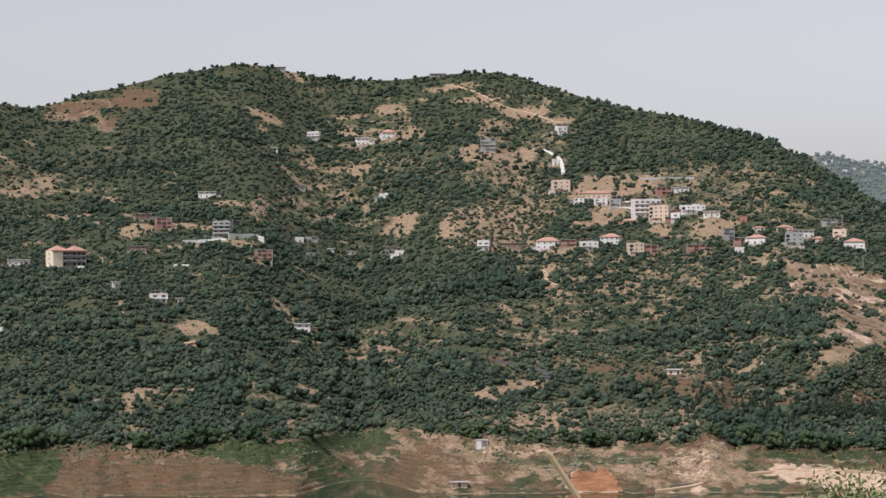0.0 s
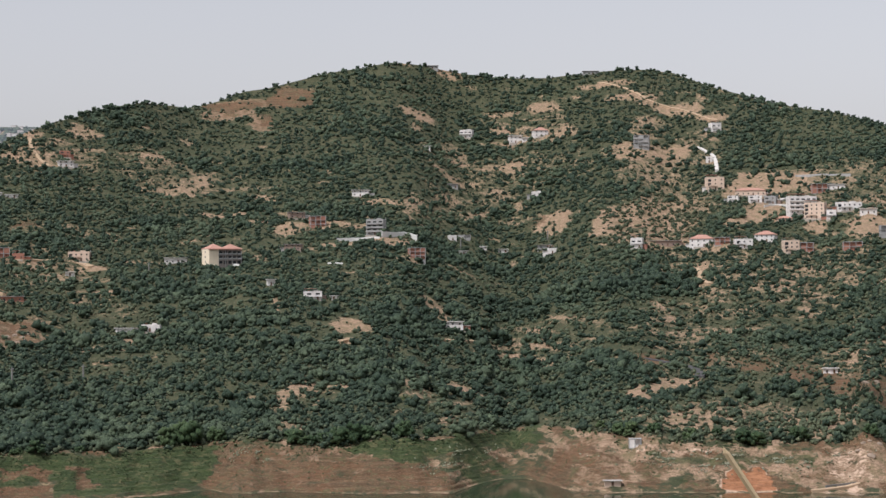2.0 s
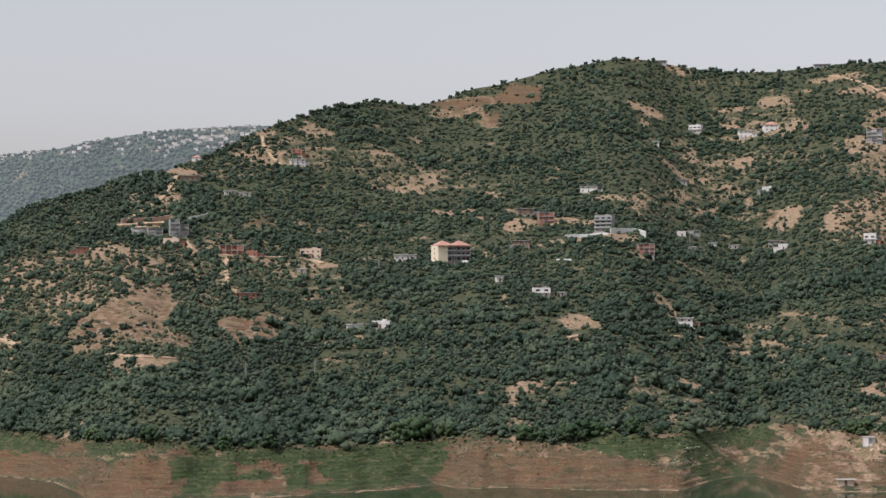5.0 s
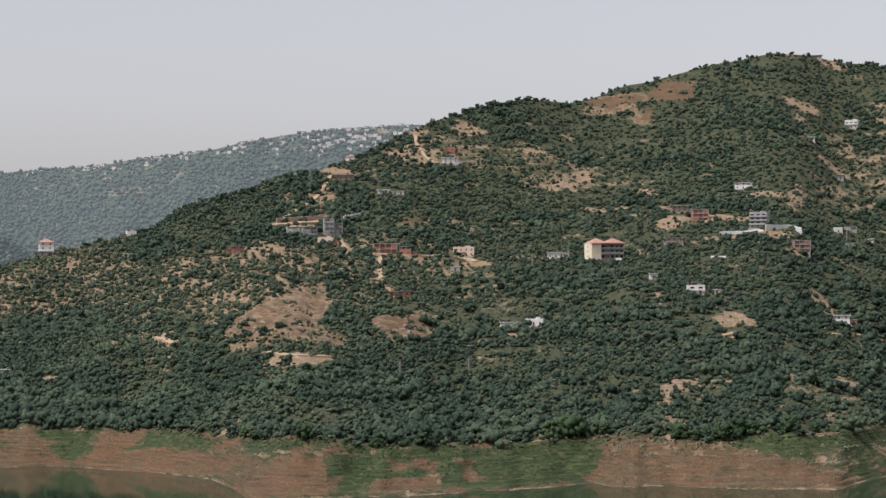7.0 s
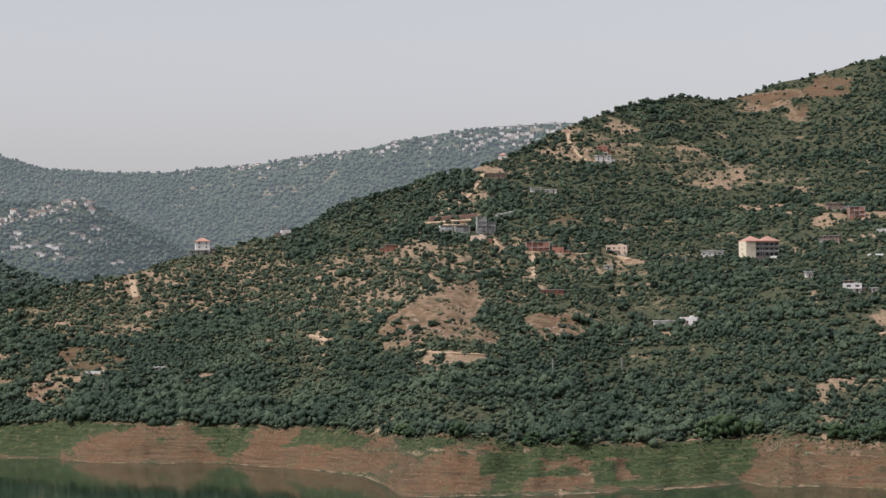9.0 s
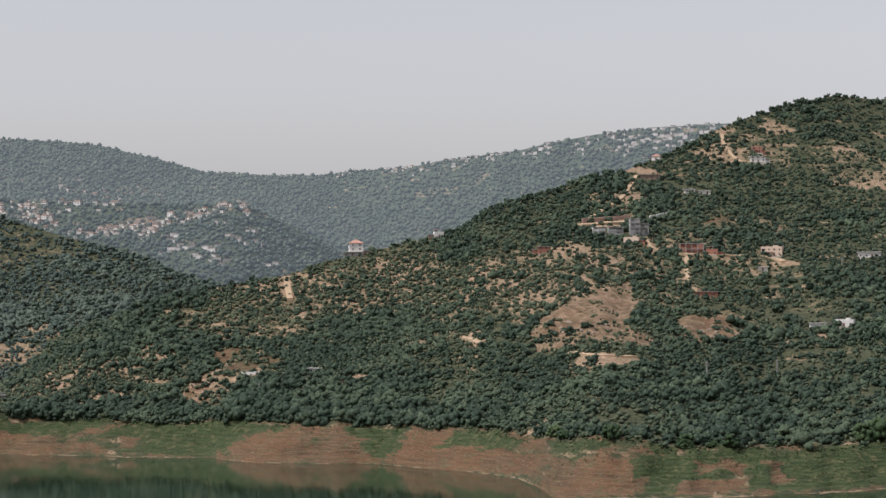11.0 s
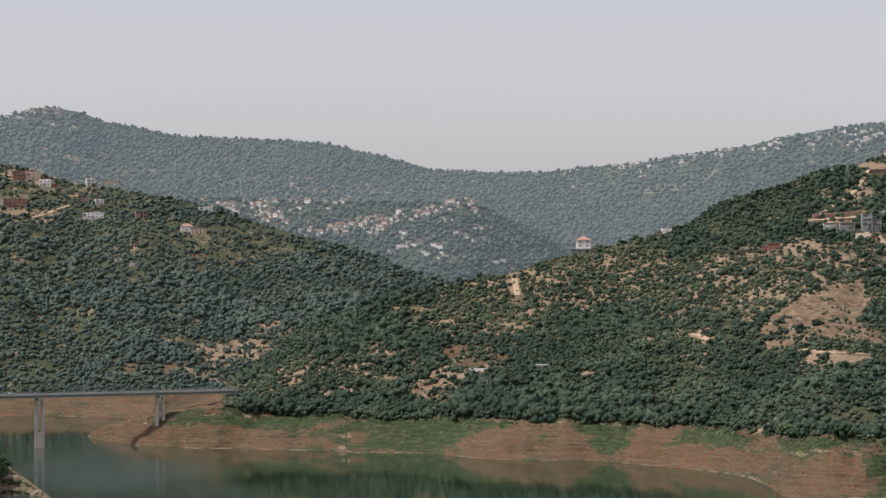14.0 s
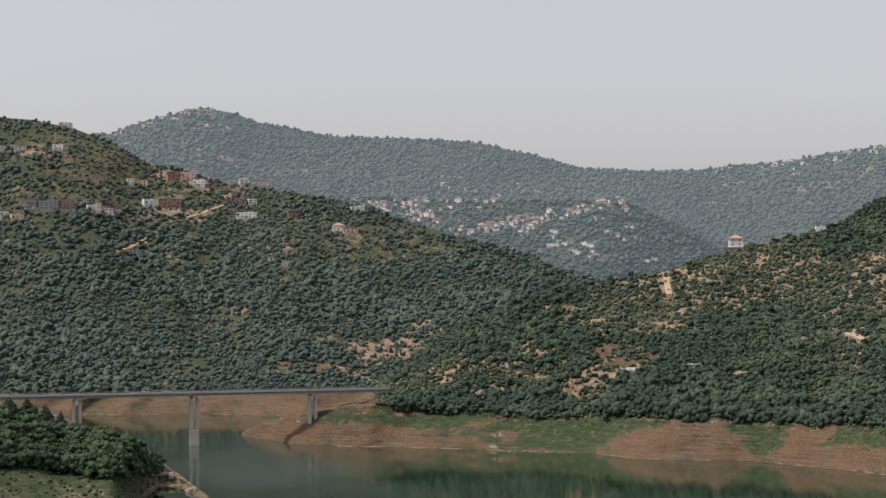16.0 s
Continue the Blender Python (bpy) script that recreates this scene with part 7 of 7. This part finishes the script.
def conifer_model():
    """A dark upright conifer, one metre tall: stem and ragged tiers of needles."""
    ob = tagged(new("conifer"), "dark upright conifer in a row above the lake", "tree", "conifers above the lake")
    bm = bmesh.new()
    bmesh.ops.create_cone(bm, cap_ends=True, segments=6, radius1=0.03, radius2=0.008, depth=1.0)
    bmesh.ops.translate(bm, verts=bm.verts, vec=(0, 0, 0.45))
    part("trunk", bm, BARK, ob)
    g = np.random.default_rng(77)
    pts, faces = [], []
    for k in range(44):
        h = (k + 0.5) / 44
        a, out = g.uniform(0, 6.283), 0.20 * (1 - h) ** 0.8 * g.uniform(0.4, 1.0)
        size = 0.085 * (1.15 - h) * g.uniform(0.7, 1.2)
        q = np.array(Euler(g.uniform(0, 6.28, 3)).to_matrix())
        faces += [tuple(f + 6 * k) for f in OCTA_F]
        pts += [tuple(c) for c in (OCTA @ q.T * g.uniform(0.7, 1.3, (6, 1)) * size * (1, 1, 1.5) + (out * math.cos(a), out * math.sin(a), 0.12 + 0.86 * h))]
    me = bpy.data.meshes.new("crown")
    me.from_pydata(pts, [], faces)
    me.materials.append(LEAF_DARK)
    crown = new("crown", me)
    crown.parent = ob
    return ob


LEAF_DARK = leaf_material("conifer_needles", ((0.022, 0.038, 0.022), (0.032, 0.052, 0.028), (0.05, 0.07, 0.035)))
first_conifer = conifer_model()
conifers = 0
for cx, cy, spread, count, height in STANDS:
    away = math.atan2(-cx, cy)
    for k in range(count):
        across, depth = rng.uniform(-1, 1) * spread, rng.normal(0, 4.0)
        x, y = cx + across * math.cos(away) - depth * math.sin(away), cy + across * math.sin(away) + depth * math.cos(away)
        tall = height * rng.uniform(0.75, 1.2) * (0.72 if cy < 700 else 1.0)
        wide = tall * rng.uniform(0.85, 1.3) * (2.0 if cy < 700 else 1.0)
        m = pose(x, y, ground_z(x, y) - 0.2, 0, 0, rng.uniform(0, 360)) @ Matrix.Diagonal((wide, wide, tall, 1))
        ob = first_conifer if not conifers else copy_thing(first_conifer, m)
        ob.matrix_basis = m
        conifers += 1


# ---- crags on the bare knoll and the scars ----
ROCK = plain("pale_rock", (0.36, 0.28, 0.21), 0.95, 0.35, 0.5, 0, 0.4)


def rock_mesh(k):
    g = np.random.default_rng(300 + k)
    bm = bmesh.new()
    bmesh.ops.create_icosphere(bm, subdivisions=2, radius=1)
    for v in bm.verts:
        v.co *= 1 + 0.35 * noise.noise(v.co * 1.3 + Vector((k * 7, 0, 0))) + 0.12 * noise.noise(v.co * 4 + Vector((0, k * 3, 0)))
        v.co.x, v.co.z = v.co.x * 1.3, v.co.z * 0.8
    me = bpy.data.meshes.new("boulder")
    bm.to_mesh(me), bm.free()
    me.materials.append(ROCK)
    return me


rocks = [rock_mesh(k) for k in range(5)]
# x, y, spread, count
CRAGS = (
    (242, 1258, 17.2, 14), (228, 1140, 12.5, 16), (197, 1027, 9.8, 14), (215, 1221, 10.0, 8), (-367, 1061, 18.1, 14), (-345, 1051, 11.9, 8), (-314, 1122, 15.6, 14), (138, 1019, 11.0, 6), (113, 890, 7.2, 5), (-597, 697, 3.4, 10), (-557, 664, 2.3, 8),
)

for cx, cy, spread, count in CRAGS:
    away = math.atan2(-cx, cy)
    for k in range(count):
        across, depth = rng.normal(0, 0.6) * spread, rng.normal(0, 0.6) * spread
        x, y = cx + across * math.cos(away) - depth * math.sin(away), cy + across * math.sin(away) + depth * math.cos(away)
        ob = tagged(new("boulder", rocks[k % 5]), "weathered pale boulder bedded in the dry slope", "rock", "boulders on the slope")
        s = rng.uniform(0.5, 1.7)
        ob.matrix_world = pose(x, y, ground_z(x, y), 0, 0, math.degrees(away) + rng.uniform(-30, 30)) @ Matrix.Diagonal((s, s, s, 1))
